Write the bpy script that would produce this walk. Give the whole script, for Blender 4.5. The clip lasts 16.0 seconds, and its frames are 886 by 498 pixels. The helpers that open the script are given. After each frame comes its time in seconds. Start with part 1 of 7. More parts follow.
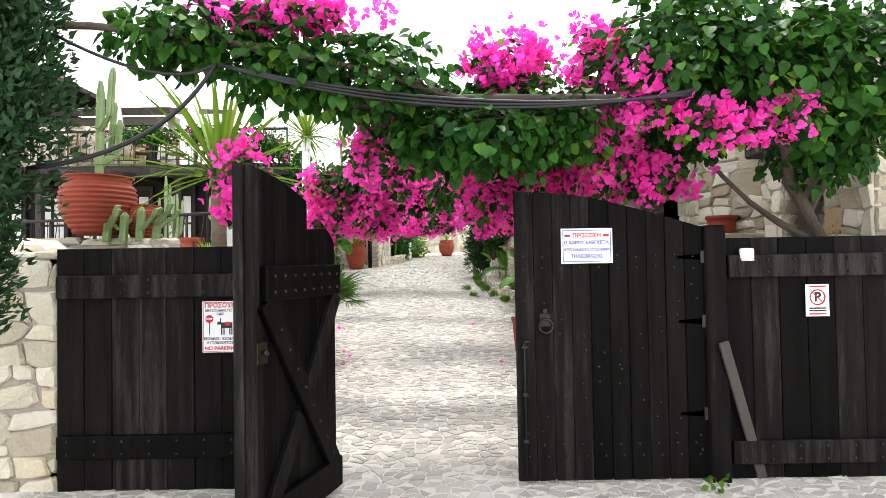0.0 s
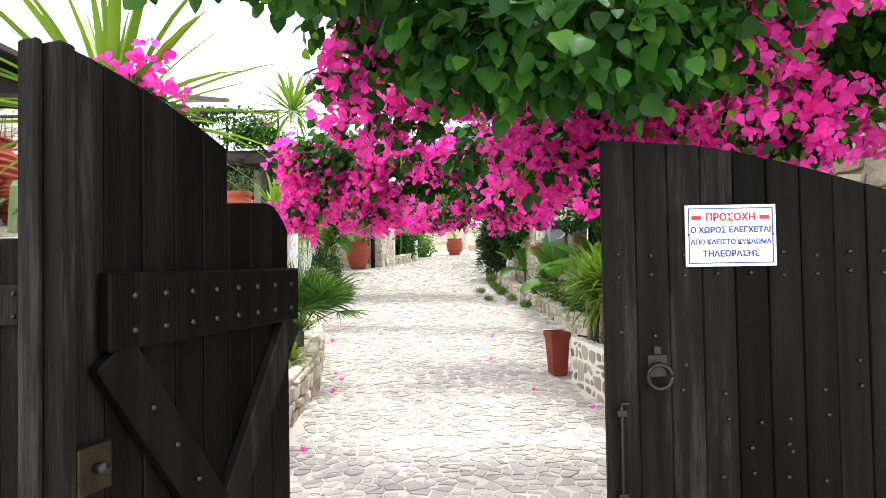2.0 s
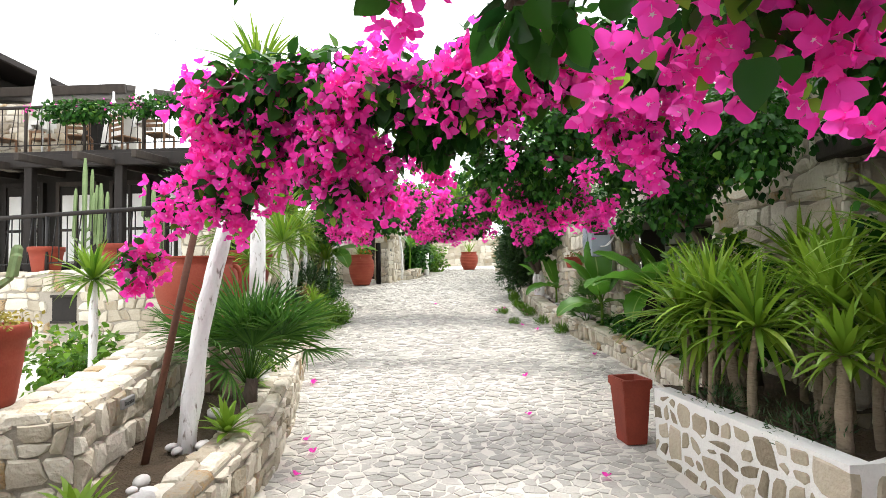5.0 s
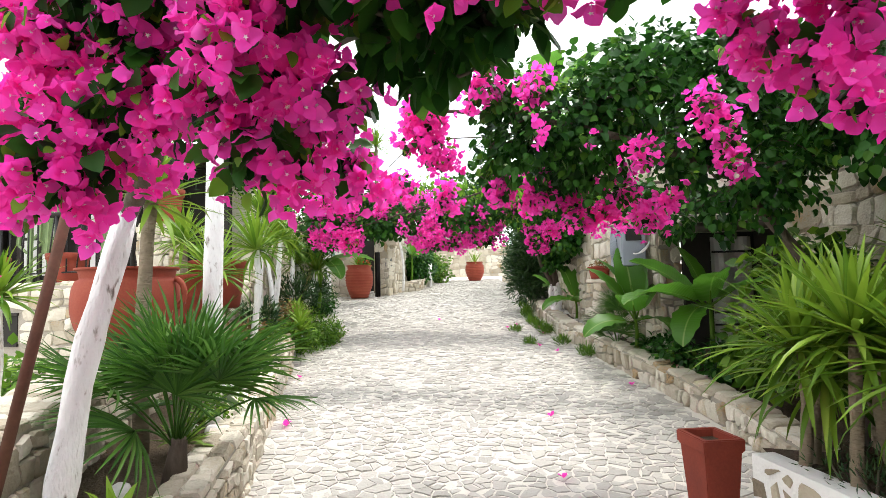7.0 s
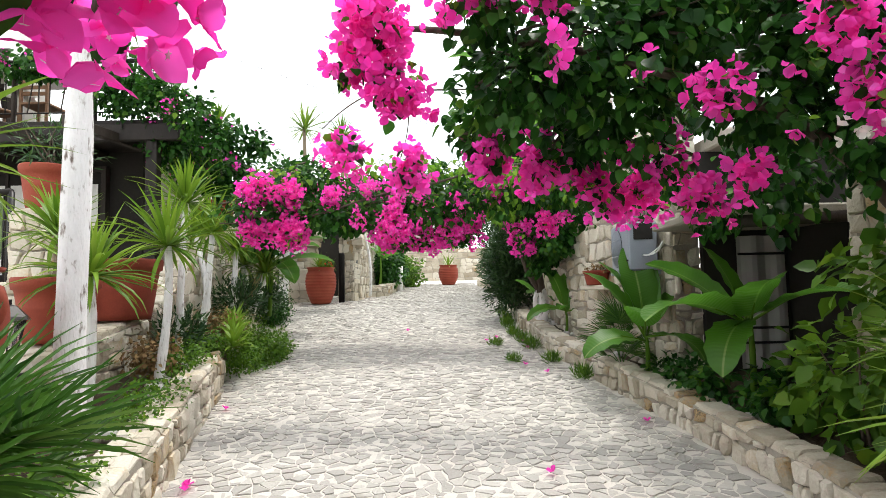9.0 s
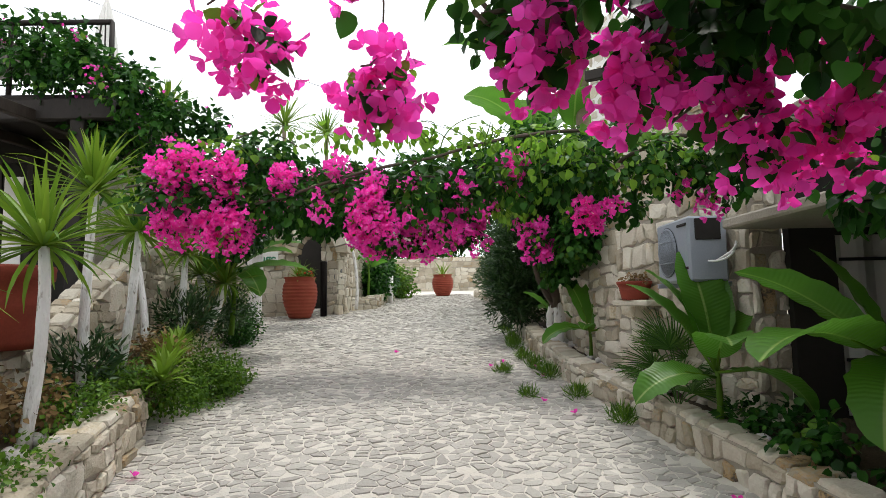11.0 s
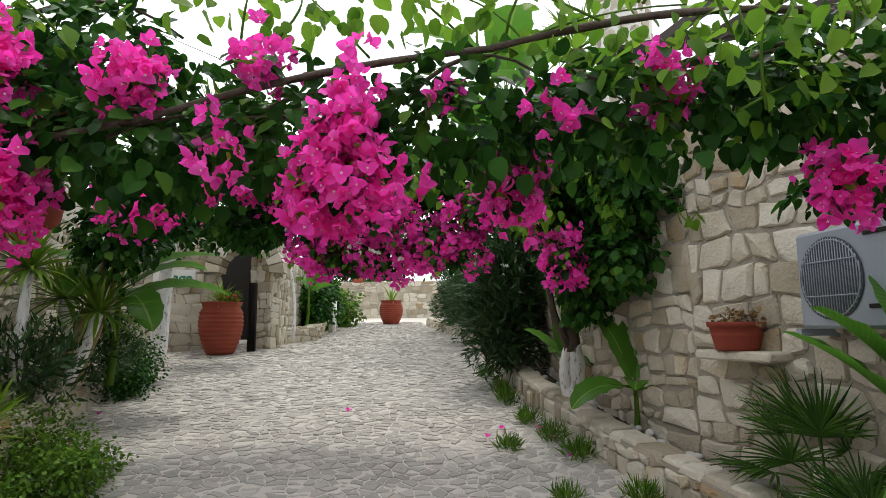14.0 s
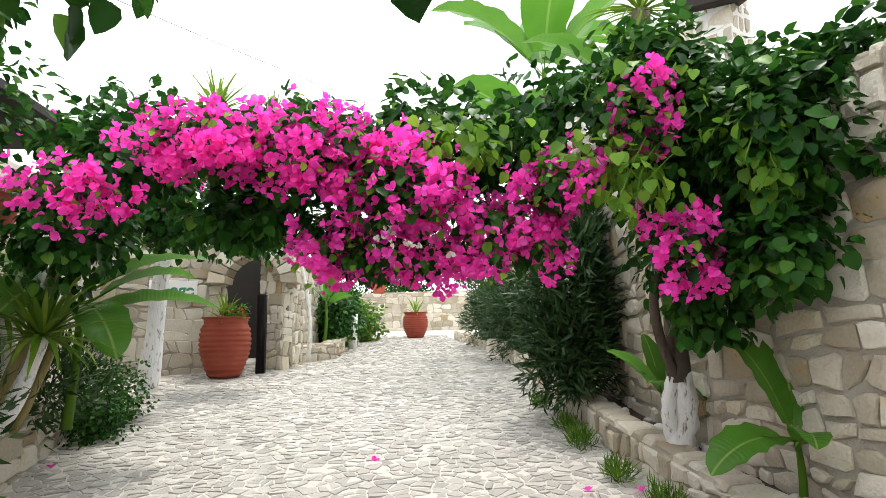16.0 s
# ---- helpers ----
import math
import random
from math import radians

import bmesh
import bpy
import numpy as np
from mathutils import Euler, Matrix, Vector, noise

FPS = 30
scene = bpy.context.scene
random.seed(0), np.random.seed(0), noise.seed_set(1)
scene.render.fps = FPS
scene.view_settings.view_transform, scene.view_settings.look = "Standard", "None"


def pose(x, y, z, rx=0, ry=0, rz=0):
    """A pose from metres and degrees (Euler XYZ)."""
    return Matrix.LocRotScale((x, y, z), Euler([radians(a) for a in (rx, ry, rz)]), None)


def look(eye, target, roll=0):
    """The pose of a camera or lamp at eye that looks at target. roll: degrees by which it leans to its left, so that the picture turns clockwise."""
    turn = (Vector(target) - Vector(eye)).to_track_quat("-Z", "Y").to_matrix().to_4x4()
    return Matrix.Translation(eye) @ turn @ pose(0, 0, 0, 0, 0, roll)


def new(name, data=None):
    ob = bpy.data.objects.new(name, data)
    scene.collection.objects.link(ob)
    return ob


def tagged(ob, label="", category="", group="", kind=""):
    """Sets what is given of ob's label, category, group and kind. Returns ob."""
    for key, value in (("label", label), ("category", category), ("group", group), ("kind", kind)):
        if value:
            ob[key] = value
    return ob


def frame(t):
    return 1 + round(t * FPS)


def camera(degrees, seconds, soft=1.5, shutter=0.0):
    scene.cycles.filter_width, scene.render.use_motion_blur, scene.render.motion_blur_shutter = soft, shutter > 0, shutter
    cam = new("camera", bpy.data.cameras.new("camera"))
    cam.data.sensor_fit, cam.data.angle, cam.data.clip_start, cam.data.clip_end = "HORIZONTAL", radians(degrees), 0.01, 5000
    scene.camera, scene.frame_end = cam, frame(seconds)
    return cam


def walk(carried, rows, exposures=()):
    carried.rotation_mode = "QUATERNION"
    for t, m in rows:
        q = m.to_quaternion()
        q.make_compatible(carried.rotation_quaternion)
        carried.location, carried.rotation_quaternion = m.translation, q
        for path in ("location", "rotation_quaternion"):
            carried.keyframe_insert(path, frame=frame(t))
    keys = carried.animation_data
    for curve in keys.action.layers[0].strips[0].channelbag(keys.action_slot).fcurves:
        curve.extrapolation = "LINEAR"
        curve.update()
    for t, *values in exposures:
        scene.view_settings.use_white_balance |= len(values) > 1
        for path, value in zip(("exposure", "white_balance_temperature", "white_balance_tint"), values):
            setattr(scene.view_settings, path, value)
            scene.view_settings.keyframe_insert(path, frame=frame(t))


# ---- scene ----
cam = camera(75.0, 16.0, soft=0.75)
METRES, EYE, TILT, LEAN, TURN = 12.0, 1.5, 0.0, 0.0, 0.0
ROWS = [
    (0.0, 0.0, 0.0, 0.0, 0.02, 1.35, 0.98),
    (0.5, -0.0031, 0.0379, -0.0004, 0.12, 1.26, 0.99),
    (1.0, -0.0045, 0.076, -0.0002, 0.25, 1.25, 1.02),
    (1.5, -0.0072, 0.1108, -0.0004, 0.4, 1.26, 0.96),
    (2.0, -0.01, 0.1436, 0.0011, 0.57, 1.3, 0.97),
    (2.5, -0.011, 0.1773, 0.0015, 0.78, 1.38, 1.01),
    (3.0, -0.0139, 0.207, 0.0011, 1.01, 1.48, 1.08),
    (3.5, -0.0158, 0.2366, 0.0014, 1.25, 1.66, 1.1),
    (4.0, -0.0156, 0.2674, 0.0003, 1.45, 1.91, 1.13),
    (6.5, -0.016, 0.4062, 0.0019, 2.19, 3.92, 1.46),
    (7.0, -0.0192, 0.4348, 0.0039, 2.25, 3.9, 1.47),
    (7.5, -0.021, 0.4643, 0.0064, 2.33, 3.93, 1.42),
    (8.0, -0.0221, 0.4942, 0.0062, 2.14, 4.0, 1.33),
    (8.5, -0.0183, 0.5235, 0.0069, 0.25, 4.1, 1.13),
    (11.0, -0.0195, 0.6863, 0.0133, -1.07, 5.12, 1.13),
    (11.5, -0.0235, 0.7165, 0.0157, -1.04, 6.06, 1.15),
    (12.0, -0.0267, 0.748, 0.0174, -1.0, 6.63, 1.19),
    (12.5, -0.0336, 0.7809, 0.0193, -0.95, 6.9, 1.16),
    (13.0, -0.0391, 0.8119, 0.0231, -0.96, 7.07, 1.14),
    (13.5, -0.0417, 0.8427, 0.0257, -1.1, 7.26, 1.07),
    (14.0, -0.0459, 0.8714, 0.0256, -7.14, 7.51, 0.5),
    (14.5, -0.0482, 0.9009, 0.029, -8.68, 7.86, 0.64),
    (15.0, -0.0492, 0.9314, 0.0309, -8.88, 8.11, 0.66),
    (15.5, -0.0516, 0.9616, 0.0303, -8.41, 8.31, 0.77),
    (16.0, -0.054, 0.9946, 0.033, -5.18, 8.57, 1.09),
]
walk(cam, [(t, pose(0, 0, EYE, TILT, LEAN, TURN) @ pose(METRES * x, METRES * y, METRES * z, 90 + pitch, roll, yaw)) for t, x, y, z, yaw, pitch, roll in ROWS], exposures=[(0.0, 0.68), (1.0, 0.9), (2.0, 1.0), (3.0, 1.0), (4.0, 0.78), (7.0, 0.8), (8.6, 0.55), (11.0, 0.0), (12.0, -0.45), (13.0, -0.42), (13.6, -0.25), (14.2, -0.1), (15.0, 0.6), (16.0, 0.6)])

# ---- world and light ----
world = bpy.data.worlds.new("overcast_sky")
scene.world = world
world.use_nodes = True
wn, wl = world.node_tree.nodes, world.node_tree.links
sky = wn.new("ShaderNodeTexSky")
sky.sky_type = "NISHITA"
sky.sun_disc = False
sky.sun_elevation, sky.sun_rotation = radians(70), radians(30)
cloud = wn.new("ShaderNodeTexNoise")
cloud.inputs["Scale"].default_value = 3.0
cloud.inputs["Detail"].default_value = 6.0
cover = wn.new("ShaderNodeMapRange")
cover.inputs["From Min"].default_value, cover.inputs["From Max"].default_value = 0.35, 0.6
cover.inputs["To Min"].default_value, cover.inputs["To Max"].default_value = 0.72, 1.0
veil = wn.new("ShaderNodeMix")
veil.data_type = "RGBA"
veil.inputs[7].default_value = (11.5, 11.7, 12.0, 1)
wl.new(cloud.outputs["Fac"], cover.inputs["Value"])
wl.new(cover.outputs["Result"], veil.inputs[0])
wl.new(sky.outputs["Color"], veil.inputs[6])
wl.new(veil.outputs[2], wn["Background"].inputs["Color"])
wn["Background"].inputs["Strength"].default_value = 0.15

sun = new("sun", bpy.data.lights.new("sun", "SUN"))
sun.data.energy, sun.data.angle, sun.data.color = 1.9, radians(14), (1.0, 0.96, 0.9)
sun.matrix_world = look((3, 10, 16), (0, 5, 0))


# ---- materials ----
def material(name):
    m = bpy.data.materials.new(name)
    m.use_nodes = True
    return m, m.node_tree.nodes, m.node_tree.links, m.node_tree.nodes["Principled BSDF"]


def ramp(nodes, stops):
    r = nodes.new("ShaderNodeValToRGB")
    while len(r.color_ramp.elements) < len(stops):
        r.color_ramp.elements.new(0.5)
    for e, (p, c) in zip(r.color_ramp.elements, stops):
        e.position, e.color = p, (*c, 1)
    return r


def surface(name, colours, rough=0.85, scale=6.0, fine=60.0, bump=0.4, bump_dist=0.006, piece=0.0, island=False, metal=0.0, stretch=(1, 1, 1), stain=0.5, spec=0.35):
    """Mottled surface: a colour ramp over broad noise mixed with per-piece chance, fine grain and relief."""
    m, n, l, b = material(name)
    tc = n.new("ShaderNodeTexCoord")
    mp = n.new("ShaderNodeMapping")
    mp.inputs["Scale"].default_value = stretch
    geo = n.new("ShaderNodeNewGeometry")
    if island or piece:
        l.new(geo.outputs["Position"], mp.inputs["Vector"])
    else:
        l.new(tc.outputs["Object"], mp.inputs["Vector"])
    broad = n.new("ShaderNodeTexNoise")
    broad.inputs["Scale"].default_value, broad.inputs["Detail"].default_value = scale, 5
    grain = n.new("ShaderNodeTexNoise")
    grain.inputs["Scale"].default_value, grain.inputs["Detail"].default_value = fine, 4
    l.new(mp.outputs["Vector"], broad.inputs["Vector"])
    l.new(mp.outputs["Vector"], grain.inputs["Vector"])
    mix = n.new("ShaderNodeMath")
    mix.operation = "MULTIPLY_ADD"
    mix.inputs[1].default_value = stain
    l.new(broad.outputs["Fac"], mix.inputs[0])
    if island:
        r = geo.outputs["Random Per Island"]
    else:
        r = n.new("ShaderNodeObjectInfo").outputs["Random"]
    k = n.new("ShaderNodeMath")
    k.operation = "MULTIPLY_ADD"
    k.inputs[1].default_value, k.inputs[2].default_value = piece, (1 - piece) * 0.5 - 0.5 * stain + 0.0
    l.new(r, k.inputs[0])
    l.new(k.outputs[0], mix.inputs[2])
    g2 = n.new("ShaderNodeMath")
    g2.operation = "MULTIPLY_ADD"
    g2.inputs[1].default_value = 0.3
    l.new(grain.outputs["Fac"], g2.inputs[0])
    sub = n.new("ShaderNodeMath")
    sub.operation = "SUBTRACT"
    sub.inputs[1].default_value = 0.15
    l.new(mix.outputs[0], sub.inputs[0])
    l.new(sub.outputs[0], g2.inputs[2])
    cr = ramp(n, colours)
    l.new(g2.outputs[0], cr.inputs["Fac"])
    l.new(cr.outputs["Color"], b.inputs["Base Color"])
    b.inputs["Roughness"].default_value, b.inputs["Metallic"].default_value = rough, metal
    b.inputs["Specular IOR Level"].default_value = spec
    bp = n.new("ShaderNodeBump")
    bp.inputs["Strength"].default_value, bp.inputs["Distance"].default_value = bump, bump_dist
    l.new(grain.outputs["Fac"], bp.inputs["Height"])
    l.new(bp.outputs["Normal"], b.inputs["Normal"])
    return m


def leafy(name, dark, light, tip=None, rough=0.45, through_light=0.35, spec=0.22):
    """Thin leaf: varied per leaf, some light passes through it."""
    m, n, l, b = material(name)
    geo = n.new("ShaderNodeNewGeometry")
    nz = n.new("ShaderNodeTexNoise")
    nz.inputs["Scale"].default_value = 2.2
    l.new(geo.outputs["Position"], nz.inputs["Vector"])
    add = n.new("ShaderNodeMath")
    add.operation = "MULTIPLY_ADD"
    add.inputs[1].default_value = 0.6
    l.new(geo.outputs["Random Per Island"], add.inputs[0])
    sc = n.new("ShaderNodeMath")
    sc.operation = "MULTIPLY"
    sc.inputs[1].default_value = 0.42
    l.new(nz.outputs["Fac"], sc.inputs[0])
    l.new(sc.outputs[0], add.inputs[2])
    stops = [(0.15, dark), (0.75, light)]
    if tip:
        stops.append((0.97, tip))
    cr = ramp(n, stops)
    l.new(add.outputs[0], cr.inputs["Fac"])
    l.new(cr.outputs["Color"], b.inputs["Base Color"])
    b.inputs["Roughness"].default_value = rough
    b.inputs["Specular IOR Level"].default_value = spec
    tr = n.new("ShaderNodeBsdfTranslucent")
    l.new(cr.outputs["Color"], tr.inputs["Color"])
    ms = n.new("ShaderNodeMixShader")
    ms.inputs[0].default_value = through_light
    l.new(b.outputs[0], ms.inputs[1])
    l.new(tr.outputs[0], ms.inputs[2])
    l.new(ms.outputs[0], n["Material Output"].inputs["Surface"])
    return m


STONE = surface("pale_limestone", [(0.0, (0.11, 0.09, 0.07)), (0.06, (0.38, 0.26, 0.13)), (0.15, (0.33, 0.285, 0.21)), (0.5, (0.49, 0.44, 0.35)), (0.78, (0.63, 0.59, 0.50)), (0.985, (0.52, 0.42, 0.27))], 0.9, 3.5, 45, 0.9, 0.012, 0.8)
STONE_J = surface("pale_limestone_joined", [(0.0, (0.11, 0.09, 0.07)), (0.06, (0.38, 0.26, 0.13)), (0.15, (0.33, 0.285, 0.21)), (0.5, (0.49, 0.44, 0.35)), (0.78, (0.63, 0.59, 0.50)), (0.985, (0.52, 0.42, 0.27))], 0.9, 3.5, 45, 0.9, 0.012, 0.8, True)
FLAG = surface("road_flagstone", [(0.0, (0.27, 0.258, 0.232)), (0.35, (0.385, 0.366, 0.332)), (0.7, (0.465, 0.444, 0.402)), (1.0, (0.56, 0.535, 0.485))], 0.85, 2.0, 55, 1.0, 0.012, 0.55)
FLAG_J = surface("road_flagstone_joined", [(0.0, (0.27, 0.258, 0.232)), (0.35, (0.385, 0.366, 0.332)), (0.7, (0.465, 0.444, 0.402)), (1.0, (0.56, 0.535, 0.485))], 0.85, 2.0, 55, 1.0, 0.012, 0.55, True)
GROUT = surface("road_mortar", [(0.2, (0.49, 0.46, 0.405)), (0.5, (0.60, 0.57, 0.51)), (0.8, (0.68, 0.65, 0.585))], 0.95, 1.2, 60, 1.0, 0.010)
BROWNSTONE = surface("brown_fieldstone", [(0.0, (0.16, 0.13, 0.09)), (0.35, (0.32, 0.27, 0.19)), (0.7, (0.46, 0.40, 0.30)), (1.0, (0.56, 0.51, 0.42))], 0.9, 4, 45, 0.9, 0.012, 0.8)
MORTAR = surface("wall_mortar", [(0.2, (0.20, 0.175, 0.14)), (0.5, (0.33, 0.30, 0.25)), (0.8, (0.45, 0.41, 0.35))], 0.95, 2.0, 60, 0.8, 0.01)
WHITEWASH = surface("whitewashed_mortar", [(0.1, (0.55, 0.54, 0.51)), (0.5, (0.76, 0.75, 0.72)), (0.9, (0.84, 0.83, 0.81))], 0.9, 3.0, 60, 0.8, 0.008)
BLACKWOOD = surface("black_stained_wood", [(0.1, (0.0013, 0.0012, 0.0011)), (0.4, (0.0038, 0.0034, 0.0032)), (0.65, (0.0095, 0.0085, 0.0080)), (0.85, (0.036, 0.033, 0.031))], 0.5, 3.0, 28, 0.7, 0.004, 0.45, stretch=(6, 6, 0.4), spec=0.045, stain=0.7)
DARKWOOD = surface("weathered_dark_wood", [(0.1, (0.008, 0.006, 0.005)), (0.5, (0.024, 0.018, 0.014)), (0.9, (0.06, 0.046, 0.036))], 0.7, 3.0, 30, 0.6, 0.004, 0.5, stretch=(3, 3, 0.6))
IRON = surface("black_iron", [(0.2, (0.012, 0.012, 0.013)), (0.8, (0.05, 0.048, 0.046))], 0.36, 8, 80, 0.4, 0.002, metal=0.7)
TERRACOTTA = surface("terracotta", [(0.1, (0.13, 0.021, 0.012)), (0.5, (0.25, 0.043, 0.022)), (0.9, (0.34, 0.095, 0.05))], 0.75, 4.0, 70, 0.35, 0.003, 0.3)
SOIL = surface("planting_soil", [(0.2, (0.03, 0.02, 0.013)), (0.6, (0.09, 0.065, 0.04)), (0.9, (0.18, 0.14, 0.09))], 0.98, 6.0, 60, 1.0, 0.03)
PEBBLE = surface("white_pebble", [(0.1, (0.35, 0.34, 0.32)), (0.6, (0.6, 0.58, 0.55)), (0.9, (0.75, 0.74, 0.72))], 0.75, 5, 60, 0.3, 0.004, 0.6)
BARK = surface("brown_bark", [(0.1, (0.035, 0.026, 0.02)), (0.5, (0.085, 0.065, 0.05)), (0.9, (0.18, 0.145, 0.115))], 0.95, 5, 40, 1.0, 0.012, stretch=(1, 1, 0.4))
PALMBARK = surface("fibrous_palm_bark", [(0.1, (0.10, 0.075, 0.05)), (0.5, (0.22, 0.175, 0.12)), (0.9, (0.36, 0.30, 0.22))], 0.95, 8, 40, 1.0, 0.012, stretch=(0.6, 0.6, 2.5))
LIMEBARK = surface("limewashed_bark", [(0.29, (0.16, 0.13, 0.11)), (0.36, (0.48, 0.45, 0.42)), (0.42, (0.74, 0.73, 0.72)), (0.9, (0.84, 0.83, 0.82))], 0.9, 26, 70, 1.0, 0.012, stretch=(1, 1, 0.35), stain=0.9)
PLASTER = surface("cream_plaster", [(0.2, (0.42, 0.39, 0.34)), (0.8, (0.56, 0.53, 0.47))], 0.9, 1.5, 60, 0.3, 0.004)
# Near-black tone that paints the shade of unlit rooms and recesses into surfaces.
PAINTED_SHADE = surface("painted_shade", [(0.2, (0.01, 0.009, 0.008)), (0.8, (0.03, 0.026, 0.022))], 0.9, 2, 20, 0.2, 0.003)
CLOTH = surface("white_canvas", [(0.2, (0.68, 0.67, 0.64)), (0.8, (0.82, 0.81, 0.78))], 0.9, 5, 90, 0.3, 0.003)
METALGREY = surface("grey_painted_metal", [(0.2, (0.22, 0.25, 0.29)), (0.8, (0.34, 0.37, 0.41))], 0.45, 3, 80, 0.1, 0.001)
WHITEPAINT = surface("white_paint", [(0.2, (0.72, 0.72, 0.71)), (0.8, (0.82, 0.82, 0.81))], 0.5, 3, 80, 0.1, 0.001)
CABLE = surface("black_cable", [(0.2, (0.008, 0.008, 0.01)), (0.8, (0.02, 0.02, 0.024))], 0.5, 5, 50, 0.1, 0.001)
LEAF = leafy("bougainvillea_leaf", (0.006, 0.032, 0.007), (0.042, 0.14, 0.018), (0.20, 0.34, 0.035), 0.40, 0.32, 0.13)
STEMTAN = surface("dry_banana_stem", [(0.2, (0.12, 0.09, 0.035)), (0.5, (0.26, 0.21, 0.08)), (0.8, (0.42, 0.36, 0.16))], 0.7, 4.0, 40, 0.6, 0.006, stretch=(4, 4, 0.6))
LEAF_LIGHT = leafy("young_leaf", (0.08, 0.20, 0.018), (0.20, 0.38, 0.035), (0.36, 0.48, 0.06), 0.45, 0.55)
BRACT = leafy("magenta_bract", (0.95, 0.045, 0.48), (0.98, 0.11, 0.62), (0.98, 0.30, 0.78), 0.6, 0.60, 0.12)
BRACT_WHITE = leafy("white_bract", (0.68, 0.66, 0.6), (0.82, 0.81, 0.76), None, 0.6, 0.4, 0.2)
YUCCA_LEAF = leafy("yucca_leaf", (0.06, 0.15, 0.012), (0.20, 0.32, 0.03), (0.34, 0.42, 0.08), 0.4, 0.3)
PALM_LEAF = leafy("fan_palm_leaf", (0.015, 0.06, 0.010), (0.075, 0.18, 0.025), (0.22, 0.32, 0.08), 0.4, 0.3, 0.2)
BANANA_LEAF = leafy("banana_leaf", (0.03, 0.12, 0.012), (0.10, 0.26, 0.026), None, 0.32, 0.45, 0.35)


def vein_leaf(m):
    """Adds a pale midrib and fine side veins to a broad leaf whose length runs along its own y."""
    n, l = m.node_tree.nodes, m.node_tree.links
    tc = n.new("ShaderNodeTexCoord")
    sep = n.new("ShaderNodeSeparateXYZ")
    l.new(tc.outputs["Object"], sep.inputs[0])
    ab = n.new("ShaderNodeMath")
    ab.operation = "ABSOLUTE"
    l.new(sep.outputs["X"], ab.inputs[0])
    rib = n.new("ShaderNodeMapRange")
    rib.inputs["From Min"].default_value, rib.inputs["From Max"].default_value = 0.006, 0.016
    rib.inputs["To Min"].default_value, rib.inputs["To Max"].default_value = 1.0, 0.0
    l.new(ab.outputs[0], rib.inputs["Value"])
    slant = n.new("ShaderNodeMath")
    slant.operation = "MULTIPLY_ADD"
    slant.inputs[1].default_value = -0.35
    l.new(ab.outputs[0], slant.inputs[0])
    l.new(sep.outputs["Y"], slant.inputs[2])
    band = n.new("ShaderNodeMath")
    band.operation = "MULTIPLY"
    band.inputs[1].default_value = 190.0
    l.new(slant.outputs[0], band.inputs[0])
    sn = n.new("ShaderNodeMath")
    sn.operation = "SINE"
    l.new(band.outputs[0], sn.inputs[0])
    bp = n.new("ShaderNodeBump")
    bp.inputs["Strength"].default_value, bp.inputs["Distance"].default_value = 0.22, 0.004
    l.new(sn.outputs[0], bp.inputs["Height"])
    b = n["Principled BSDF"]
    l.new(bp.outputs["Normal"], b.inputs["Normal"])
    old = b.inputs["Base Color"].links[0].from_socket
    mx = n.new("ShaderNodeMix")
    mx.data_type = "RGBA"
    mx.inputs[7].default_value = (0.30, 0.44, 0.12, 1)
    l.new(rib.outputs["Result"], mx.inputs[0])
    l.new(old, mx.inputs[6])
    l.new(mx.outputs[2], b.inputs["Base Color"])


vein_leaf(BANANA_LEAF)
OLEANDER_LEAF = leafy("oleander_leaf", (0.012, 0.045, 0.012), (0.05, 0.10, 0.03), None, 0.4, 0.2)
COVER_LEAF = leafy("groundcover_leaf", (0.035, 0.10, 0.012), (0.13, 0.26, 0.02), (0.26, 0.36, 0.03))
DRY_LEAF = leafy("dry_leaf", (0.12, 0.07, 0.03), (0.3, 0.2, 0.09), None, 0.8, 0.2)


# ---- mesh helpers ----
def part(name, data, mat, parent=None, label=""):
    """Links a bmesh or mesh as one object, under a parent if given."""
    if isinstance(data, bmesh.types.BMesh):
        me = bpy.data.meshes.new(name)
        data.to_mesh(me)
        data.free()
    else:
        me = data
    if mat and not me.materials:
        me.materials.append(mat)
    ob = new(name, me)
    if parent:
        ob.parent = parent
    if label:
        tagged(ob, label)
    return ob


def thing(name, m, label, category, group="", kind=""):
    ob = new(name)
    ob.matrix_basis = m
    ob.empty_display_size = 0.1
    return tagged(ob, label, category, group, kind)


def raw(name, verts, faces, smooth=False):
    me = bpy.data.meshes.new(name)
    me.from_pydata([tuple(v) for v in verts], [], faces)
    if smooth:
        me.polygons.foreach_set("use_smooth", [True] * len(me.polygons))
    me.update()
    return me


def box(bm, lo, hi, bevel=0.0, m=None):
    """A box from corner to corner, its edges chamfered."""
    r = bmesh.ops.create_cube(bm, size=1)
    vs = r["verts"]
    lo, hi = Vector(lo), Vector(hi)
    for v in vs:
        v.co = Vector([(a + b) / 2 + c * (b - a) for a, b, c in zip(lo, hi, v.co)])
    if bevel:
        es = list({e for v in vs for e in v.link_edges})
        g = bmesh.ops.bevel(bm, geom=es, offset=bevel, segments=1, affect="EDGES")
        vs = list({v for f in g["faces"] for v in f.verts} | {v for v in vs if v.is_valid})
    if m is not None:
        bmesh.ops.transform(bm, matrix=m, verts=[v for v in vs if v.is_valid])
    return vs


def boxes(*specs, bevel=0.004):
    bm = bmesh.new()
    for lo, hi in specs:
        box(bm, lo, hi, bevel)
    return bm


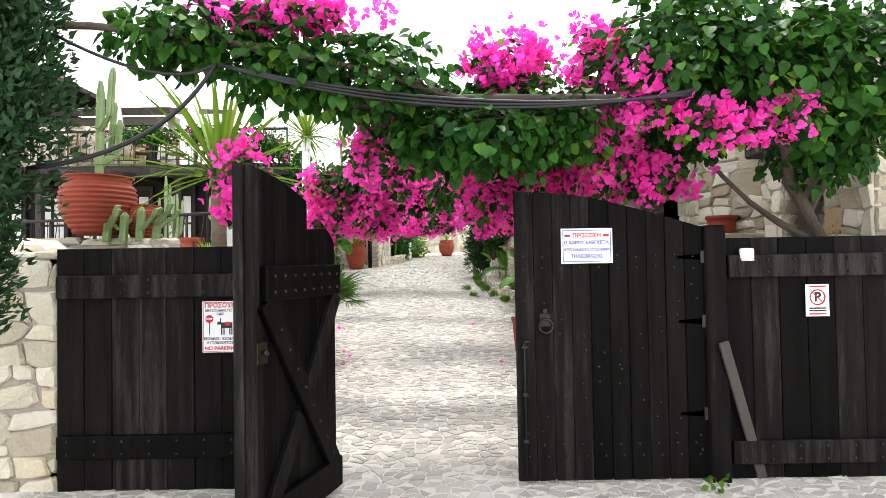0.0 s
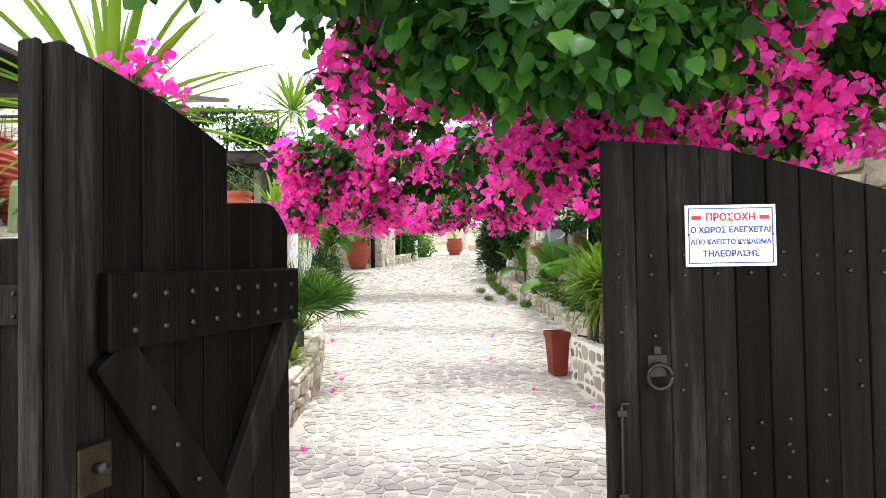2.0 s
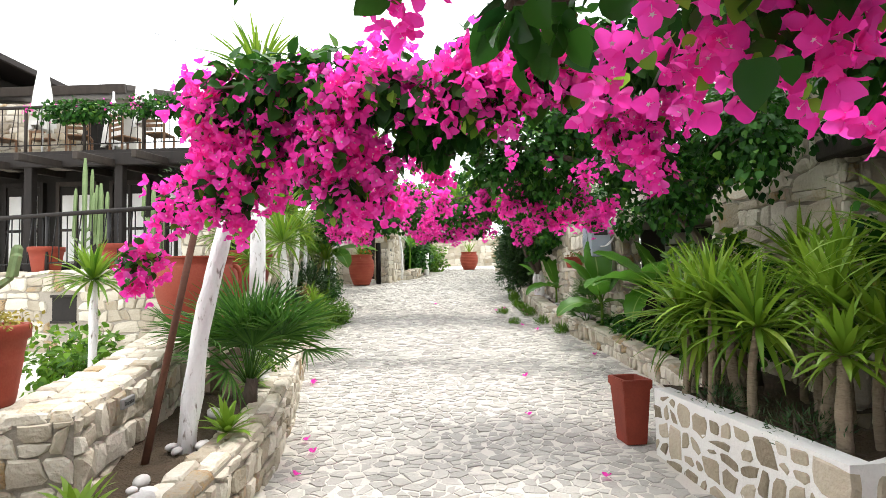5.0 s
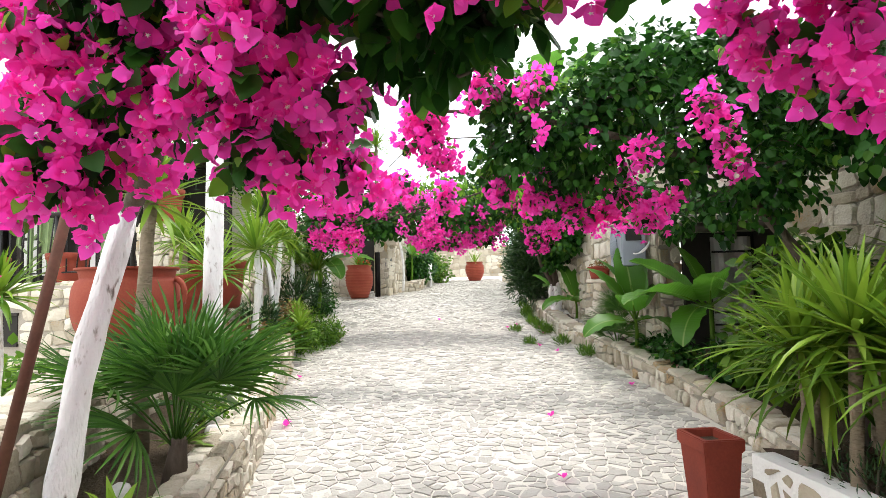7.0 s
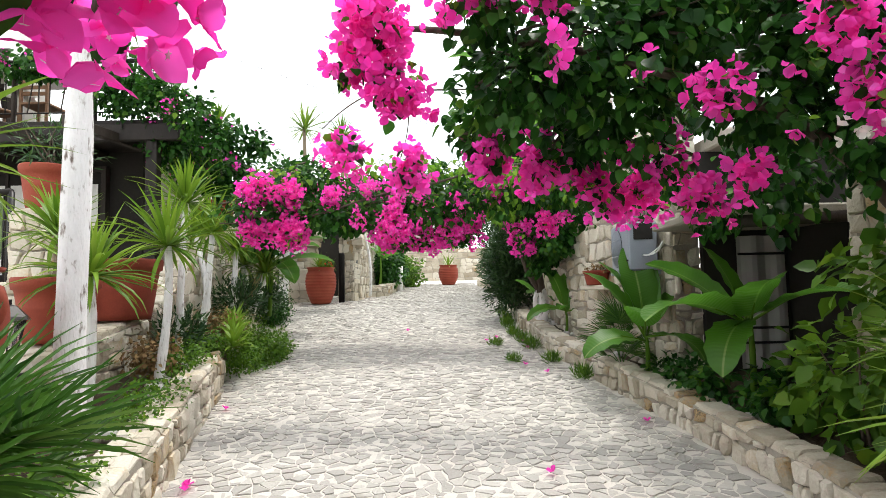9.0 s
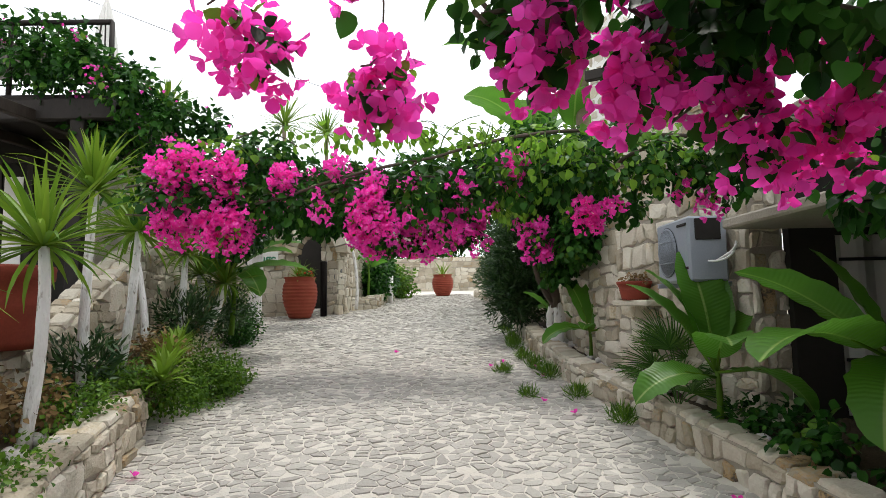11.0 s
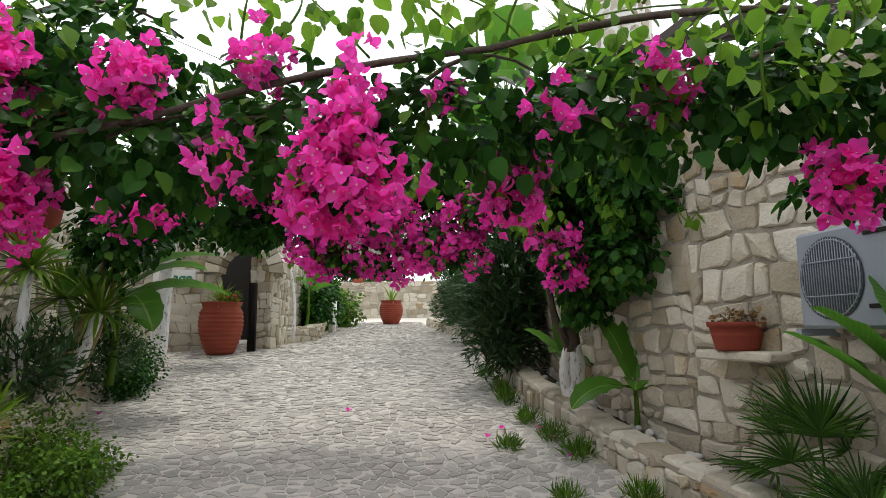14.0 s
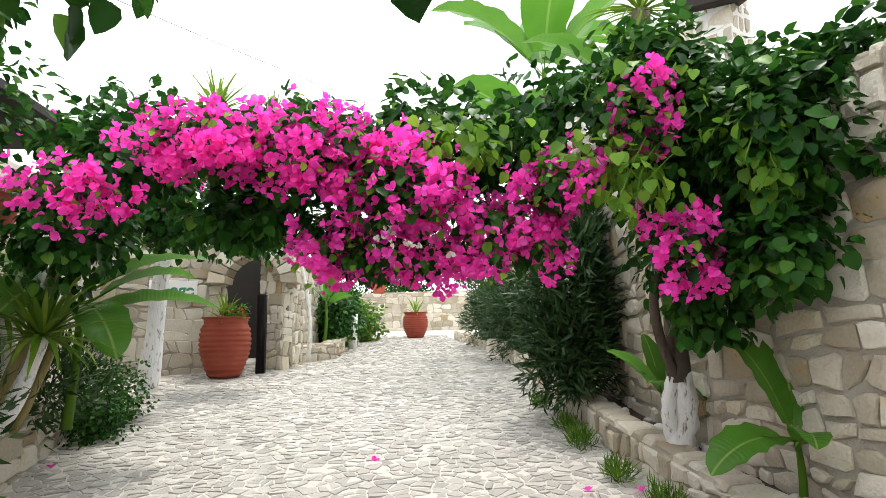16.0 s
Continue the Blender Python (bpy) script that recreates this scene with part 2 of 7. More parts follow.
def tube(points, radii, sides=8, wobble=0.0, rng=None):
    """A mesh tube along points with a radius at each."""
    pts = [Vector(p) for p in points]
    vs, fs = [], []
    up = Vector((0.13, 0.31, 0.94))
    for i, p in enumerate(pts):
        d = (pts[min(i + 1, len(pts) - 1)] - pts[max(i - 1, 0)]).normalized()
        a = d.cross(up)
        a = a.normalized() if a.length > 0.05 else d.cross(Vector((1, 0, 0))).normalized()
        b = d.cross(a)
        for k in range(sides):
            w = 1 + (rng.uniform(-wobble, wobble) if rng else 0)
            t = 2 * math.pi * k / sides
            vs.append(p + (a * math.cos(t) + b * math.sin(t)) * radii[i] * w)
    for i in range(len(pts) - 1):
        for k in range(sides):
            k2 = (k + 1) % sides
            fs.append((i * sides + k, i * sides + k2, (i + 1) * sides + k2, (i + 1) * sides + k))
    fs.append(tuple(range(sides))[::-1])
    fs.append(tuple((len(pts) - 1) * sides + k for k in range(sides)))
    return vs, fs


def tube_mesh(name, points, radii, sides=8, wobble=0.0, rng=None):
    vs, fs = tube(points, radii, sides, wobble, rng)
    return raw(name, vs, fs, True)


def bend(p0, p1, sag, n=10):
    """Points from p0 to p1 that bulge by the vector sag at mid-length."""
    p0, p1, sag = Vector(p0), Vector(p1), Vector(sag)
    return [p0.lerp(p1, i / n) + sag * (4 * (i / n) * (1 - i / n)) for i in range(n + 1)]


def lathe(profile, sides=32):
    """A turned shape from (radius, height) pairs."""
    vs, fs = [], []
    for r, z in profile:
        for k in range(sides):
            t = 2 * math.pi * k / sides
            vs.append((r * math.cos(t), r * math.sin(t), z))
    for i in range(len(profile) - 1):
        for k in range(sides):
            k2 = (k + 1) % sides
            fs.append((i * sides + k, i * sides + k2, (i + 1) * sides + k2, (i + 1) * sides + k))
    fs.append(tuple(range(sides))[::-1])
    fs.append(tuple((len(profile) - 1) * sides + k for k in range(sides)))
    return vs, fs


# ---- scattered leaves ----
LEAF_V = np.array([(0, 0, 0), (-0.36, 0.3, 0.09), (-0.3, 0.62, 0.07), (0, 1, -0.12), (0.3, 0.62, 0.07), (0.36, 0.3, 0.09), (0, 0.45, 0.0)])
LEAF_F = [(0, 6, 1), (1, 6, 2), (2, 6, 3), (3, 6, 4), (4, 6, 5), (5, 6, 0)]


def fine_leaf():
    """A heart-shaped leaf, folded along its midrib and curled at the tip."""
    n = 10
    vs = [(0, 0.4, 0.0)]
    for i in range(n):
        t = 2 * math.pi * i / n
        x = 0.40 * math.sin(t) * (1 + 0.18 * math.cos(t))
        y = 0.44 - 0.42 * math.cos(t) + (0.16 * max(0, -math.cos(t)) ** 6 if math.cos(t) < 0 else -0.03 * abs(math.sin(2 * t)))
        vs.append((x, y, 0.28 * abs(x) - 0.16 * max(0, y - 0.4) ** 2 + 0.02 * math.sin(4 * t)))
    vs.append((0, 0.7, -0.02))
    fs = [(0, 1 + i, 1 + (i + 1) % n) for i in range(n)]
    return np.array(vs[:-1]), fs


HEART_V, HEART_F = fine_leaf()
LONG_V = np.array([(0, 0, 0), (-0.09, 0.35, 0.02), (0, 1, -0.1), (0.09, 0.35, 0.02), (0, 0.4, -0.01)])
LONG_F = [(0, 4, 1), (1, 4, 2), (2, 4, 3), (3, 4, 0)]


PETAL_F = [(i, 8, (i + 1) % 8) for i in range(8)]


def bract_shape():
    """Three papery bracts round one centre."""
    vs, fs = [], []
    for k in range(3):
        a = 2 * math.pi * k / 3
        c, s = math.cos(a), math.sin(a)
        for x, y, z in [(0, 0.02, 0), (-0.3, 0.16, 0.2), (-0.43, 0.38, 0.44), (-0.27, 0.6, 0.56), (0, 0.8, 0.52), (0.29, 0.58, 0.6), (0.43, 0.38, 0.42), (0.3, 0.16, 0.2), (0, 0.38, 0.27)]:
            vs.append((c * x - s * y, s * x + c * y, z))
        fs += [tuple(i + 9 * k for i in f) for f in PETAL_F]
    return np.array(vs), fs


BRACT_V, BRACT_F = bract_shape()


def fine_bracts():
    """Three pointed papery bracts with rippled rims, cupped round the middle."""
    vs, fs = [], []
    for k in range(3):
        a = 2 * math.pi * k / 3
        c, s = math.cos(a), math.sin(a)
        o = len(vs)
        n = 10
        pts = [(0, 0.36, 0.30)]
        for ring in (0.55, 1.0):
            for i in range(n):
                t = 2 * math.pi * i / n
                x = 0.41 * math.sin(t) * (1 + 0.20 * math.cos(t)) * ring
                y = 0.48 - 0.46 * math.cos(t) * ring + 0.2 * ring * max(0, -math.cos(t)) ** 3
                z = 0.04 + 0.62 * y - 0.30 * max(0, y - 0.55) ** 2 + 0.85 * x * x + (0.085 * math.sin(3 * t + 2 * k) if ring == 1.0 else 0.02 * math.sin(5 * t))
                pts.append((x, y * 0.74, z))
        vs += [(c * x - s * y, s * x + c * y, z) for x, y, z in pts]
        for i in range(n):
            j = (i + 1) % n
            fs.append((o, o + 1 + i, o + 1 + j))
            fs.append((o + 1 + i, o + 1 + n + i, o + 1 + n + j))
            fs.append((o + 1 + i, o + 1 + n + j, o + 1 + j))
    return np.array(vs), fs


FINE_V, FINE_F = fine_bracts()
STAR_V = np.array([(0, 0, 0.5)] + [((0.14 if i % 2 else 0.06) * math.cos(math.pi * i / 5), (0.14 if i % 2 else 0.06) * math.sin(math.pi * i / 5), 0.52) for i in range(10)] + [(0.02, 0, 0.05), (-0.02, 0.02, 0.05), (-0.02, -0.02, 0.05)])
STAR_F = [(0, 1 + i, 1 + (i + 1) % 10) for i in range(10)] + [(0, 11, 12), (0, 12, 13), (0, 13, 11)]


def scatter(name, shape_v, shape_f, where, axis, normal, size, rng, jitter=0.5):
    """One mesh with a copy of the shape at each place; its y runs along axis, its z along normal."""
    n = len(where)
    axis = axis + rng.normal(0, jitter, (n, 3))
    axis /= np.linalg.norm(axis, axis=1)[:, None] + 1e-9
    normal = normal + rng.normal(0, jitter, (n, 3))
    side = np.cross(axis, normal)
    side /= np.linalg.norm(side, axis=1)[:, None] + 1e-9
    nor = np.cross(side, axis)
    k = len(shape_v)
    v = (side[:, None, :] * shape_v[None, :, 0:1] + axis[:, None, :] * shape_v[None, :, 1:2] + nor[:, None, :] * shape_v[None, :, 2:3]) * np.asarray(size).reshape(-1, 1, 1) + where[:, None, :]
    f = np.array(shape_f)
    faces = (f[None] + (np.arange(n) * k)[:, None, None]).reshape(-1, 3)
    me = bpy.data.meshes.new(name)
    me.vertices.add(n * k)
    me.vertices.foreach_set("co", v.reshape(-1).astype(np.float32))
    me.loops.add(len(faces) * 3)
    me.loops.foreach_set("vertex_index", faces.reshape(-1).astype(np.int32))
    me.polygons.add(len(faces))
    me.polygons.foreach_set("loop_start", np.arange(0, len(faces) * 3, 3, dtype=np.int32))
    me.polygons.foreach_set("use_smooth", np.ones(len(faces), dtype=bool))
    me.update(calc_edges=True)
    me.validate()
    return me


def blob_points(clumps, per_m2, rng, shell=0.45, lump=0.4):
    """Places in and on ellipsoids (x, y, z, rx, ry, rz): uneven, thick near the skin. Also the outward way."""
    allp, alln = [], []
    for x, y, z, rx, ry, rz in clumps:
        area = 4 * math.pi * ((rx * ry) ** 1.6 / 3 + (rx * rz) ** 1.6 / 3 + (ry * rz) ** 1.6 / 3) ** (1 / 1.6)
        n = int(area * per_m2)
        d = rng.normal(0, 1, (n, 3))
        d /= np.linalg.norm(d, axis=1)[:, None]
        ph = rng.uniform(0, 6.3, 6)
        f = 1 + lump * (np.sin(d[:, 0] * 5 + ph[0]) * np.sin(d[:, 1] * 5 + ph[1]) + np.sin(d[:, 2] * 7 + ph[2]) * np.sin(d[:, 0] * 8 + ph[3])) * 0.6
        r = (1 - shell * rng.random(n) ** 1.5) * f
        p = d * r[:, None] * np.array((rx, ry, rz)) + np.array((x, y, z))
        allp.append(p)
        nn = d / np.array((rx, ry, rz))
        alln.append(nn / np.linalg.norm(nn, axis=1)[:, None])
    return np.concatenate(allp), np.concatenate(alln)


def leaves_mesh(name, clumps, per_m2, size, seed, shape=(LEAF_V, LEAF_F), droop=0.7, shell=0.6, lump=0.4):
    rng = np.random.default_rng(seed)
    p, n = blob_points(clumps, per_m2, rng, shell, lump)
    axis = n * 0.7 + np.array((0, 0, -droop))
    normal = n * 0.8 + np.array((0, 0, 0.7))
    return scatter(name, shape[0], shape[1], p, axis, normal, size * rng.uniform(0.6, 1.25, len(p)), rng, 0.45)


def bracts_mesh(name, clumps, per_m2, size, seed, shell=0.3, lump=0.55, shape=None):
    rng = np.random.default_rng(seed)
    p, n = blob_points(clumps, per_m2, rng, shell, lump)
    # bracts gather in sprays
    pick = rng.integers(0, len(p), max(4, len(p) // 15))
    which = rng.integers(0, len(pick), len(p))
    take = rng.random(len(p)) < 0.8
    off = rng.normal(0, 1, p.shape)
    off /= np.linalg.norm(off, axis=1)[:, None]
    p[take] = p[pick][which][take] + off[take] * rng.uniform(0.03, 0.095, (take.sum(), 1)) * np.array((1, 1, 1.25))
    n[take] = off[take] + n[take] * 0.5
    axis = np.cross(n, rng.normal(0, 1, n.shape))
    sv, sf = shape or (BRACT_V, BRACT_F)
    return scatter(name, sv, sf, p, axis, n, size * rng.uniform(0.7, 1.2, len(p)), rng, 0.55)


# ---- ground ----
PROFILE = [(-40, -0.5), (0, -0.12), (4, -0.05), (6.6, 0.0), (8.5, 0.12), (12, 0.42), (15, 0.72), (18, 1.02), (21.3, 1.33), (26, 1.6), (32, 1.88), (40, 2.3), (80, 4.0), (400, 16.0)]


def ground_z(y):
    """Height of the lane at the distance y."""
    return float(np.interp(y, [p[0] for p in PROFILE], [p[1] for p in PROFILE]))


LEFT_EDGE = [(-5, -3.2), (5.6, -3.0), (6.2, -1.5), (8.2, -1.62), (9.3, -1.8), (10.5, -2.1), (12.7, -2.6), (14.0, -2.85), (16, -3.3), (18.6, -3.85), (22, -4.1), (25, -2.8), (30, -1.6), (34, -1.5), (60, -1.5)]
RIGHT_EDGE = [(-5, 3.2), (5.6, 3.0), (6.6, 1.56), (8.5, 1.28), (8.8, 1.9), (10.2, 1.95), (11.7, 1.8), (12.8, 1.62), (15, 1.27), (17, 1.2), (20, 1.35), (24, 1.6), (30, 1.4), (60, 1.4)]


def edge(table, y):
    return float(np.interp(y, [p[0] for p in table], [p[1] for p in table]))


def ground_sheet():
    xs = list(np.concatenate([np.linspace(-300, -20, 6), np.linspace(-14, 14, 29), np.linspace(20, 300, 6)]))
    ys = list(np.concatenate([np.linspace(-40, -5, 8), np.linspace(-4, 40, 89), np.linspace(44, 400, 12)]))
    vs = [(x, y, ground_z(y) - 0.003) for y in ys for x in xs]
    w = len(xs)
    fs = [(j * w + i, j * w + i + 1, (j + 1) * w + i + 1, (j + 1) * w + i) for j in range(len(ys) - 1) for i in range(w - 1)]
    return tagged(part("ground", raw("ground", vs, fs), GROUT), "pale grey mortar bed of the sloping lane", "ground", kind="structure")


ground_sheet()


# ---- masonry ----
def stone_unit(seed):
    """A rough-faced block of size 1, its front towards -y and proud, its corners uneven."""
    rng = random.Random(seed)
    bm = bmesh.new()
    j = lambda a: rng.uniform(-a, a)
    back = [bm.verts.new((sx * 0.5 + j(0.02), 0.5, sz * 0.5 + j(0.02))) for sx, sz in ((-1, -1), (1, -1), (1, 1), (-1, 1))]
    rim = [(-0.5, -0.36), (-0.34, -0.5), (0.3, -0.5), (0.5, -0.32), (0.5, 0.36), (0.36, 0.5), (-0.3, 0.5), (-0.5, 0.3)]
    rimv = [bm.verts.new((x * (1 + j(0.08)), -0.22 + j(0.08), z * (1 + j(0.08)))) for x, z in rim]
    face = [bm.verts.new((x * 0.8 + j(0.03), -0.5 + j(0.12), z * 0.8 + j(0.03))) for x, z in rim]
    for i in range(8):
        k = (i + 1) % 8
        bm.faces.new((rimv[i], rimv[k], face[k], face[i]))
    bm.faces.new(face)
    for a, idx in enumerate(((0, 1), (2, 3), (4, 5), (6, 7))):
        c0, c1 = back[a], back[(a + 1) % 4]
        i, k = idx
        bm.faces.new((c0, rimv[k], rimv[i]))
        bm.faces.new((c0, c1, rimv[(k + 1) % 8], rimv[k]))
    bm.normal_update()
    bmesh.ops.recalc_face_normals(bm, faces=bm.faces)
    me = bpy.data.meshes.new("stone")
    bm.to_mesh(me)
    bm.free()
    return me


UNITS = [stone_unit(i) for i in range(14)]
for u in UNITS:
    u.materials.append(STONE)
UNIT_DATA = [(np.array([v.co[:] for v in u.vertices]), [tuple(p.vertices) for p in u.polygons]) for u in UNITS]
PENDING = []


def clip(poly, px, py, nx, ny):
    """Keeps the part of the polygon on the near side of the line through (px, py) with normal (nx, ny)."""
    out = []
    n = len(poly)
    for i in range(n):
        a, b = poly[i], poly[(i + 1) % n]
        da, db = (a[0] - px) * nx + (a[1] - py) * ny, (b[0] - px) * nx + (b[1] - py) * ny
        if da <= 0:
            out.append(a)
        if (da < 0 < db) or (db < 0 < da):
            t = da / (da - db)
            out.append((a[0] + (b[0] - a[0]) * t, a[1] + (b[1] - a[1]) * t))
    return out


def rough_stone(poly, proud, rng):
    """A hewn stone with the outline poly, (s, z) each: its sides run into the wall, its face is split in uneven planes."""
    ring = []
    n = len(poly)
    for k in range(n):
        a, b = poly[k], poly[(k + 1) % n]
        L = math.hypot(b[0] - a[0], b[1] - a[1])
        if L < 0.012:
            continue
        ring.append(a)
        if L > 0.09:
            f = rng.uniform(0.35, 0.65)
            w = rng.uniform(-0.05, 0.07) * min(L, 0.3)
            ring.append((a[0] + (b[0] - a[0]) * f + (b[1] - a[1]) / L * w, a[1] + (b[1] - a[1]) * f - (b[0] - a[0]) / L * w))
    n = len(ring)
    if n < 3:
        return None
    cx, cz = sum(p[0] for p in ring) / n, sum(p[1] for p in ring) / n
    tx, tz = rng.uniform(-0.10, 0.10), rng.uniform(-0.14, 0.06)
    vs = [(x, 0.05, z) for x, z in ring]
    vs += [(x, -proud * rng.uniform(0.25, 0.6), z) for x, z in ring]
    for x, z in ring:
        k = rng.uniform(0.80, 0.93)
        u, w = (x - cx) * k, (z - cz) * k
        vs.append((cx + u, -proud * rng.uniform(0.75, 1.2) + u * tx + w * tz, cz + w))
    ox, oz = rng.uniform(-0.25, 0.25) * (ring[0][0] - cx), rng.uniform(-0.25, 0.25) * (ring[0][1] - cz)
    vs.append((cx + ox, -proud * rng.uniform(0.9, 1.5), cz + oz))
    fs = []
    for r in (0, n):
        for k in range(n):
            k2 = (k + 1) % n
            fs.append((r + k, r + k2, r + n + k2, r + n + k))
    for k in range(n):
        fs.append((2 * n + k, 2 * n + (k + 1) % n, 3 * n))
    return vs, fs


def lay_stones(parent, p0, p1, bottom, top, course, width, seed, proud=0.03, joint=0.012, holes=(), pieces=True, mat=None):
    """Rubble on the face from p0 to p1 (seen with p0 to the left): uneven stones in rough courses. bottom, top: heights at both ends. holes: (s0, s1, z0, z1)."""
    rng = random.Random(seed)
    p0, p1 = Vector((*p0, 0)), Vector((*p1, 0))
    L = (p1 - p0).length
    base = Matrix.Translation(p0) @ pose(0, 0, 0, 0, 0, math.degrees(math.atan2(p1.y - p0.y, p1.x - p0.x)))
    z0, z1 = min(bottom), max(top)
    ph = [rng.uniform(0, 6.3) for _ in range(6)]

    def warp(a, b):
        """Bends the joints a little, alike for all stones that meet there."""
        return (a + width * 0.10 * (math.sin(b * 9 / course * 0.2 + a * 5 + ph[0]) + math.sin(b * 23 + ph[1] - a * 7) * 0.7 + math.sin(a * 31 + b * 17 + ph[4]) * 0.4),
                b + course * 0.11 * (math.sin(a * 6 + ph[2] + b * 4) + math.sin(a * 19 + ph[3] - b * 9) * 0.8 + math.sin(a * 37 - b * 13 + ph[5]) * 0.5))

    cells = []
    z = z0 - rng.uniform(0.0, 0.4) * course
    while z < z1:
        H = min(course * rng.uniform(0.9, 1.9), max(course, (z1 - z0) * 0.75))
        a = -rng.uniform(0, width)
        while a < L:
            w = width * rng.uniform(0.55, 1.75)
            f, g = rng.uniform(0.32, 0.68), rng.uniform(0.3, 0.7)
            r = rng.random()
            if H > 1.25 * course and r < 0.75:
                m = z + H * f
                for lo, hi in ((z, m), (m, z + H)):
                    if w > 1.1 * width and rng.random() < 0.55:
                        cells += [(a, a + w * g, lo, hi), (a + w * g, a + w, lo, hi)]
                        g = rng.uniform(0.3, 0.7)
                    else:
                        cells.append((a, a + w, lo, hi))
            elif w > 1.35 * width and r < 0.9:
                cells += [(a, a + w * g, z, z + H), (a + w * g, a + w, z, z + H)]
            else:
                cells.append((a, a + w, z, z + H))
            a += w
        z += H
    bs, ts = (bottom[1] - bottom[0]) / L, (top[1] - top[0]) / L
    for a, b, lo, hi in cells:
        g = joint * rng.uniform(0.35, 0.75)
        quad = [warp(a, lo), warp(b, lo), warp(b, hi), warp(a, hi)]
        cx, cz = sum(p[0] for p in quad) / 4, sum(p[1] for p in quad) / 4
        poly = []
        for k in range(4):
            x, y = quad[k]
            x, y = x - math.copysign(g, x - cx), y - math.copysign(g, y - cz)
            q, r = quad[k - 1], quad[(k + 1) % 4]
            if rng.random() < 0.55:
                c = rng.uniform(0.08, 0.26)
                poly += [(x + (q[0] - x) * c, y + (q[1] - y) * c * 0.8), (x + (r[0] - x) * c * 0.8, y + (r[1] - y) * c)]
            else:
                poly.append((x, y))
        for line in ((0.0, 0.0, -1.0, 0.0), (L, 0.0, 1.0, 0.0), (0.0, bottom[0], bs, -1.0), (0.0, top[0], -ts, 1.0)):
            if len(poly) > 2:
                poly = clip(poly, *line)
        if len(poly) < 3:
            continue
        lo, hi = [min(p[k] for p in poly) for k in (0, 1)], [max(p[k] for p in poly) for k in (0, 1)]
        if hi[0] - lo[0] < 0.04 or hi[1] - lo[1] < 0.03:
            continue
        if any(lo[0] < h1 - 0.02 and hi[0] > h0 + 0.02 and lo[1] < y1 - 0.02 and hi[1] > y0 + 0.02 for h0, h1, y0, y1 in holes):
            continue
        made = rough_stone(poly, proud * rng.uniform(0.6, 1.25), rng)
        if made:
            PENDING.append((parent, base, made, pieces, mat))


def finish_stones():
    """Makes the pieces: single stones up to 300 a wall, the rest joined."""
    by = {}
    for parent, m, shape, pieces, mat in PENDING:
        uv, uf = UNIT_DATA[shape] if isinstance(shape, int) else shape
        mm = np.array(m)
        q = np.array(uv) @ mm[:3, :3].T + mm[:3, 3]
        by.setdefault(parent.name, []).append((parent, q, uf, pieces, mat))
    for rows in by.values():
        parent = rows[0][0]
        rows.sort(key=lambda r: r[1][0, 1])
        single = [r for r in rows if r[3]][:300]
        rest = [r for r in rows if not r[3]] + [r for r in rows if r[3]][300:]
        for _, q, uf, _, mat in single:
            part("stone", raw("stone", q.tolist(), uf), mat or STONE, parent)
        if rest:
            vs, fs = [], []
            for _, q, uf, _, _ in rest:
                o = len(vs)
                vs += q.tolist()
                fs += [tuple(i + o for i in f) for f in uf]
            ob = part("stonework", raw("stonework", vs, fs), STONE_J, parent)
            tagged(ob, kind="stuff")


def prism(line, bottom, top, thick, m=None):
    """Wall core along a line of (x, y), its face on the line and its body to the left of the way; heights are functions of the index."""
    n = len(line)
    vs, fs = [], []
    for i, (x, y) in enumerate(line):
        a, b = Vector(line[max(i - 1, 0)]), Vector(line[min(i + 1, n - 1)])
        d = (b - a).normalized()
        nx, ny = -d.y, d.x
        t = thick
        vs += [(x, y, bottom[i]), (x + nx * t, y + ny * t, bottom[i]), (x + nx * t, y + ny * t, top[i]), (x, y, top[i])]
    for i in range(n - 1):
        a, b = i * 4, i * 4 + 4
        for k in range(4):
            k2 = (k + 1) % 4
            fs.append((a + k, b + k, b + k2, a + k2))
    fs += [(0, 1, 2, 3), tuple((n - 1) * 4 + k for k in (3, 2, 1, 0))]
    bm = bmesh.new()
    bv = [bm.verts.new(v) for v in vs]
    for f in fs:
        bm.faces.new([bv[i] for i in f])
    bmesh.ops.recalc_face_normals(bm, faces=bm.faces)
    return bm


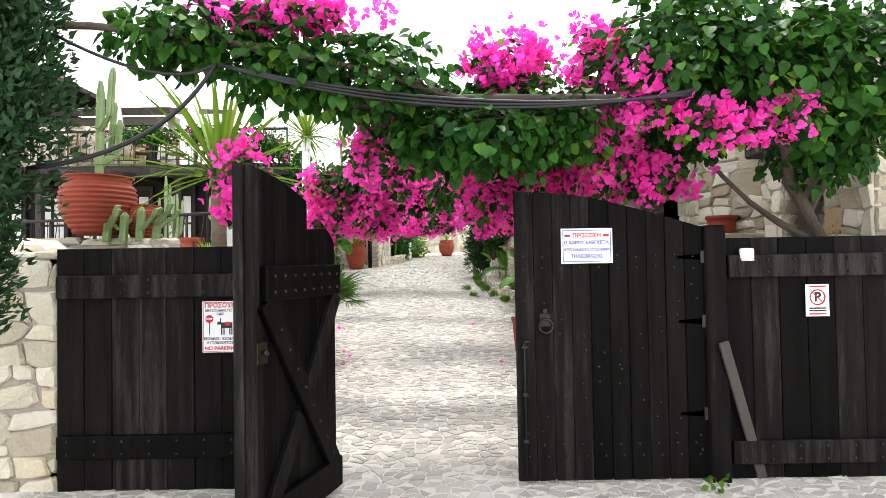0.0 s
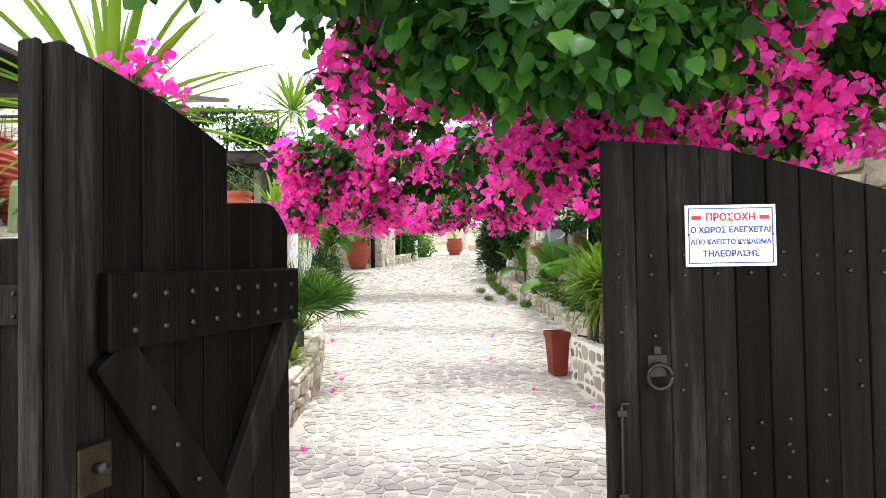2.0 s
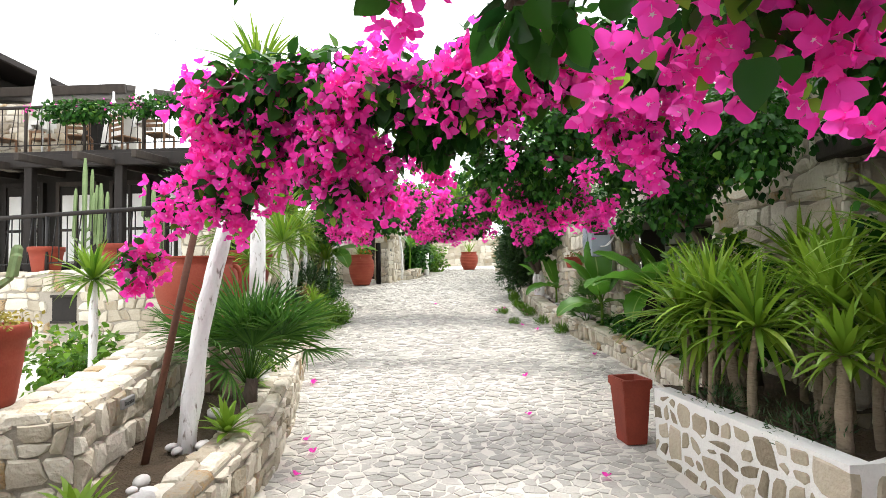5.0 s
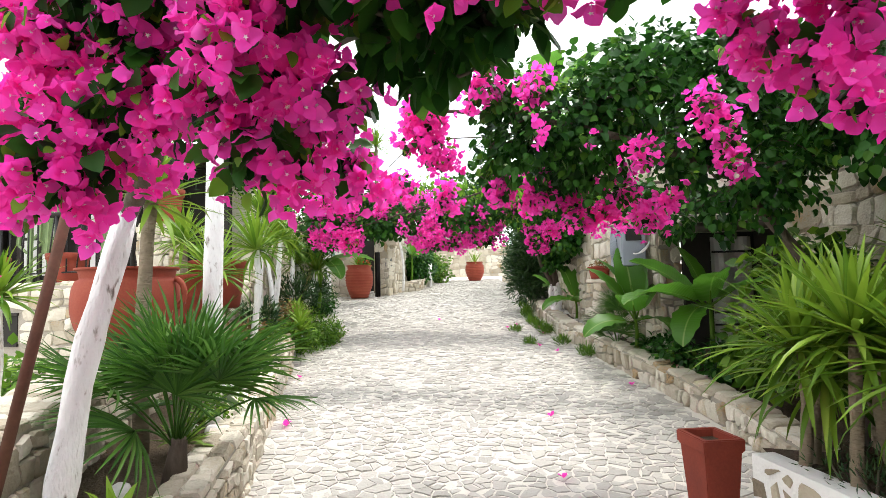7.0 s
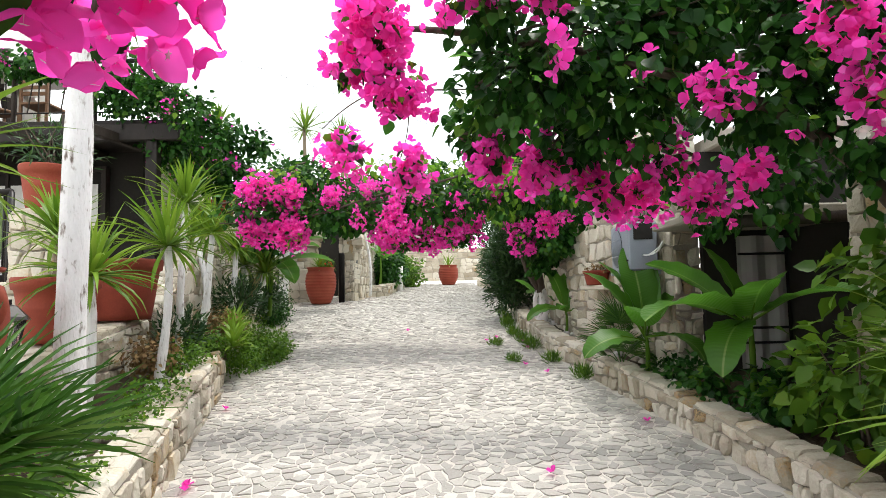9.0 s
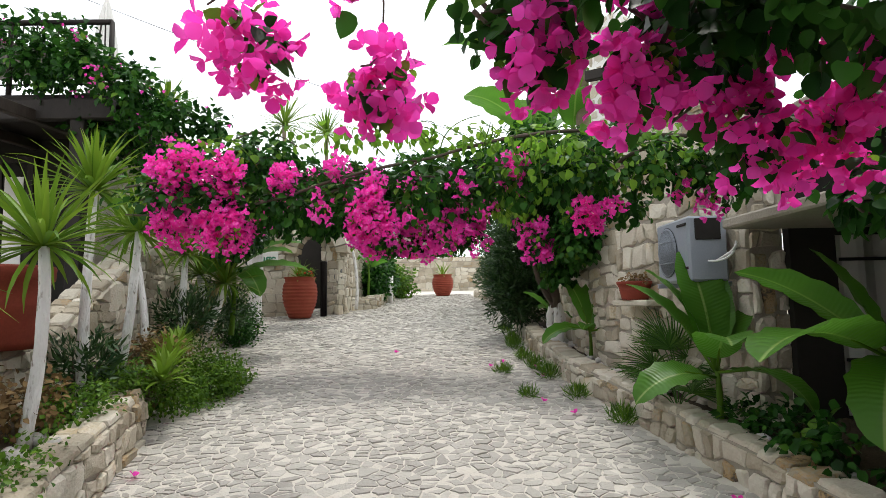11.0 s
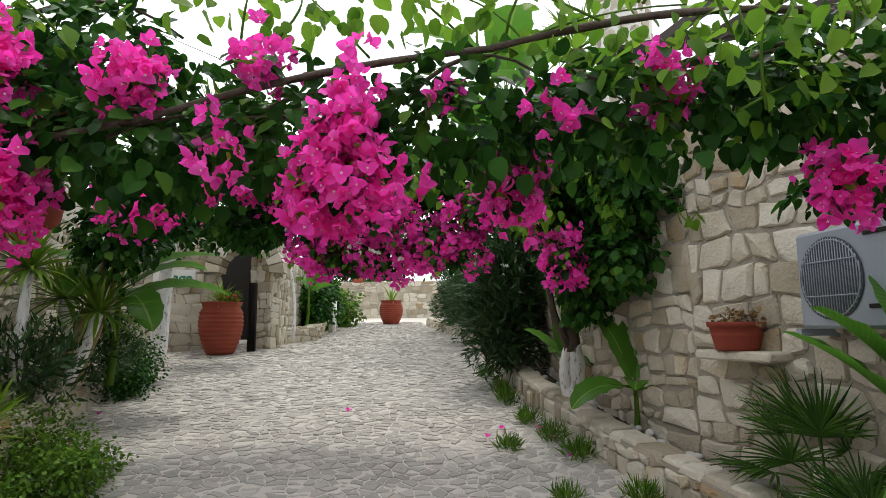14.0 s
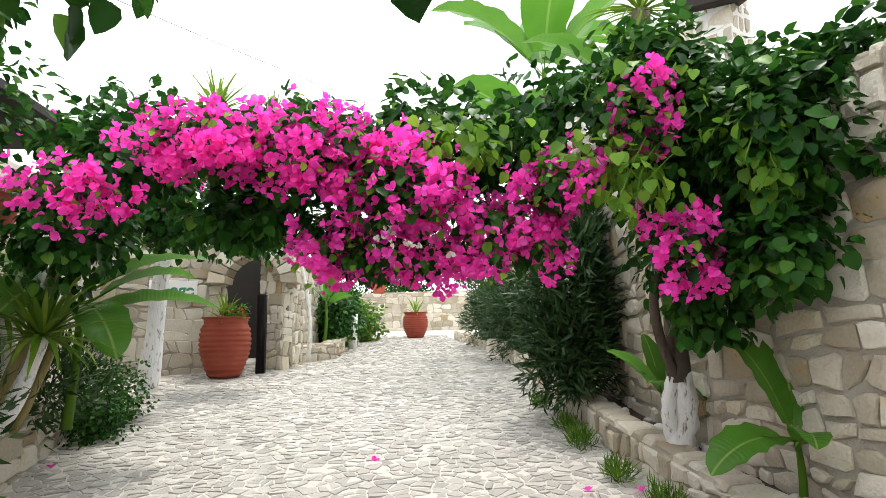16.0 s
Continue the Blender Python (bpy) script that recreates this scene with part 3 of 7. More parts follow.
def stone_wall(name, line, bottom, top, thick, seed, label, course=0.16, width=0.26, holes=None, core=None, mat=None, cap=True, pieces=True, ends=True, category="wall", joint=0.014, proud=0.03):
    """A rubble wall with its face along the line (walked with the face on the right hand), capped with flat stones."""
    w = thing(name, Matrix.Identity(4), label, category, kind="structure")
    part("core", prism(line, [b - 0.15 for b in bottom], [t - (0.03 if cap else 0) for t in top], thick), core or MORTAR, w)
    for i in range(len(line) - 1):
        lay_stones(w, line[i], line[i + 1], bottom[i:i + 2], [t - (0.05 if cap else 0) for t in top[i:i + 2]], course, width, seed + i, holes=(holes or {}).get(i, ()), pieces=pieces, joint=joint, proud=proud, mat=mat)
    def across(i, sgn):
        a, b = Vector(line[max(i - 1, 0)]), Vector(line[min(i + 1, len(line) - 1)])
        d = (b - a).normalized()
        p = Vector(line[i])
        q = p + Vector((-d.y, d.x)) * thick
        return (q, p) if sgn < 0 else (p, q)
    if ends:
        for i, sgn in ((0, -1), (len(line) - 1, 1)):
            a, b = across(i, sgn)
            lay_stones(w, a, b, [bottom[i]] * 2, [top[i] - 0.05] * 2, course, width * 0.8, seed + 50 + i, pieces=pieces, joint=joint, proud=proud)
    if cap:
        rng = random.Random(seed + 99)
        for i in range(len(line) - 1):
            a, b = Vector(line[i]), Vector(line[i + 1])
            L = (b - a).length
            d = (b - a) / L
            n = Vector((-d.y, d.x))
            s = 0.0
            ang = math.degrees(math.atan2(d.y, d.x))
            slope = math.degrees(math.atan2(top[i + 1] - top[i], L))
            rows = max(1, round(thick / 0.15))
            for r in range(rows):
                s = -rng.uniform(0, 0.15)
                while s < L - 0.04:
                    wd = rng.uniform(0.10, 0.30)
                    e = min(s + wd, L)
                    s0 = max(s, 0)
                    mid = (s0 + e) / 2
                    f = mid / L
                    c = a + d * mid + n * (thick * (r + 0.5) / rows)
                    if e - s0 > 0.05:
                        m = Matrix.Translation((c.x, c.y, top[i] + (top[i + 1] - top[i]) * f - 0.02 + rng.uniform(-0.008, 0.012)))
                        m = m @ pose(0, 0, 0, 0, 0, ang) @ pose(0, 0, 0, 0, -slope, 0) @ pose(0, 0, 0, -90)
                        m = m @ Matrix.Diagonal((e - s0 - 0.008, 0.055, (thick / rows + 0.01) * rng.uniform(0.9, 1.12), 1))
                        PENDING.append((w, m, rng.randrange(14), pieces, None))
                    s += wd
    return w


def gz_line(line, add=0.0):
    return [ground_z(y) + add for _, y in line]


# ---- the gate ----
def plank(parent, s0, s1, top, z0=0.0, thick=0.035, front=0.0, mat=None, name="plank", n=4):
    """An upright board from s0 to s1 whose head follows the curve top(s)."""
    bm = bmesh.new()
    ss = [s0 + (s1 - s0) * i / n for i in range(n + 1)]
    rows = []
    for y in (front, front + thick):
        rows.append([bm.verts.new((s0, y, z0))] + [bm.verts.new((s, y, top(s))) for s in ss] + [bm.verts.new((s1, y, z0))])
    a, b = rows
    bm.faces.new(a)
    bm.faces.new(b[::-1])
    for i in range(len(a)):
        k = (i + 1) % len(a)
        bm.faces.new((a[k], a[i], b[i], b[k]))
    bmesh.ops.recalc_face_normals(bm, faces=bm.faces)
    bmesh.ops.bevel(bm, geom=list(bm.edges), offset=0.004, segments=1, affect="EDGES")
    return part(name, bm, mat or BLACKWOOD, parent)


def board(parent, a, b, wide, thick, y, name="rail", mat=None, label=""):
    """A board in the leaf's plane from a to b, (s, z) each, its face at y and its body behind."""
    a, b = Vector((a[0], 0, a[1])), Vector((b[0], 0, b[1]))
    L = (b - a).length
    bm = bmesh.new()
    box(bm, (0, 0, -wide / 2), (L, thick, wide / 2), 0.006)
    ob = part(name, bm, mat or BLACKWOOD, parent, label)
    ang = math.degrees(math.atan2(b.z - a.z, b.x - a.x))
    ob.matrix_basis = pose(a.x, y, a.z, 0, -ang, 0)
    return ob


def stud_mesh():
    vs, fs = lathe([(0.010, 0.0), (0.009, 0.005), (0.006, 0.009), (0.001, 0.010)], 8)
    me = raw("stud", [(x, -z, y) for x, y, z in vs], fs, True)
    me.materials.append(IRON)
    return me


STUD = stud_mesh()


def stud(parent, s, z, y):
    ob = new("stud", STUD)
    ob.parent = parent
    ob.matrix_basis = pose(s, y, z)


def right_leaf_top(s):
    return 1.995 - 0.025 * min(s / 0.35, 1) - (0.25 * (max(0, s - 0.35) / 0.97) ** 1.25)


def left_leaf_top(s):
    """s runs from the hinge to the free edge."""
    if s < 0.36:
        return 1.745 - 0.10 * max(0, (0.14 - s) / 0.14) ** 2 - 0.02 * max(0, (s - 0.14) / 0.22)
    return 2.05 - 0.17 * (max(0, 1.0 - s) / 0.7) ** 1.7


def gate_right():
    g = thing("gate_leaf", pose(0.5, 4.05, -0.06), "closed black wooden gate leaf with iron studs and curved top", "gate", "gate leaves")
    rng = random.Random(3)
    n = 10
    for i in range(n):
        plank(g, i * 0.132 + 0.002, (i + 1) * 0.132 - 0.002, lambda s: right_leaf_top(s) + 0.06, 0.03, 0.035, rng.uniform(-0.003, 0.003))
    for z in (1.53, 0.25):
        board(g, (0.02, z), (1.3, z), 0.13, 0.04, 0.038)
    for i in range(n):
        for z in (1.58, 1.50):
            for k in (0.45,):
                stud(g, (i + k) * 0.132, z + rng.uniform(-0.012, 0.012), 0.0)
        f = i / (n - 1)
        for z in (1.38 - 1.05 * f, 0.36 + 1.02 * f):
            for d in (0, -0.10):
                stud(g, (i + rng.uniform(0.3, 0.7)) * 0.132, z + d, 0.0)
        stud(g, (i + 0.4) * 0.132, 0.28, 0.0)
        stud(g, (i + 0.6) * 0.132, 0.2, 0.0)
    # ring knocker
    bm = bmesh.new()
    box(bm, (0.165, -0.008, 1.10), (0.245, 0.0, 1.19), 0.003)
    box(bm, (0.19, -0.012, 1.19), (0.22, 0.0, 1.225), 0.003)
    k = part("knocker_plate", bm, IRON, g, "black iron knocker plate")
    ring = [Vector((0.207 + 0.048 * math.cos(t), -0.026, 1.105 + 0.048 * math.sin(t))) for t in [2 * math.pi * i / 20 for i in range(21)]]
    part("knocker_ring", tube_mesh("knocker_ring", ring, [0.009] * 21, 6), IRON, g, "round black iron ring")
    part("drop_bolt", tube_mesh("drop_bolt", [(0.09, -0.018, 1.0), (0.055, -0.018, 1.0), (0.055, -0.018, 0.985), (0.055, -0.018, 0.06)], [0.008] * 4, 6), IRON, g, "long iron drop bolt")
    for z in (0.95, 0.62, 0.3):
        part("bolt_clip", boxes(((0.035, -0.028, z), (0.075, 0.0, z + 0.025)), bevel=0.002), IRON, g)
    for z in (1.57, 1.12, 0.48):
        bm = bmesh.new()
        v = [bm.verts.new(p) for p in ((1.14, -0.006, z + 0.008), (1.14, -0.006, z - 0.008), (1.3, -0.006, z - 0.02), (1.3, -0.006, z + 0.02))]
        bm.faces.new(v)
        bmesh.ops.solidify(bm, geom=bm.faces[:], thickness=0.006)
        box(bm, (1.3, -0.012, z - 0.045), (1.345, -0.002, z + 0.045), 0.003)
        part("strap_hinge", bm, IRON, g)
    return g


def text(parent, body, size, x, z, y, colour, name="lettering"):
    cu = bpy.data.curves.new(name, "FONT")
    cu.body, cu.size, cu.align_x, cu.align_y = body, size, "CENTER", "CENTER"
    cu.extrude, cu.offset = 0.0005, size * 0.035
    ob = new(name, cu)
    bpy.context.view_layer.update()
    me = bpy.data.meshes.new_from_object(ob.evaluated_get(bpy.context.evaluated_depsgraph_get()))
    bpy.data.objects.remove(ob)
    me.materials.clear()
    o = part(name, me, colour, parent)
    o.matrix_basis = pose(x, y, z, 90, 0, 0)
    return o


def ink(name, c):
    return surface(name, [(0.3, tuple(v * 0.9 for v in c)), (0.7, c)], 0.5, 6, 60, 0.05, 0.001)


INK_RED, INK_BLUE, INK_BLACK, INK_GREEN = ink("red_ink", (0.5, 0.015, 0.03)), ink("blue_ink", (0.015, 0.045, 0.32)), ink("black_ink", (0.012, 0.012, 0.014)), ink("green_paint", (0.04, 0.22, 0.13))
SIGNWHITE = ink("white_sign", (0.8, 0.81, 0.83))
SLATE = ink("engraved_grey_stone", (0.2, 0.2, 0.19))


def frame_lines(s, w, h, mat, inset=0.012, t=0.004):
    bm = bmesh.new()
    a, b = w / 2 - inset, h / 2 - inset
    for lo, hi in (((-a, -0.0045, b - t), (a, -0.003, b)), ((-a, -0.0045, -b), (a, -0.003, -b + t)), ((-a, -0.0045, -b + t), (-a + t, -0.003, b - t)), ((a - t, -0.0045, -b + t), (a, -0.003, b - t))):
        box(bm, lo, hi)
    part("border", bm, mat, s)


def camera_sign():
    s = thing("warning_sign", pose(1.005, 4.035, 1.60), "white plastic sign with red and blue Greek lettering on gate", "sign", kind="")
    w, h = 0.36, 0.245
    part("panel", boxes(((-w / 2, -0.003, -h / 2), (w / 2, 0.003, h / 2)), bevel=0.001), SIGNWHITE, s)
    frame_lines(s, w, h, INK_BLUE)
    text(s, "ΠΡΟΣΟΧΗ", 0.040, 0, 0.072, -0.0035, INK_RED)
    text(s, "Ο ΧΩΡΟΣ ΕΛΕΓΧΕΤΑΙ", 0.0315, 0, 0.022, -0.0035, INK_BLUE)
    text(s, "ΑΠΟ ΚΛΕΙΣΤΟ ΚΥΚΛΩΜΑ", 0.0265, 0, -0.026, -0.0035, INK_BLUE)
    text(s, "ΤΗΛΕΟΡΑΣΗΣ", 0.033, 0.0, -0.073, -0.0035, INK_BLUE)
    for sx in (-1, 1):
        part("camera_mark", boxes(((sx * 0.135 - 0.02, -0.0045, 0.064), (sx * 0.135 + 0.02, -0.003, 0.08)), bevel=0.001), INK_RED, s)
        part("screw", boxes(((sx * 0.168 - 0.004, -0.007, 0.0), (sx * 0.168 + 0.004, -0.003, 0.008)), bevel=0.001), IRON, s)


def donkey_sign():
    s = thing("parking_sign", pose(-1.56, 4.035, 1.08), "white sign with donkey outline and red lettering on fence", "sign")
    w, h = 0.25, 0.355
    part("panel", boxes(((-w / 2, -0.003, -h / 2), (w / 2, 0.003, h / 2)), bevel=0.001), SIGNWHITE, s)
    frame_lines(s, w, h, INK_RED, 0.006, 0.003)
    text(s, "ΠΡΟΣΟΧΗ", 0.044, 0, 0.148, -0.0035, INK_RED)
    text(s, "ΜΗ ΣΤΑΘΜΕΥΕΤΕ", 0.024, 0, 0.113, -0.0035, INK_BLACK)
    text(s, "ΕΔΩ", 0.024, 0, 0.088, -0.0035, INK_BLACK)
    text(s, "ΕΙΣΟΔΟΣ - ΕΞΟΔΟΣ", 0.024, 0, -0.083, -0.0035, INK_BLACK)
    text(s, "ΑΥΤΟΚΙΝΗΤΟΥ", 0.026, 0, -0.112, -0.0035, INK_BLACK)
    text(s, "NO PARKING", 0.036, 0, -0.15, -0.0035, INK_RED)
    vs, fs = lathe([(0.028, 0), (0.028, 0.002)], 16)
    d = part("stop_disc", raw("stop_disc", vs, fs), INK_RED, s)
    d.matrix_basis = pose(-0.075, -0.0032, 0.055, 90)
    text(s, "STOP", 0.018, -0.075, 0.055, -0.0062, SIGNWHITE)
    bm = boxes(((-0.078, -0.0045, -0.055), (-0.072, -0.003, 0.026)), bevel=0.0)
    part("sign_post_mark", bm, INK_BLACK, s)
    bm = bmesh.new()
    for lo, hi in (((-0.005, -0.01), (0.075, 0.03)), ((-0.005, -0.055), (0.005, -0.01)), ((0.012, -0.055), (0.02, -0.01)), ((0.053, -0.055), (0.061, -0.01)), ((0.067, -0.055), (0.075, -0.01)), ((-0.03, 0.015), (-0.003, 0.035)), ((-0.012, 0.035), (-0.004, 0.062))):
        box(bm, (lo[0] + 0.01, -0.0045, lo[1]), (hi[0] + 0.01, -0.003, hi[1]), 0.0)
    part("donkey_outline", bm, INK_BLACK, s)
    part("saddle_mark", boxes(((0.035, -0.0055, 0.008), (0.07, -0.0045, 0.034)), bevel=0.001), INK_RED, s)


def parking_sign():
    s = thing("parking_sign", pose(2.63, 4.075, 1.19), "small white no-parking sign with red ring on fence", "sign")
    w, h = 0.165, 0.225
    part("panel", boxes(((-w / 2, -0.003, -h / 2), (w / 2, 0.003, h / 2)), bevel=0.001), SIGNWHITE, s)
    ring = [Vector((0.052 * math.cos(t), -0.004, 0.022 + 0.052 * math.sin(t))) for t in [2 * math.pi * i / 24 for i in range(25)]]
    part("ring", tube_mesh("ring", ring, [0.005] * 25, 4), INK_RED, s)
    part("slash", tube_mesh("slash", [(-0.036, -0.004, 0.058), (0.036, -0.004, -0.014)], [0.004] * 2, 4), INK_RED, s)
    text(s, "P", 0.09, 0, 0.022, -0.0035, INK_BLACK)
    for z, c in ((0.098, INK_RED), (-0.055, INK_BLACK), (-0.073, INK_BLACK), (-0.095, INK_RED)):
        part("text_line", boxes(((-0.06, -0.0045, z - 0.005), (0.06, -0.003, z + 0.005)), bevel=0.001), c, s)


def gate_left():
    h, f = Vector((-0.77, 4.0)), Vector((-1.065, 3.03))
    ang = math.degrees(math.atan2(f.y - h.y, f.x - h.x))
    g = thing("gate_leaf", pose(h.x, h.y, -0.06, 0, 0, ang) , "open black wooden gate leaf with crossed braces and lock", "gate", "gate leaves")
    rng = random.Random(5)
    # the side seen from the lane has the braces: local +y
    n = 8
    for i in range(n):
        a, b = i * 0.12 + 0.002, (i + 1) * 0.12 - 0.002
        if a < 0.36 < b - 0.003:
            plank(g, a, 0.358, lambda s: left_leaf_top(min(s, 0.3599)) + 0.06, 0.03, 0.035, -0.0175)
            plank(g, 0.362, b, lambda s: left_leaf_top(max(s, 0.36)) + 0.06, 0.03, 0.035, -0.0175)
        else:
            plank(g, a, b, lambda s: left_leaf_top(s) + 0.06, 0.03, 0.035, -0.0175 + rng.uniform(-0.002, 0.002))
    y = 0.019
    board(g, (0.0, 1.46), (0.87, 1.46), 0.20, 0.045, y, label="studded cross board")
    board(g, (0.0, 0.16), (0.9, 0.16), 0.20, 0.045, y)
    board(g, (0.85, 1.36), (0.06, 0.20), 0.13, 0.04, y + 0.004, "brace")
    board(g, (0.03, 1.36), (0.40, 0.80), 0.11, 0.04, y, "brace")
    board(g, (0.50, 0.66), (0.86, 0.16), 0.11, 0.04, y, "brace")
    # stile at the free edge with its cover strip
    part("stile", boxes(((0.955, -0.03, 0.03), (1.0, 0.06, 2.1)), ((1.0, -0.045, 0.03), (1.022, 0.015, 2.105)), bevel=0.006), BLACKWOOD, g)
    for i in range(8):
        for z in (1.50, 1.41):
            s = 0.06 + i * 0.105
            ob = new("stud", STUD)
            ob.parent = g
            ob.matrix_basis = pose(s, y + 0.045, z, 0, 0, 180)
        ob = new("stud", STUD)
        ob.parent = g
        ob.matrix_basis = pose(0.14 + 0.085 * i, y + 0.045, 0.32 + 0.125 * i, 0, 0, 180)
        ob = new("stud", STUD)
        ob.parent = g
        ob.matrix_basis = pose(0.08 + i * 0.1, -0.0175, 1.45, 0, 0, 0)
    lock = part("lock", boxes(((0.855, 0.0175, 1.03), (0.95, 0.055, 1.145)), bevel=0.004), surface("worn_brass", [(0.3, (0.012, 0.010, 0.008)), (0.6, (0.05, 0.038, 0.02)), (0.9, (0.25, 0.18, 0.08))], 0.45, 20, 80, 0.3, 0.001, metal=0.8), g, "worn brass rim lock")
    part("knob", tube_mesh("knob", [(0.9, 0.055, 1.09), (0.9, 0.085, 1.09)], [0.014, 0.016], 10), IRON, lock)


def fence(name, x0, x1, top, label, y=4.06, left=True):
    g = thing(name, pose(x0, y, -0.06), label, "fence")
    L = x1 - x0
    rng = random.Random(int(abs(x0) * 10))
    n = round(L / 0.19)
    for i in range(n):
        w = L / n
        plank(g, i * w + 0.002, (i + 1) * w - 0.002, lambda s: top + 0.06, -0.06, 0.035, rng.uniform(-0.003, 0.003), n=1)
    z1, z2 = (1.43, 0.32) if left else (1.50, 0.20)
    wd = 0.16
    for z in (z1, z2):
        board(g, (0.02, z), (L - 0.02, z), wd, 0.04, -0.044)
        for i in range(round(L / 0.19)):
            for d in (-0.045, 0.045):
                stud(g, 0.1 + i * 0.19, z + d, -0.044)
    return g


def gate():
    gate_right()
    gate_left()
    fence("fence", -2.72, -0.79, 1.64, "black wooden plank fence panel with studded rails")
    fence("fence", 1.98, 3.75, 1.64, "black wooden plank fence panel beside closed gate leaf", 4.09, False)
    p = thing("gate_post", pose(1.89, 4.08, -0.1), "square black wooden gate post", "post", "gate posts")
    part("post", boxes(((-0.065, -0.06, 0), (0.085, 0.07, 1.83)), bevel=0.012), BLACKWOOD, p)
    camera_sign()
    donkey_sign()
    parking_sign()
    b = thing("bell_box", pose(2.13, 4.07, 1.52), "small white switch box on fence", "switch")
    part("case", boxes(((-0.048, -0.035, -0.045), (0.048, 0.0, 0.045)), bevel=0.008), WHITEPAINT, b)
    part("button", boxes(((-0.03, -0.041, -0.028), (0.03, -0.035, 0.028)), bevel=0.003), WHITEPAINT, b)
    st = thing("prop_stick", pose(1.92, 3.99, 0.92), "grey weathered wooden prop leaning against gate post", "stick")
    bm = bmesh.new()
    box(bm, (-0.035, -0.012, -1.02), (0.035, 0.012, 0.0), 0.005, pose(0, 0, 0, 6, -17, 0))
    part("stick", bm, surface("grey_weathered_wood", [(0.2, (0.03, 0.027, 0.024)), (0.8, (0.085, 0.075, 0.066))], 0.85, 4, 40, 0.6, 0.003, stretch=(4, 4, 0.5)), st)


gate()


# ---- walls along the lane ----
line = [(-2.7, 6.0), (-1.95, 6.02), (-1.6, 6.6), (-1.62, 8.2), (-1.8, 9.3), (-2.1, 10.6), (-2.66, 13.2)]
stone_wall("wall_low_left", line, gz_line(line, -0.02), gz_line(line, 0.42), 0.24, 10, "low pale rubble stone planter wall along the lane", 0.15, 0.2)
line = [(-2.95, 14.2), (-3.2, 15.5), (-3.85, 18.6)]
stone_wall("wall_low_left_far", line, gz_line(line, -0.02), gz_line(line, 0.42), 0.3, 20, "low pale stone planter wall under hanging ivy", 0.16, 0.3)
line = [(-4.6, 6.05), (-2.2, 6.85), (-2.45, 8.2), (-2.95, 10.7), (-3.4, 13.0)]
stone_wall("wall_terrace", line, gz_line(line, -0.05), [0.86, 0.86, 0.95, 1.2, 1.4], 0.42, 30, "pale rubble terrace wall with flat coping stones", 0.15, 0.2)
line = [(1.35, 30), (1.62, 24), (1.38, 20), (1.22, 17), (1.3, 15), (1.66, 12.8), (1.84, 11.7), (2.0, 10.2), (1.95, 8.8)]
stone_wall("wall_low_right", line, gz_line(line, -0.02), gz_line(line, 0.27), 0.22, 40, "low pale stone kerb wall edging a planting bed", 0.17, 0.17, pieces=True)
line = [(1.28, 8.45), (1.58, 6.66), (1.98, 6.72)]
stone_wall("planter_whitewashed", line, gz_line(line, -0.02), [0.62, 0.60, 0.60], 0.13, 50, "whitewashed planter box of set brown stones", 0.14, 0.17, core=WHITEWASH, cap=False, ends=False, category="planter", joint=0.04, proud=0.010, mat=BROWNSTONE)
line = [(2.3, 30), (2.05, 24), (1.8, 19), (1.66, 16), (1.78, 14.4), (2.14, 13.0), (2.22, 12.62)]
stone_wall("wall_right_house", line, gz_line(line, 0), [3.6, 3.5, 3.4, 3.35, 3.3, 3.35, 3.4], 0.3, 60, "tall wall of rough pale limestone rubble in grey mortar", 0.19, 0.235, pieces=True, joint=0.024)
for k, (line, b0, tops) in enumerate(([[(2.85, 10.9), (2.95, 9.5), (2.95, 8.72)], None, [2.4, 3.3, 3.3]], [[(2.95, 8.72), (2.95, 7.15)], 2.6, [3.3, 3.3]], [[(2.95, 7.15), (2.95, 6.6), (3.3, 5.9), (3.3, 5.55)], None, [3.3, 3.3, 3.2, 3.2]], [[(3.3, 5.55), (3.3, 4.95)], 2.62, [3.2, 3.2]], [[(3.3, 4.95), (3.3, 4.4)], None, [3.2, 3.2]])):
    stone_wall("wall_right_near_%d" % (k + 1), line, gz_line(line, 0) if b0 is None else [b0 + 0.15] * len(line), tops, 0.4, 70 + k, "tall pale stone house wall beside a dark doorway", 0.18, 0.28, ends=b0 is None)
line = [(-5.2, 4.5), (-3.6, 4.5), (-3.2, 4.1), (-2.74, 4.1)]
stone_wall("wall_gate_left", line, gz_line(line, -0.05), [1.75, 1.75, 1.62, 1.62], 0.5, 80, "pale rubble wall pier beside the gate", 0.17, 0.26)
line = [(-6.0, 5.3), (-2.5, 5.1)]
stone_wall("wall_gate_behind", line, gz_line(line, -0.05), [1.8, 1.75], 0.35, 85, "pale stone parapet behind the fence", 0.15, 0.28)
line = [(-3.35, 13.1), (-3.75, 15.2), (-4.3, 18.4)]
stone_wall("wall_stair", line, gz_line(line, 0), [1.45, 2.3, 3.2], 0.3, 90, "sloping pale stone stair parapet", 0.16, 0.26)
line = [(-12, 14.0), (-4.05, 12.1)]
stone_wall("wall_terrace_house", line, [0.1, 0.3], [1.72, 1.75], 0.4, 100, "pale stone retaining wall under the terrace rail", 0.17, 0.28, holes={0: ((5.6, 6.1, 0.95, 1.35),)})
wn1 = thing("window_1", pose(-12, 14.0, 0, 0, 0, math.degrees(math.atan2(-1.9, 7.95))), "small dark cellar window in the terrace wall", "window", kind="structure")
# Pane set on the wall face; its near-black colour paints the cellar's shade.
part("pane", boxes(((5.62, -0.012, 0.97), (6.08, 0.0, 1.33)), bevel=0.0), PAINTED_SHADE, wn1)
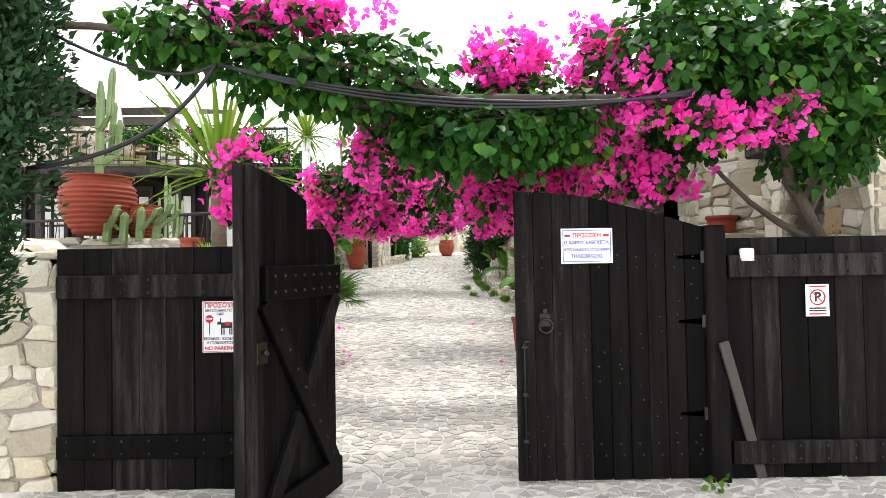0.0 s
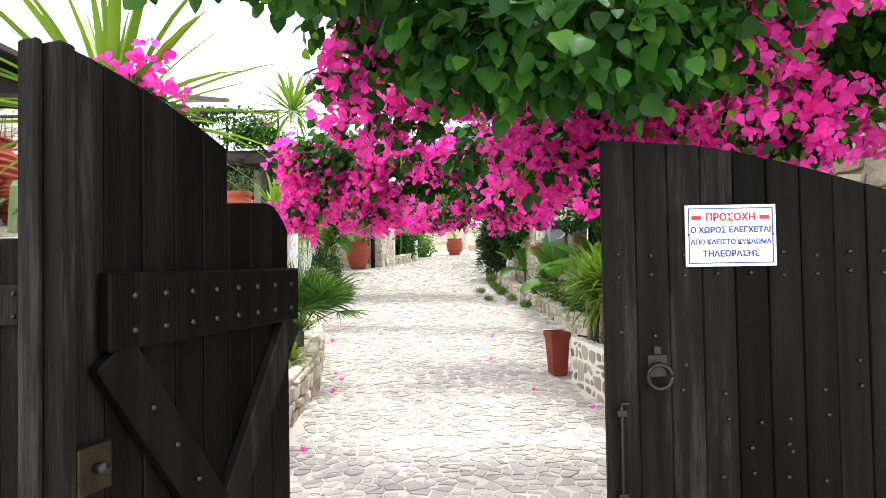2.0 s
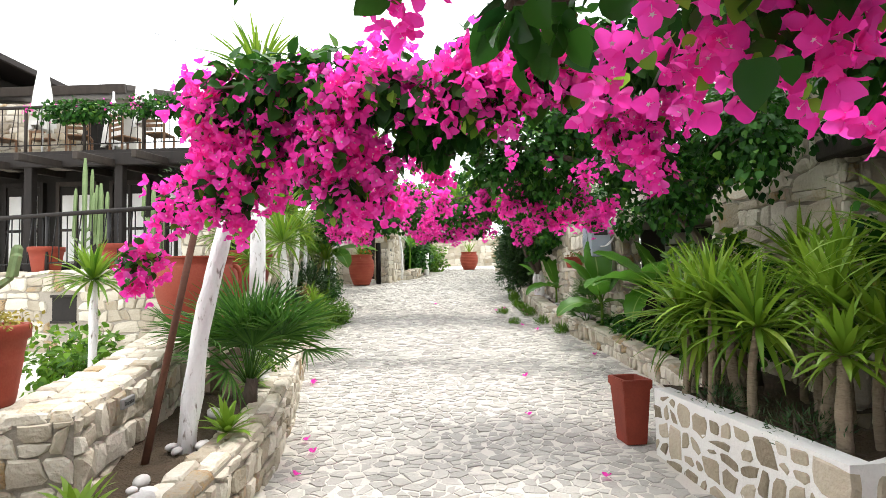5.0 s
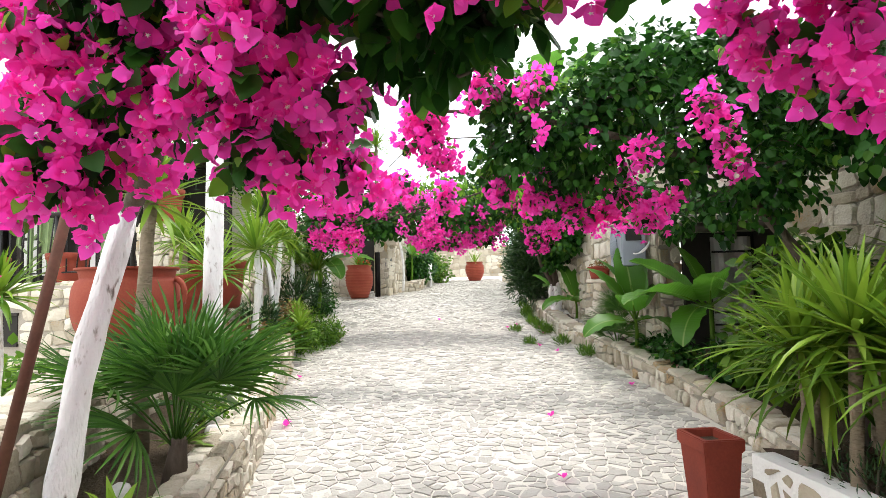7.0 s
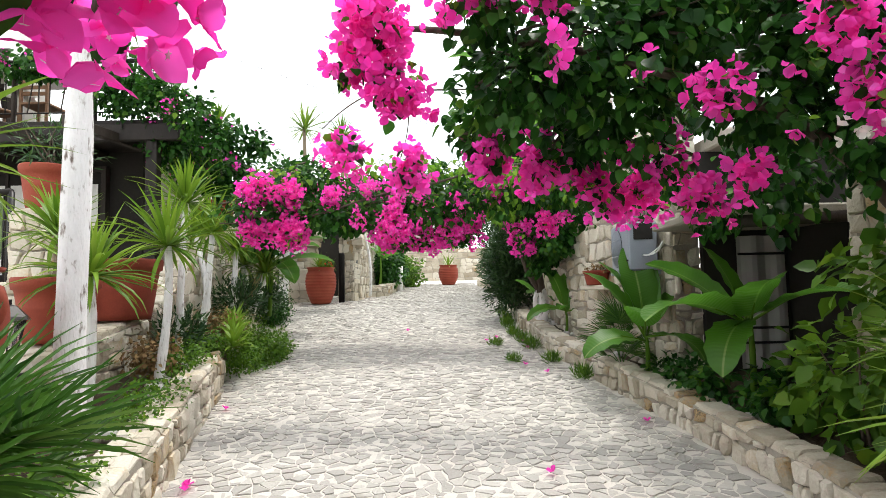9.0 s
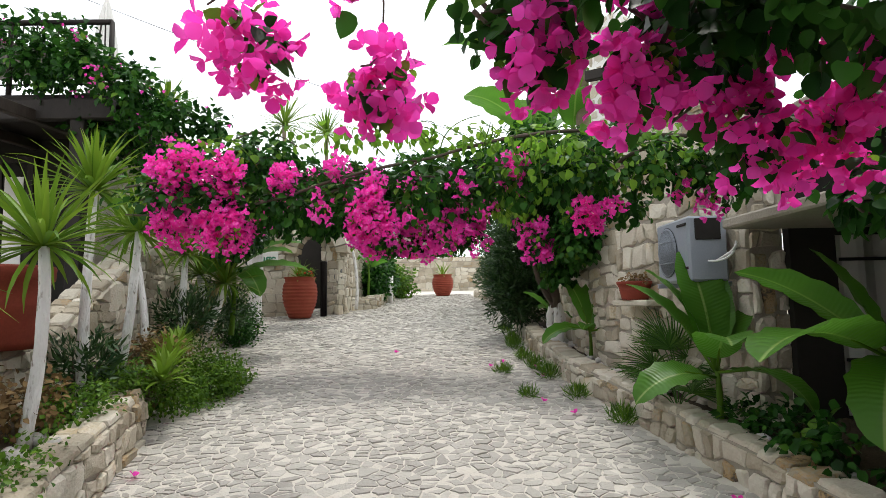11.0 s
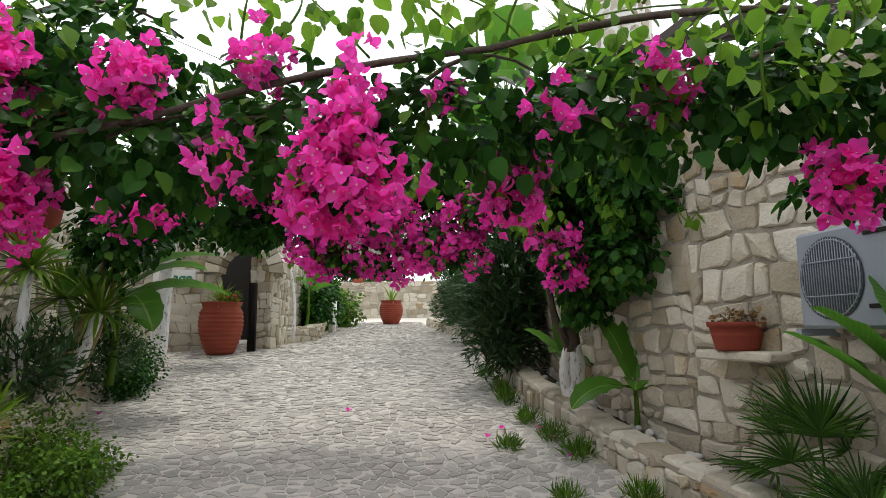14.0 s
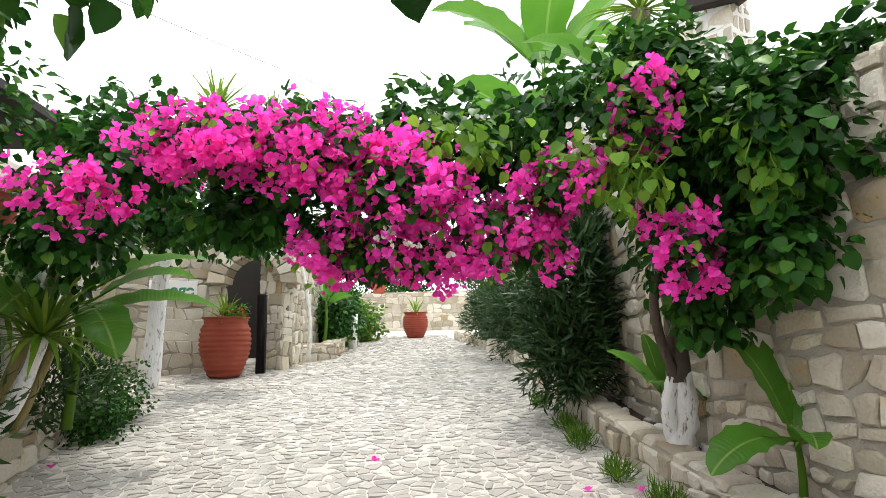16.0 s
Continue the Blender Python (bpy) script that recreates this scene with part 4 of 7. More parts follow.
part("window_frame", boxes(((5.6, -0.035, 1.33), (6.1, -0.002, 1.37)), ((5.6, -0.035, 0.93), (6.1, -0.002, 0.97)), bevel=0.004), DARKWOOD, wn1)
line = [(-9.0, 21.4), (-4.3, 21.75), (-3.47, 22.2)]
stone_wall("wall_arch_left", line, gz_line(line, -0.1), [3.7, 3.7, 3.7], 0.5, 110, "stone facade beside an archway", 0.2, 0.3)
line = [(-2.48, 22.1), (-2.36, 22.3), (-2.3, 26.5), (-2.6, 33)]
stone_wall("wall_arch_right", line, gz_line(line, -0.1), [3.7, 3.7, 3.5, 3.4], 0.5, 120, "stone arch pier and lane wall", 0.2, 0.3)
line = [(-2.4, 23.2), (-1.75, 24.0), (-1.6, 29.5)]
stone_wall("planter_low_far", line, gz_line(line, -0.05), gz_line(line, 0.32), 0.3, 130, "low stone planter beside the arch", 0.18, 0.3)
line = [(-6, 37.0), (6, 37.0)]
stone_wall("wall_far_end", line, gz_line(line, -0.1), [3.7, 3.9], 0.4, 140, "bright pale stone wall closing the lane", 0.22, 0.34)


# ---- left house, terrace and deck ----
def rail(name, p0, p1, z0, z1, h, label, posts=6, mat=None):
    """A rail of posts, two bars and thin uprights."""
    r = thing(name, Matrix.Identity(4), label, "railing")
    p0, p1 = Vector((*p0, z0)), Vector((*p1, z1))
    up = Vector((0, 0, h))
    for i in range(posts):
        p = p0.lerp(p1, i / (posts - 1))
        part("post", tube_mesh("post", [p, p + up], [0.03, 0.03], 6), mat or IRON, r)
    part("handrail", tube_mesh("handrail", [p0 + up, p1 + up], [0.035, 0.035], 6), DARKWOOD, r, "brown wooden handrail")
    part("lower_bar", tube_mesh("lower_bar", [p0 + up * 0.15, p1 + up * 0.15], [0.012, 0.012], 5), mat or IRON, r)
    n = int((p1 - p0).length / 0.16)
    for i in range(n):
        p = p0.lerp(p1, (i + 0.5) / n)
        q = p0.lerp(p1, (i + (0.5 if i % 3 else 1.2)) / n)
        part("baluster", tube_mesh("baluster", [p + up * 0.15, q + up * 0.97], [0.011, 0.011], 4), mat or IRON, r)
    return r


def beam(parent, a, b, w, h, name="beam", mat=None):
    a, b = Vector(a), Vector(b)
    d = b - a
    bm = bmesh.new()
    box(bm, (0, -w / 2, -h / 2), (d.length, w / 2, h / 2), 0.01)
    ob = part(name, bm, mat or DARKWOOD, parent)
    ob.matrix_basis = Matrix.Translation(a) @ d.to_track_quat("X", "Z").to_matrix().to_4x4()
    return ob


def left_house():
    h = thing("tavern_house", Matrix.Identity(4), "dark timber and stone tavern with an upper deck", "house")
    # The shade under the deck is put into this front's near-black colour.
    part("wall", boxes(((-14, 16.4, 0.5), (-5.2, 16.8, 4.1)), bevel=0.02), PAINTED_SHADE, h, "ground floor front behind the posts, its shade painted near-black")
    part("side_wall", boxes(((-5.6, 16.8, 0.5), (-5.2, 21.2, 4.1)), bevel=0.02), PLASTER, h)
    for i, x in enumerate((-12.6, -11.4, -10.2, -9.0, -7.8, -6.6)):
        # Panes painted near-black for the unlit rooms behind.
        w = part("window", boxes(((x, 16.3, 1.9), (x + 0.75, 16.38, 3.7)), bevel=0.005), PAINTED_SHADE, h, "lace-curtained window")
        part("curtain", boxes(((x + 0.06, 16.29, 2.0), (x + 0.33, 16.299, 3.5)), ((x + 0.43, 16.29, 2.0), (x + 0.69, 16.299, 3.5)), bevel=0.0), CLOTH, w, "white lace curtain")
        part("window_frame", boxes(((x - 0.08, 16.27, 1.8), (x, 16.39, 3.8)), ((x + 0.75, 16.27, 1.8), (x + 0.83, 16.39, 3.8)), ((x, 16.27, 3.7), (x + 0.75, 16.39, 3.8)), ((x + 0.35, 16.275, 1.9), (x + 0.40, 16.295, 3.7)), ((x, 16.27, 2.7), (x + 0.75, 16.295, 2.76)), bevel=0.004), DARKWOOD, w)
    # terrace floor
    part("terrace_floor", boxes(((-14, 13.3, 1.55), (-5.0, 16.4, 1.68)), bevel=0.01), GROUT, h)
    part("terrace_edge", boxes(((-7, 12.95, 1.55), (-4.6, 13.3, 1.68)), bevel=0.01), GROUT, h)
    # deck over the terrace
    part("deck", boxes(((-14, 14.9, 4.06), (-3.95, 18.6, 4.16)), bevel=0.01), DARKWOOD, h, "dark timber deck")
    beam(h, (-14, 14.85, 3.95), (-3.9, 14.85, 3.95), 0.12, 0.24)
    for i in range(9):
        beam(h, (-13.2 + i * 1.05, 13.7, 3.8), (-13.2 + i * 1.05, 16.4, 3.98), 0.1, 0.14, "joist")
    for x in (-12.2, -10.4, -8.6, -6.8, -4.3):
        beam(h, (x, 14.9, 1.6 if x < -5 else 1.0), (x, 14.9, 3.85), 0.16, 0.16, "post")
    # upper storey set back
    part("upper_wall", boxes(((-16, 18.6, 4.1), (-8.6, 19.0, 6.4)), bevel=0.02), PLASTER, h, "cream upper wall")
    for i in range(4):
        x = -14.6 + i * 1.5
        # Upper panes carry the unlit room's shade as their colour.
        w = part("upper_window", boxes(((x, 18.54, 4.5), (x + 0.95, 18.58, 6.0)), bevel=0.004), PAINTED_SHADE, h, "dark upper window")
        part("window_frame", boxes(((x - 0.07, 18.5, 4.4), (x, 18.59, 6.1)), ((x + 0.95, 18.5, 4.4), (x + 1.02, 18.59, 6.1)), ((x, 18.5, 6.0), (x + 0.95, 18.59, 6.1)), bevel=0.004), DARKWOOD, w)
    bm = bmesh.new()
    box(bm, (-16.5, -1.2, -0.09), (-8.2, 4.6, 0.05), 0.02, pose(0, 18.6, 6.6, 14, 0, 0))
    part("roof", bm, DARKWOOD, h, "dark brown pitched roof")
    bm = bmesh.new()
    box(bm, (-16.5, -1.28, -0.16), (-8.2, -1.2, 0.06), 0.01, pose(0, 18.6, 6.6, 14, 0, 0))
    part("eave_board", bm, DARKWOOD, h)
    rail("deck_railing", (-13.5, 14.95), (-4.0, 14.95), 4.16, 4.16, 0.9, "dark timber and iron railing on the deck", 9, DARKWOOD)
    rail("terrace_railing", (-11.5, 14.0), (-4.4, 12.3), 1.72, 1.75, 0.9, "black iron railing with wooden handrail above terrace wall", 7)
    # near upper stone balcony farther left
    b = thing("stone_balcony", Matrix.Identity(4), "pale stone balcony house beyond the deck", "house")
    part("wall", boxes(((-18, 16.0, 0.5), (-12.4, 20, 5.6)), bevel=0.03), PLASTER, b)
    bm = bmesh.new()
    box(bm, (-18.5, 14.6, 7.2), (-11.6, 20.4, 7.4), 0.03)
    part("roof", bm, DARKWOOD, b, "dark overhanging roof")
    # Solid block whose near-black colour paints the shade inside the room.
    part("upper_room", boxes(((-18, 16.6, 5.6), (-12.6, 20, 7.2)), bevel=0.03), PAINTED_SHADE, b)
    rail("stone_balcony_railing", (-17.5, 15.9), (-12.3, 15.9), 5.6, 5.6, 0.8, "dark railing on the stone balcony", 5, DARKWOOD)


def parasol(x, y, z, h=1.7):
    p = thing("parasol", pose(x, y, z), "closed white canvas parasol on a pole", "parasol", "closed parasols")
    part("pole", tube_mesh("pole", [(0, 0, 0), (0, 0, h + 0.15)], [0.02, 0.02], 6), WHITEPAINT, p)
    vs, fs = [], []
    n = 20
    prof = [(0.20, 0.45), (0.17, 0.75), (0.13, 1.1), (0.08, 1.45), (0.03, 1.65), (0.01, 1.7)]
    for i, (r, zz) in enumerate(prof):
        for k in range(n):
            rr = r * (1 + 0.22 * (-1) ** k)
            t = 2 * math.pi * k / n
            vs.append((rr * math.cos(t), rr * math.sin(t), zz * h / 1.7 + (0.05 * math.sin(3 * t) if i == 0 else 0)))
    for i in range(len(prof) - 1):
        for k in range(n):
            k2 = (k + 1) % n
            fs.append((i * n + k, i * n + k2, (i + 1) * n + k2, (i + 1) * n + k))
    part("canopy", raw("canopy", vs, fs), CLOTH, p, "furled white canopy")


left_house()
line = [(-13.5, 15.8), (-8.3, 15.8)]
stone_wall("wall_balcony", line, [4.16, 4.16], [5.6, 5.35], 0.3, 170, "pale stone balcony parapet on the tavern deck", 0.17, 0.28)
parasol(-8.6, 15.2, 4.16, 2.0)
parasol(-6.72, 15.6, 4.16, 2.35)
parasol(-7.75, 16.2, 4.16, 1.45)
parasol(-4.9, 16.4, 4.16, 2.0)


def deck_chair(x, y, rz):
    c = thing("wooden_chair", pose(x, y, 4.16, 0, 0, rz), "brown slatted wooden chair on the deck", "chair", "chairs on the deck")
    wood = surface("brown_chair_wood", [(0.2, (0.12, 0.06, 0.03)), (0.8, (0.26, 0.14, 0.07))], 0.6, 4, 40, 0.3, 0.002) if "chair" not in MATS else MATS["chair"]
    MATS["chair"] = wood
    part("seat", boxes(((-0.22, -0.22, 0.42), (0.22, 0.22, 0.46)), bevel=0.01), wood, c)
    for sx in (-1, 1):
        for sy in (-1, 1):
            part("leg", boxes(((sx * 0.2 - 0.02, sy * 0.2 - 0.02, 0), (sx * 0.2 + 0.02, sy * 0.2 + 0.02, 0.42)), bevel=0.004), wood, c)
        part("back_post", boxes(((sx * 0.2 - 0.02, 0.18, 0.46), (sx * 0.2 + 0.02, 0.22, 0.95)), bevel=0.004), wood, c)
    for i in range(4):
        part("back_slat", boxes(((-0.18, 0.19, 0.56 + i * 0.1), (0.18, 0.21, 0.62 + i * 0.1)), bevel=0.004), wood, c)


MATS = {}
for i in range(5):
    deck_chair(-9.8 + i * 0.85, 15.6 + 0.2 * (i % 2), 180 + 25 * (i % 3 - 1))


# ---- pots ----
def jar(x, y, z, h, r, label, ribs=True, handles=False, squash=1.0):
    p = thing("terracotta_jar", pose(x, y, z), label, "pot", "terracotta jars")
    prof = [(r * 0.55, 0)]
    n = 48
    for i in range(1, n):
        t = i / n
        rr = r * (0.55 + 0.45 * math.sin(math.pi * min(1, t * 0.8 + 0.02)) ** 0.9) if t < 0.86 else r * (0.84 + 0.04 * (t - 0.86) / 0.14)
        if ribs and t < 0.86:
            rr *= (0.965, 1.0, 1.025, 1.03)[i % 4]
        prof.append((rr, h * t))
    prof += [(r * 0.92, h * 0.97), (r * 0.94, h), (r * 0.80, h), (r * 0.78, h * 0.9), (0.02, h * 0.9)]
    vs, fs = lathe(prof, 36)
    part("body", raw("body", vs, fs, True), TERRACOTTA, p)
    vs, fs = lathe([(r * 0.77, h * 0.895), (r * 0.77, h * 0.915), (0.03, h * 0.93)], 20)
    part("soil", raw("soil", vs, fs), SOIL, p)
    if handles:
        for s in (-1, 1):
            ring = [(s * (r * 0.95 + 0.07 * math.sin(t)), 0, h * (0.7 + 0.16 * math.cos(t))) for t in [math.pi * i / 10 for i in range(11)]]
            part("handle", tube_mesh("handle", ring, [0.022] * 11, 8), TERRACOTTA, p)
    return p


def pot(x, y, z, h, r, label, rz=0):
    """A tapered pot with a heavy rim."""
    p = thing("flower_pot", pose(x, y, z, 0, 0, rz), label, "pot", "terracotta pots")
    prof = [(r * 0.72, 0), (r * 0.76, h * 0.1), (r * 0.86, h * 0.5), (r * 0.88, h * 0.55), (r * 0.865, h * 0.57), (r * 0.93, h * 0.8), (r, h * 0.82), (r * 1.02, h * 0.97), (r, h), (r * 0.88, h), (r * 0.86, h * 0.9), (0.02, h * 0.9)]
    vs, fs = lathe(prof, 32)
    part("body", raw("body", vs, fs, True), TERRACOTTA, p)
    vs, fs = lathe([(r * 0.85, h * 0.895), (r * 0.85, h * 0.915), (0.03, h * 0.93)], 18)
    part("soil", raw("soil", vs, fs), SOIL, p)
    return p


def square_pot(x, y, z, h, w, rz, label, length=None):
    p = thing("square_pot", pose(x, y, z, 0, 0, rz), label, "pot", "terracotta pots")
    length = length or w
    bm = bmesh.new()
    def ring(k, zz, t=0.0):
        return [bm.verts.new((sx * (w / 2 * k - t), sy * (length / 2 * k - t), zz)) for sx, sy in ((-1, -1), (1, -1), (1, 1), (-1, 1))]
    rs = [ring(0.7, 0), ring(0.93, h * 0.86), ring(1.02, h * 0.86), ring(1.04, h), ring(1.0, h, 0.03), ring(0.96, h * 0.9, 0.03)]
    bm.faces.new(rs[0][::-1])
    for a, b in zip(rs, rs[1:]):
        for i in range(4):
            k = (i + 1) % 4
            bm.faces.new((a[i], a[k], b[k], b[i]))
    bmesh.ops.bevel(bm, geom=list(bm.edges), offset=0.006, segments=2, affect="EDGES")
    part("body", bm, TERRACOTTA, p)
    part("soil", boxes(((-w * 0.45, -length * 0.45, h * 0.8), (w * 0.45, length * 0.45, h * 0.91)), bevel=0.01), SOIL, p)
    return p


# ---- plants ----
def sword_mesh(name, n, length, width, seed, low=-25, high=85, droop=0.35, segs=5):
    """A rosette of folded, arching, pointed leaves."""
    rng = random.Random(seed)
    vs, fs = [], []
    for i in range(n):
        az = i * 2.39996 + rng.uniform(-0.3, 0.3)
        f = (i + 0.5) / n
        el = radians(low + (high - low) * f ** 0.8 + rng.uniform(-9, 9))
        L = length * rng.uniform(0.75, 1.1) * (0.8 + 0.2 * math.sin(math.pi * f))
        d = droop * rng.uniform(0.3, 1.4) * (1 - 0.5 * f)
        out = Vector((math.cos(az), math.sin(az), 0))
        side = Vector((-math.sin(az), math.cos(az), 0))
        p = out * 0.02
        e = el
        o = len(vs)
        for k in range(segs + 1):
            t = k / segs
            w = width * (0.55 + 1.0 * t) if t < 0.4 else width * 0.95 * (1 - ((t - 0.4) / 0.6) ** 1.6)
            w = max(w, 0.0015)
            nrm = Vector((0, 0, 1)) * math.cos(e) - out * math.sin(e)
            vs += [p - side * w / 2 + nrm * w * 0.22, p, p + side * w / 2 + nrm * w * 0.22]
            p = p + (out * math.cos(e) + Vector((0, 0, 1)) * math.sin(e)) * (L / segs)
            e -= d * (0.3 + t)
        for k in range(segs):
            a = o + k * 3
            fs += [(a, a + 1, a + 4, a + 3), (a + 1, a + 2, a + 5, a + 4)]
    return raw(name, vs, fs, True)


SWORDS = {}


def swords(n, length, width, seed, low, high, droop):
    key = (n, length, width, seed, low, high, droop)
    if key not in SWORDS:
        SWORDS[key] = sword_mesh("leaf_rosette", n, length, width, seed, low, high, droop)
    return SWORDS[key]


def blade(arch, width=0.044):
    """One folded pointed leaf of length 1 along x that bends down."""
    vs, fs = [], []
    p, e, segs = Vector((0.02, 0, 0)), 0.0, 6
    for k in range(segs + 1):
        t = k / segs
        w = width * (0.55 + 1.0 * t) if t < 0.4 else width * 0.95 * (1 - ((t - 0.4) / 0.6) ** 1.6)
        w = max(w, 0.0015)
        vs += [p + Vector((0, -w / 2, w * 0.2)), p, p + Vector((0, w / 2, w * 0.2))]
        p = p + Vector((math.cos(e), 0, math.sin(e))) / segs
        e -= arch * (0.3 + t) / 5
    for k in range(segs):
        a = k * 3
        fs += [(a, a + 1, a + 4, a + 3), (a + 1, a + 2, a + 5, a + 4)]
    me = raw("leaf", vs, fs, True)
    me.materials.append(YUCCA_LEAF)
    return me


BLADES = [blade(a) for a in (0.3, 0.8, 1.3, 2.0)]


def yucca(x, y, z, head, r=0.5, lean=(0, 0), label="yucca with spiky green leaf rosette", white=False, n=70, thick=0.035, seed=0, droop=0.3, low=-35, split=False):
    p = thing("yucca", pose(x, y, z), label, "yucca", "yuccas beside the lane")
    rng = random.Random(seed + 7)
    top = Vector((lean[0], lean[1], head - z))
    if head - z > 0.08:
        pts = bend((0, 0, -0.05), top, (rng.uniform(-0.04, 0.04), rng.uniform(-0.04, 0.04), 0), 8)
        part("trunk", tube_mesh("trunk", pts, [thick * (1.25 - 0.35 * i / 8) for i in range(9)], 9, 0.16, rng), LIMEBARK if white else PALMBARK, p, "limewashed trunk" if white else "")
    if split:
        rng2 = random.Random(seed)
        for i in range(n):
            f = (i + 0.5) / n
            el = low + (86 - low) * f ** 0.8 + rng2.uniform(-9, 9)
            ob = new("leaf", BLADES[rng2.randrange(4)])
            ob.parent = p
            k = r * rng2.uniform(0.75, 1.1) * (0.8 + 0.2 * math.sin(math.pi * f))
            ob.matrix_basis = Matrix.Translation(top) @ pose(0, 0, 0, 0, -el, i * 137.5 + rng2.uniform(-17, 17)) @ Matrix.Diagonal((k, 1, k, 1))
        return p
    c = part("crown", swords(n, r, 0.042, seed % 3, low, 86, droop), YUCCA_LEAF, p)
    c.matrix_basis = Matrix.Translation(top) @ pose(0, 0, 0, rng.uniform(-8, 8), rng.uniform(-8, 8), rng.uniform(0, 360))
    return p


def fan_mesh(seed, fingers=22, length=0.46):
    """A pleated fan of narrow stiff fingers, split to the middle."""
    rng = random.Random(seed)
    vs, fs = [], []
    for i in range(fingers):
        a = radians(-82 + 164 * i / (fingers - 1)) + rng.uniform(-0.03, 0.03)
        L = length * (0.72 + 0.28 * math.cos(a * 0.9)) * rng.uniform(0.88, 1.08)
        d = Vector((math.sin(a), math.cos(a), -0.22 * abs(math.sin(a))))
        s = Vector((d.y, -d.x, 0)).normalized()
        o = len(vs)
        tipdrop = rng.uniform(0.0, 0.10)
        for t, w, dz in ((0, 0.004, 0), (0.4, 0.0105, 0.012), (0.75, 0.0075, -0.2 * tipdrop), (1.0, 0.001, -tipdrop)):
            p = d * L * t + Vector((0, 0, dz))
            vs += [p - s * w, p - Vector((0, 0, w * 0.9)), p + s * w]
        for k in range(3):
            b = o + k * 3
            fs += [(b, b + 1, b + 4, b + 3), (b + 1, b + 2, b + 5, b + 4)]
    return raw("fan", vs, fs, True)


FANS = [fan_mesh(i) for i in range(3)]
for f in FANS:
    f.materials.append(PALM_LEAF)


def fan_palm(x, y, z, r=0.55, n=26, seed=0, label="bushy green fan palm in the planting bed", size=1.0):
    p = thing("fan_palm", pose(x, y, z), label, "palm")
    rng = random.Random(seed)
    part("trunk", tube_mesh("trunk", [(0, 0, -0.05), (0.02, 0, r * 0.3)], [0.07, 0.05], 8, 0.2, rng), BARK, p)
    for i in range(n):
        az = i * 2.4 + rng.uniform(-0.3, 0.3)
        el = radians(24 + 62 * (i / n) ** 0.8 + rng.uniform(-8, 8))
        L = r * rng.uniform(0.55, 0.9)
        tip = Vector((math.cos(az) * math.cos(el), math.sin(az) * math.cos(el), math.sin(el))) * L
        start = Vector((0, 0, r * 0.2))
        stalk = part("stalk", tube_mesh("stalk", bend(start, start + tip, (0, 0, 0.04), 4), [0.006] * 5, 4), PALM_LEAF, p)
        fan = new("frond", FANS[i % 3])
        fan.parent = p
        m = tip.to_track_quat("Y", "Z").to_matrix().to_4x4()
        s = rng.uniform(0.8, 1.15) * size
        fan.matrix_basis = Matrix.Translation(start + tip) @ m @ pose(0, 0, 0, rng.uniform(-30, 12), rng.uniform(-40, 40), rng.uniform(-12, 12)) @ Matrix.Scale(s, 4)
    return p


def banana_leaf_mesh(seed, length, width, arch):
    rng = random.Random(seed)
    vs, fs = [], []
    n = 14
    e, p = radians(0), Vector((0, 0, 0))
    for k in range(n + 1):
        t = k / n
        w = width / 2 * (math.sin(math.pi * min(1, t * 0.93 + 0.07)) ** 0.55) if t < 0.99 else 0.004
        jag = rng.uniform(0.9, 1.05)
        nr = Vector((0, -math.sin(e), math.cos(e)))
        rip = 0.05 * math.sin(k * 2.1 + seed)
        vs += [p + Vector((-w * jag, 0, 0)) + nr * w * (0.22 + rip), p + Vector((-w * 0.5, 0, 0)) + nr * w * 0.16, p, p + Vector((w * 0.5, 0, 0)) + nr * w * 0.16, p + Vector((w * jag, 0, 0)) + nr * w * (0.22 - rip)]
        p = p + Vector((0, math.cos(e), math.sin(e))) * (length / n)
        e -= arch / n * (0.5 + t)
    for k in range(n):
        for j in range(4):
            a = k * 5 + j
            fs.append((a, a + 1, a + 6, a + 5))
    return raw("leaf", vs, fs, True)


BANANA = [banana_leaf_mesh(i, 1.0, w, a) for i, (w, a) in enumerate(((0.46, 0.7), (0.5, 1.1), (0.42, 0.4), (0.48, 1.5)))]
for b in BANANA:
    b.materials.append(BANANA_LEAF)


def banana(x, y, z, h, leaves, label, seed=0, thick=0.04):
    """leaves: (azimuth, rise, length, kind) each, in degrees and metres, springing near the height h."""
    p = thing("banana_plant", pose(x, y, z), label, "banana plant")
    rng = random.Random(seed)
    part("stem", tube_mesh("stem", bend((0, 0, -0.04), (0.03, 0.02, h), (0.02, 0, 0), 6), [thick * (1.1 - 0.5 * i / 6) for i in range(7)], 9, 0.08, rng), COVER_LEAF, p)
    for az, rise, L, k in leaves:
        a, e = radians(az), radians(rise)
        d = Vector((math.cos(a) * math.cos(e), math.sin(a) * math.cos(e), math.sin(e)))
        base = Vector((0.03, 0.02, h * rng.uniform(0.85, 1.0)))
        st = base + d * L * 0.22
        part("stalk", tube_mesh("stalk", [base, st, st + d * L * 0.3], [0.014, 0.010, 0.006], 6), COVER_LEAF, p)
        ob = new("leaf", BANANA[k])
        ob.parent = p
        ob.matrix_basis = Matrix.Translation(st) @ d.to_track_quat("Y", "Z").to_matrix().to_4x4() @ pose(0, 0, 0, 0, rng.uniform(-25, 25), 0) @ Matrix.Scale(L, 4)
    return p


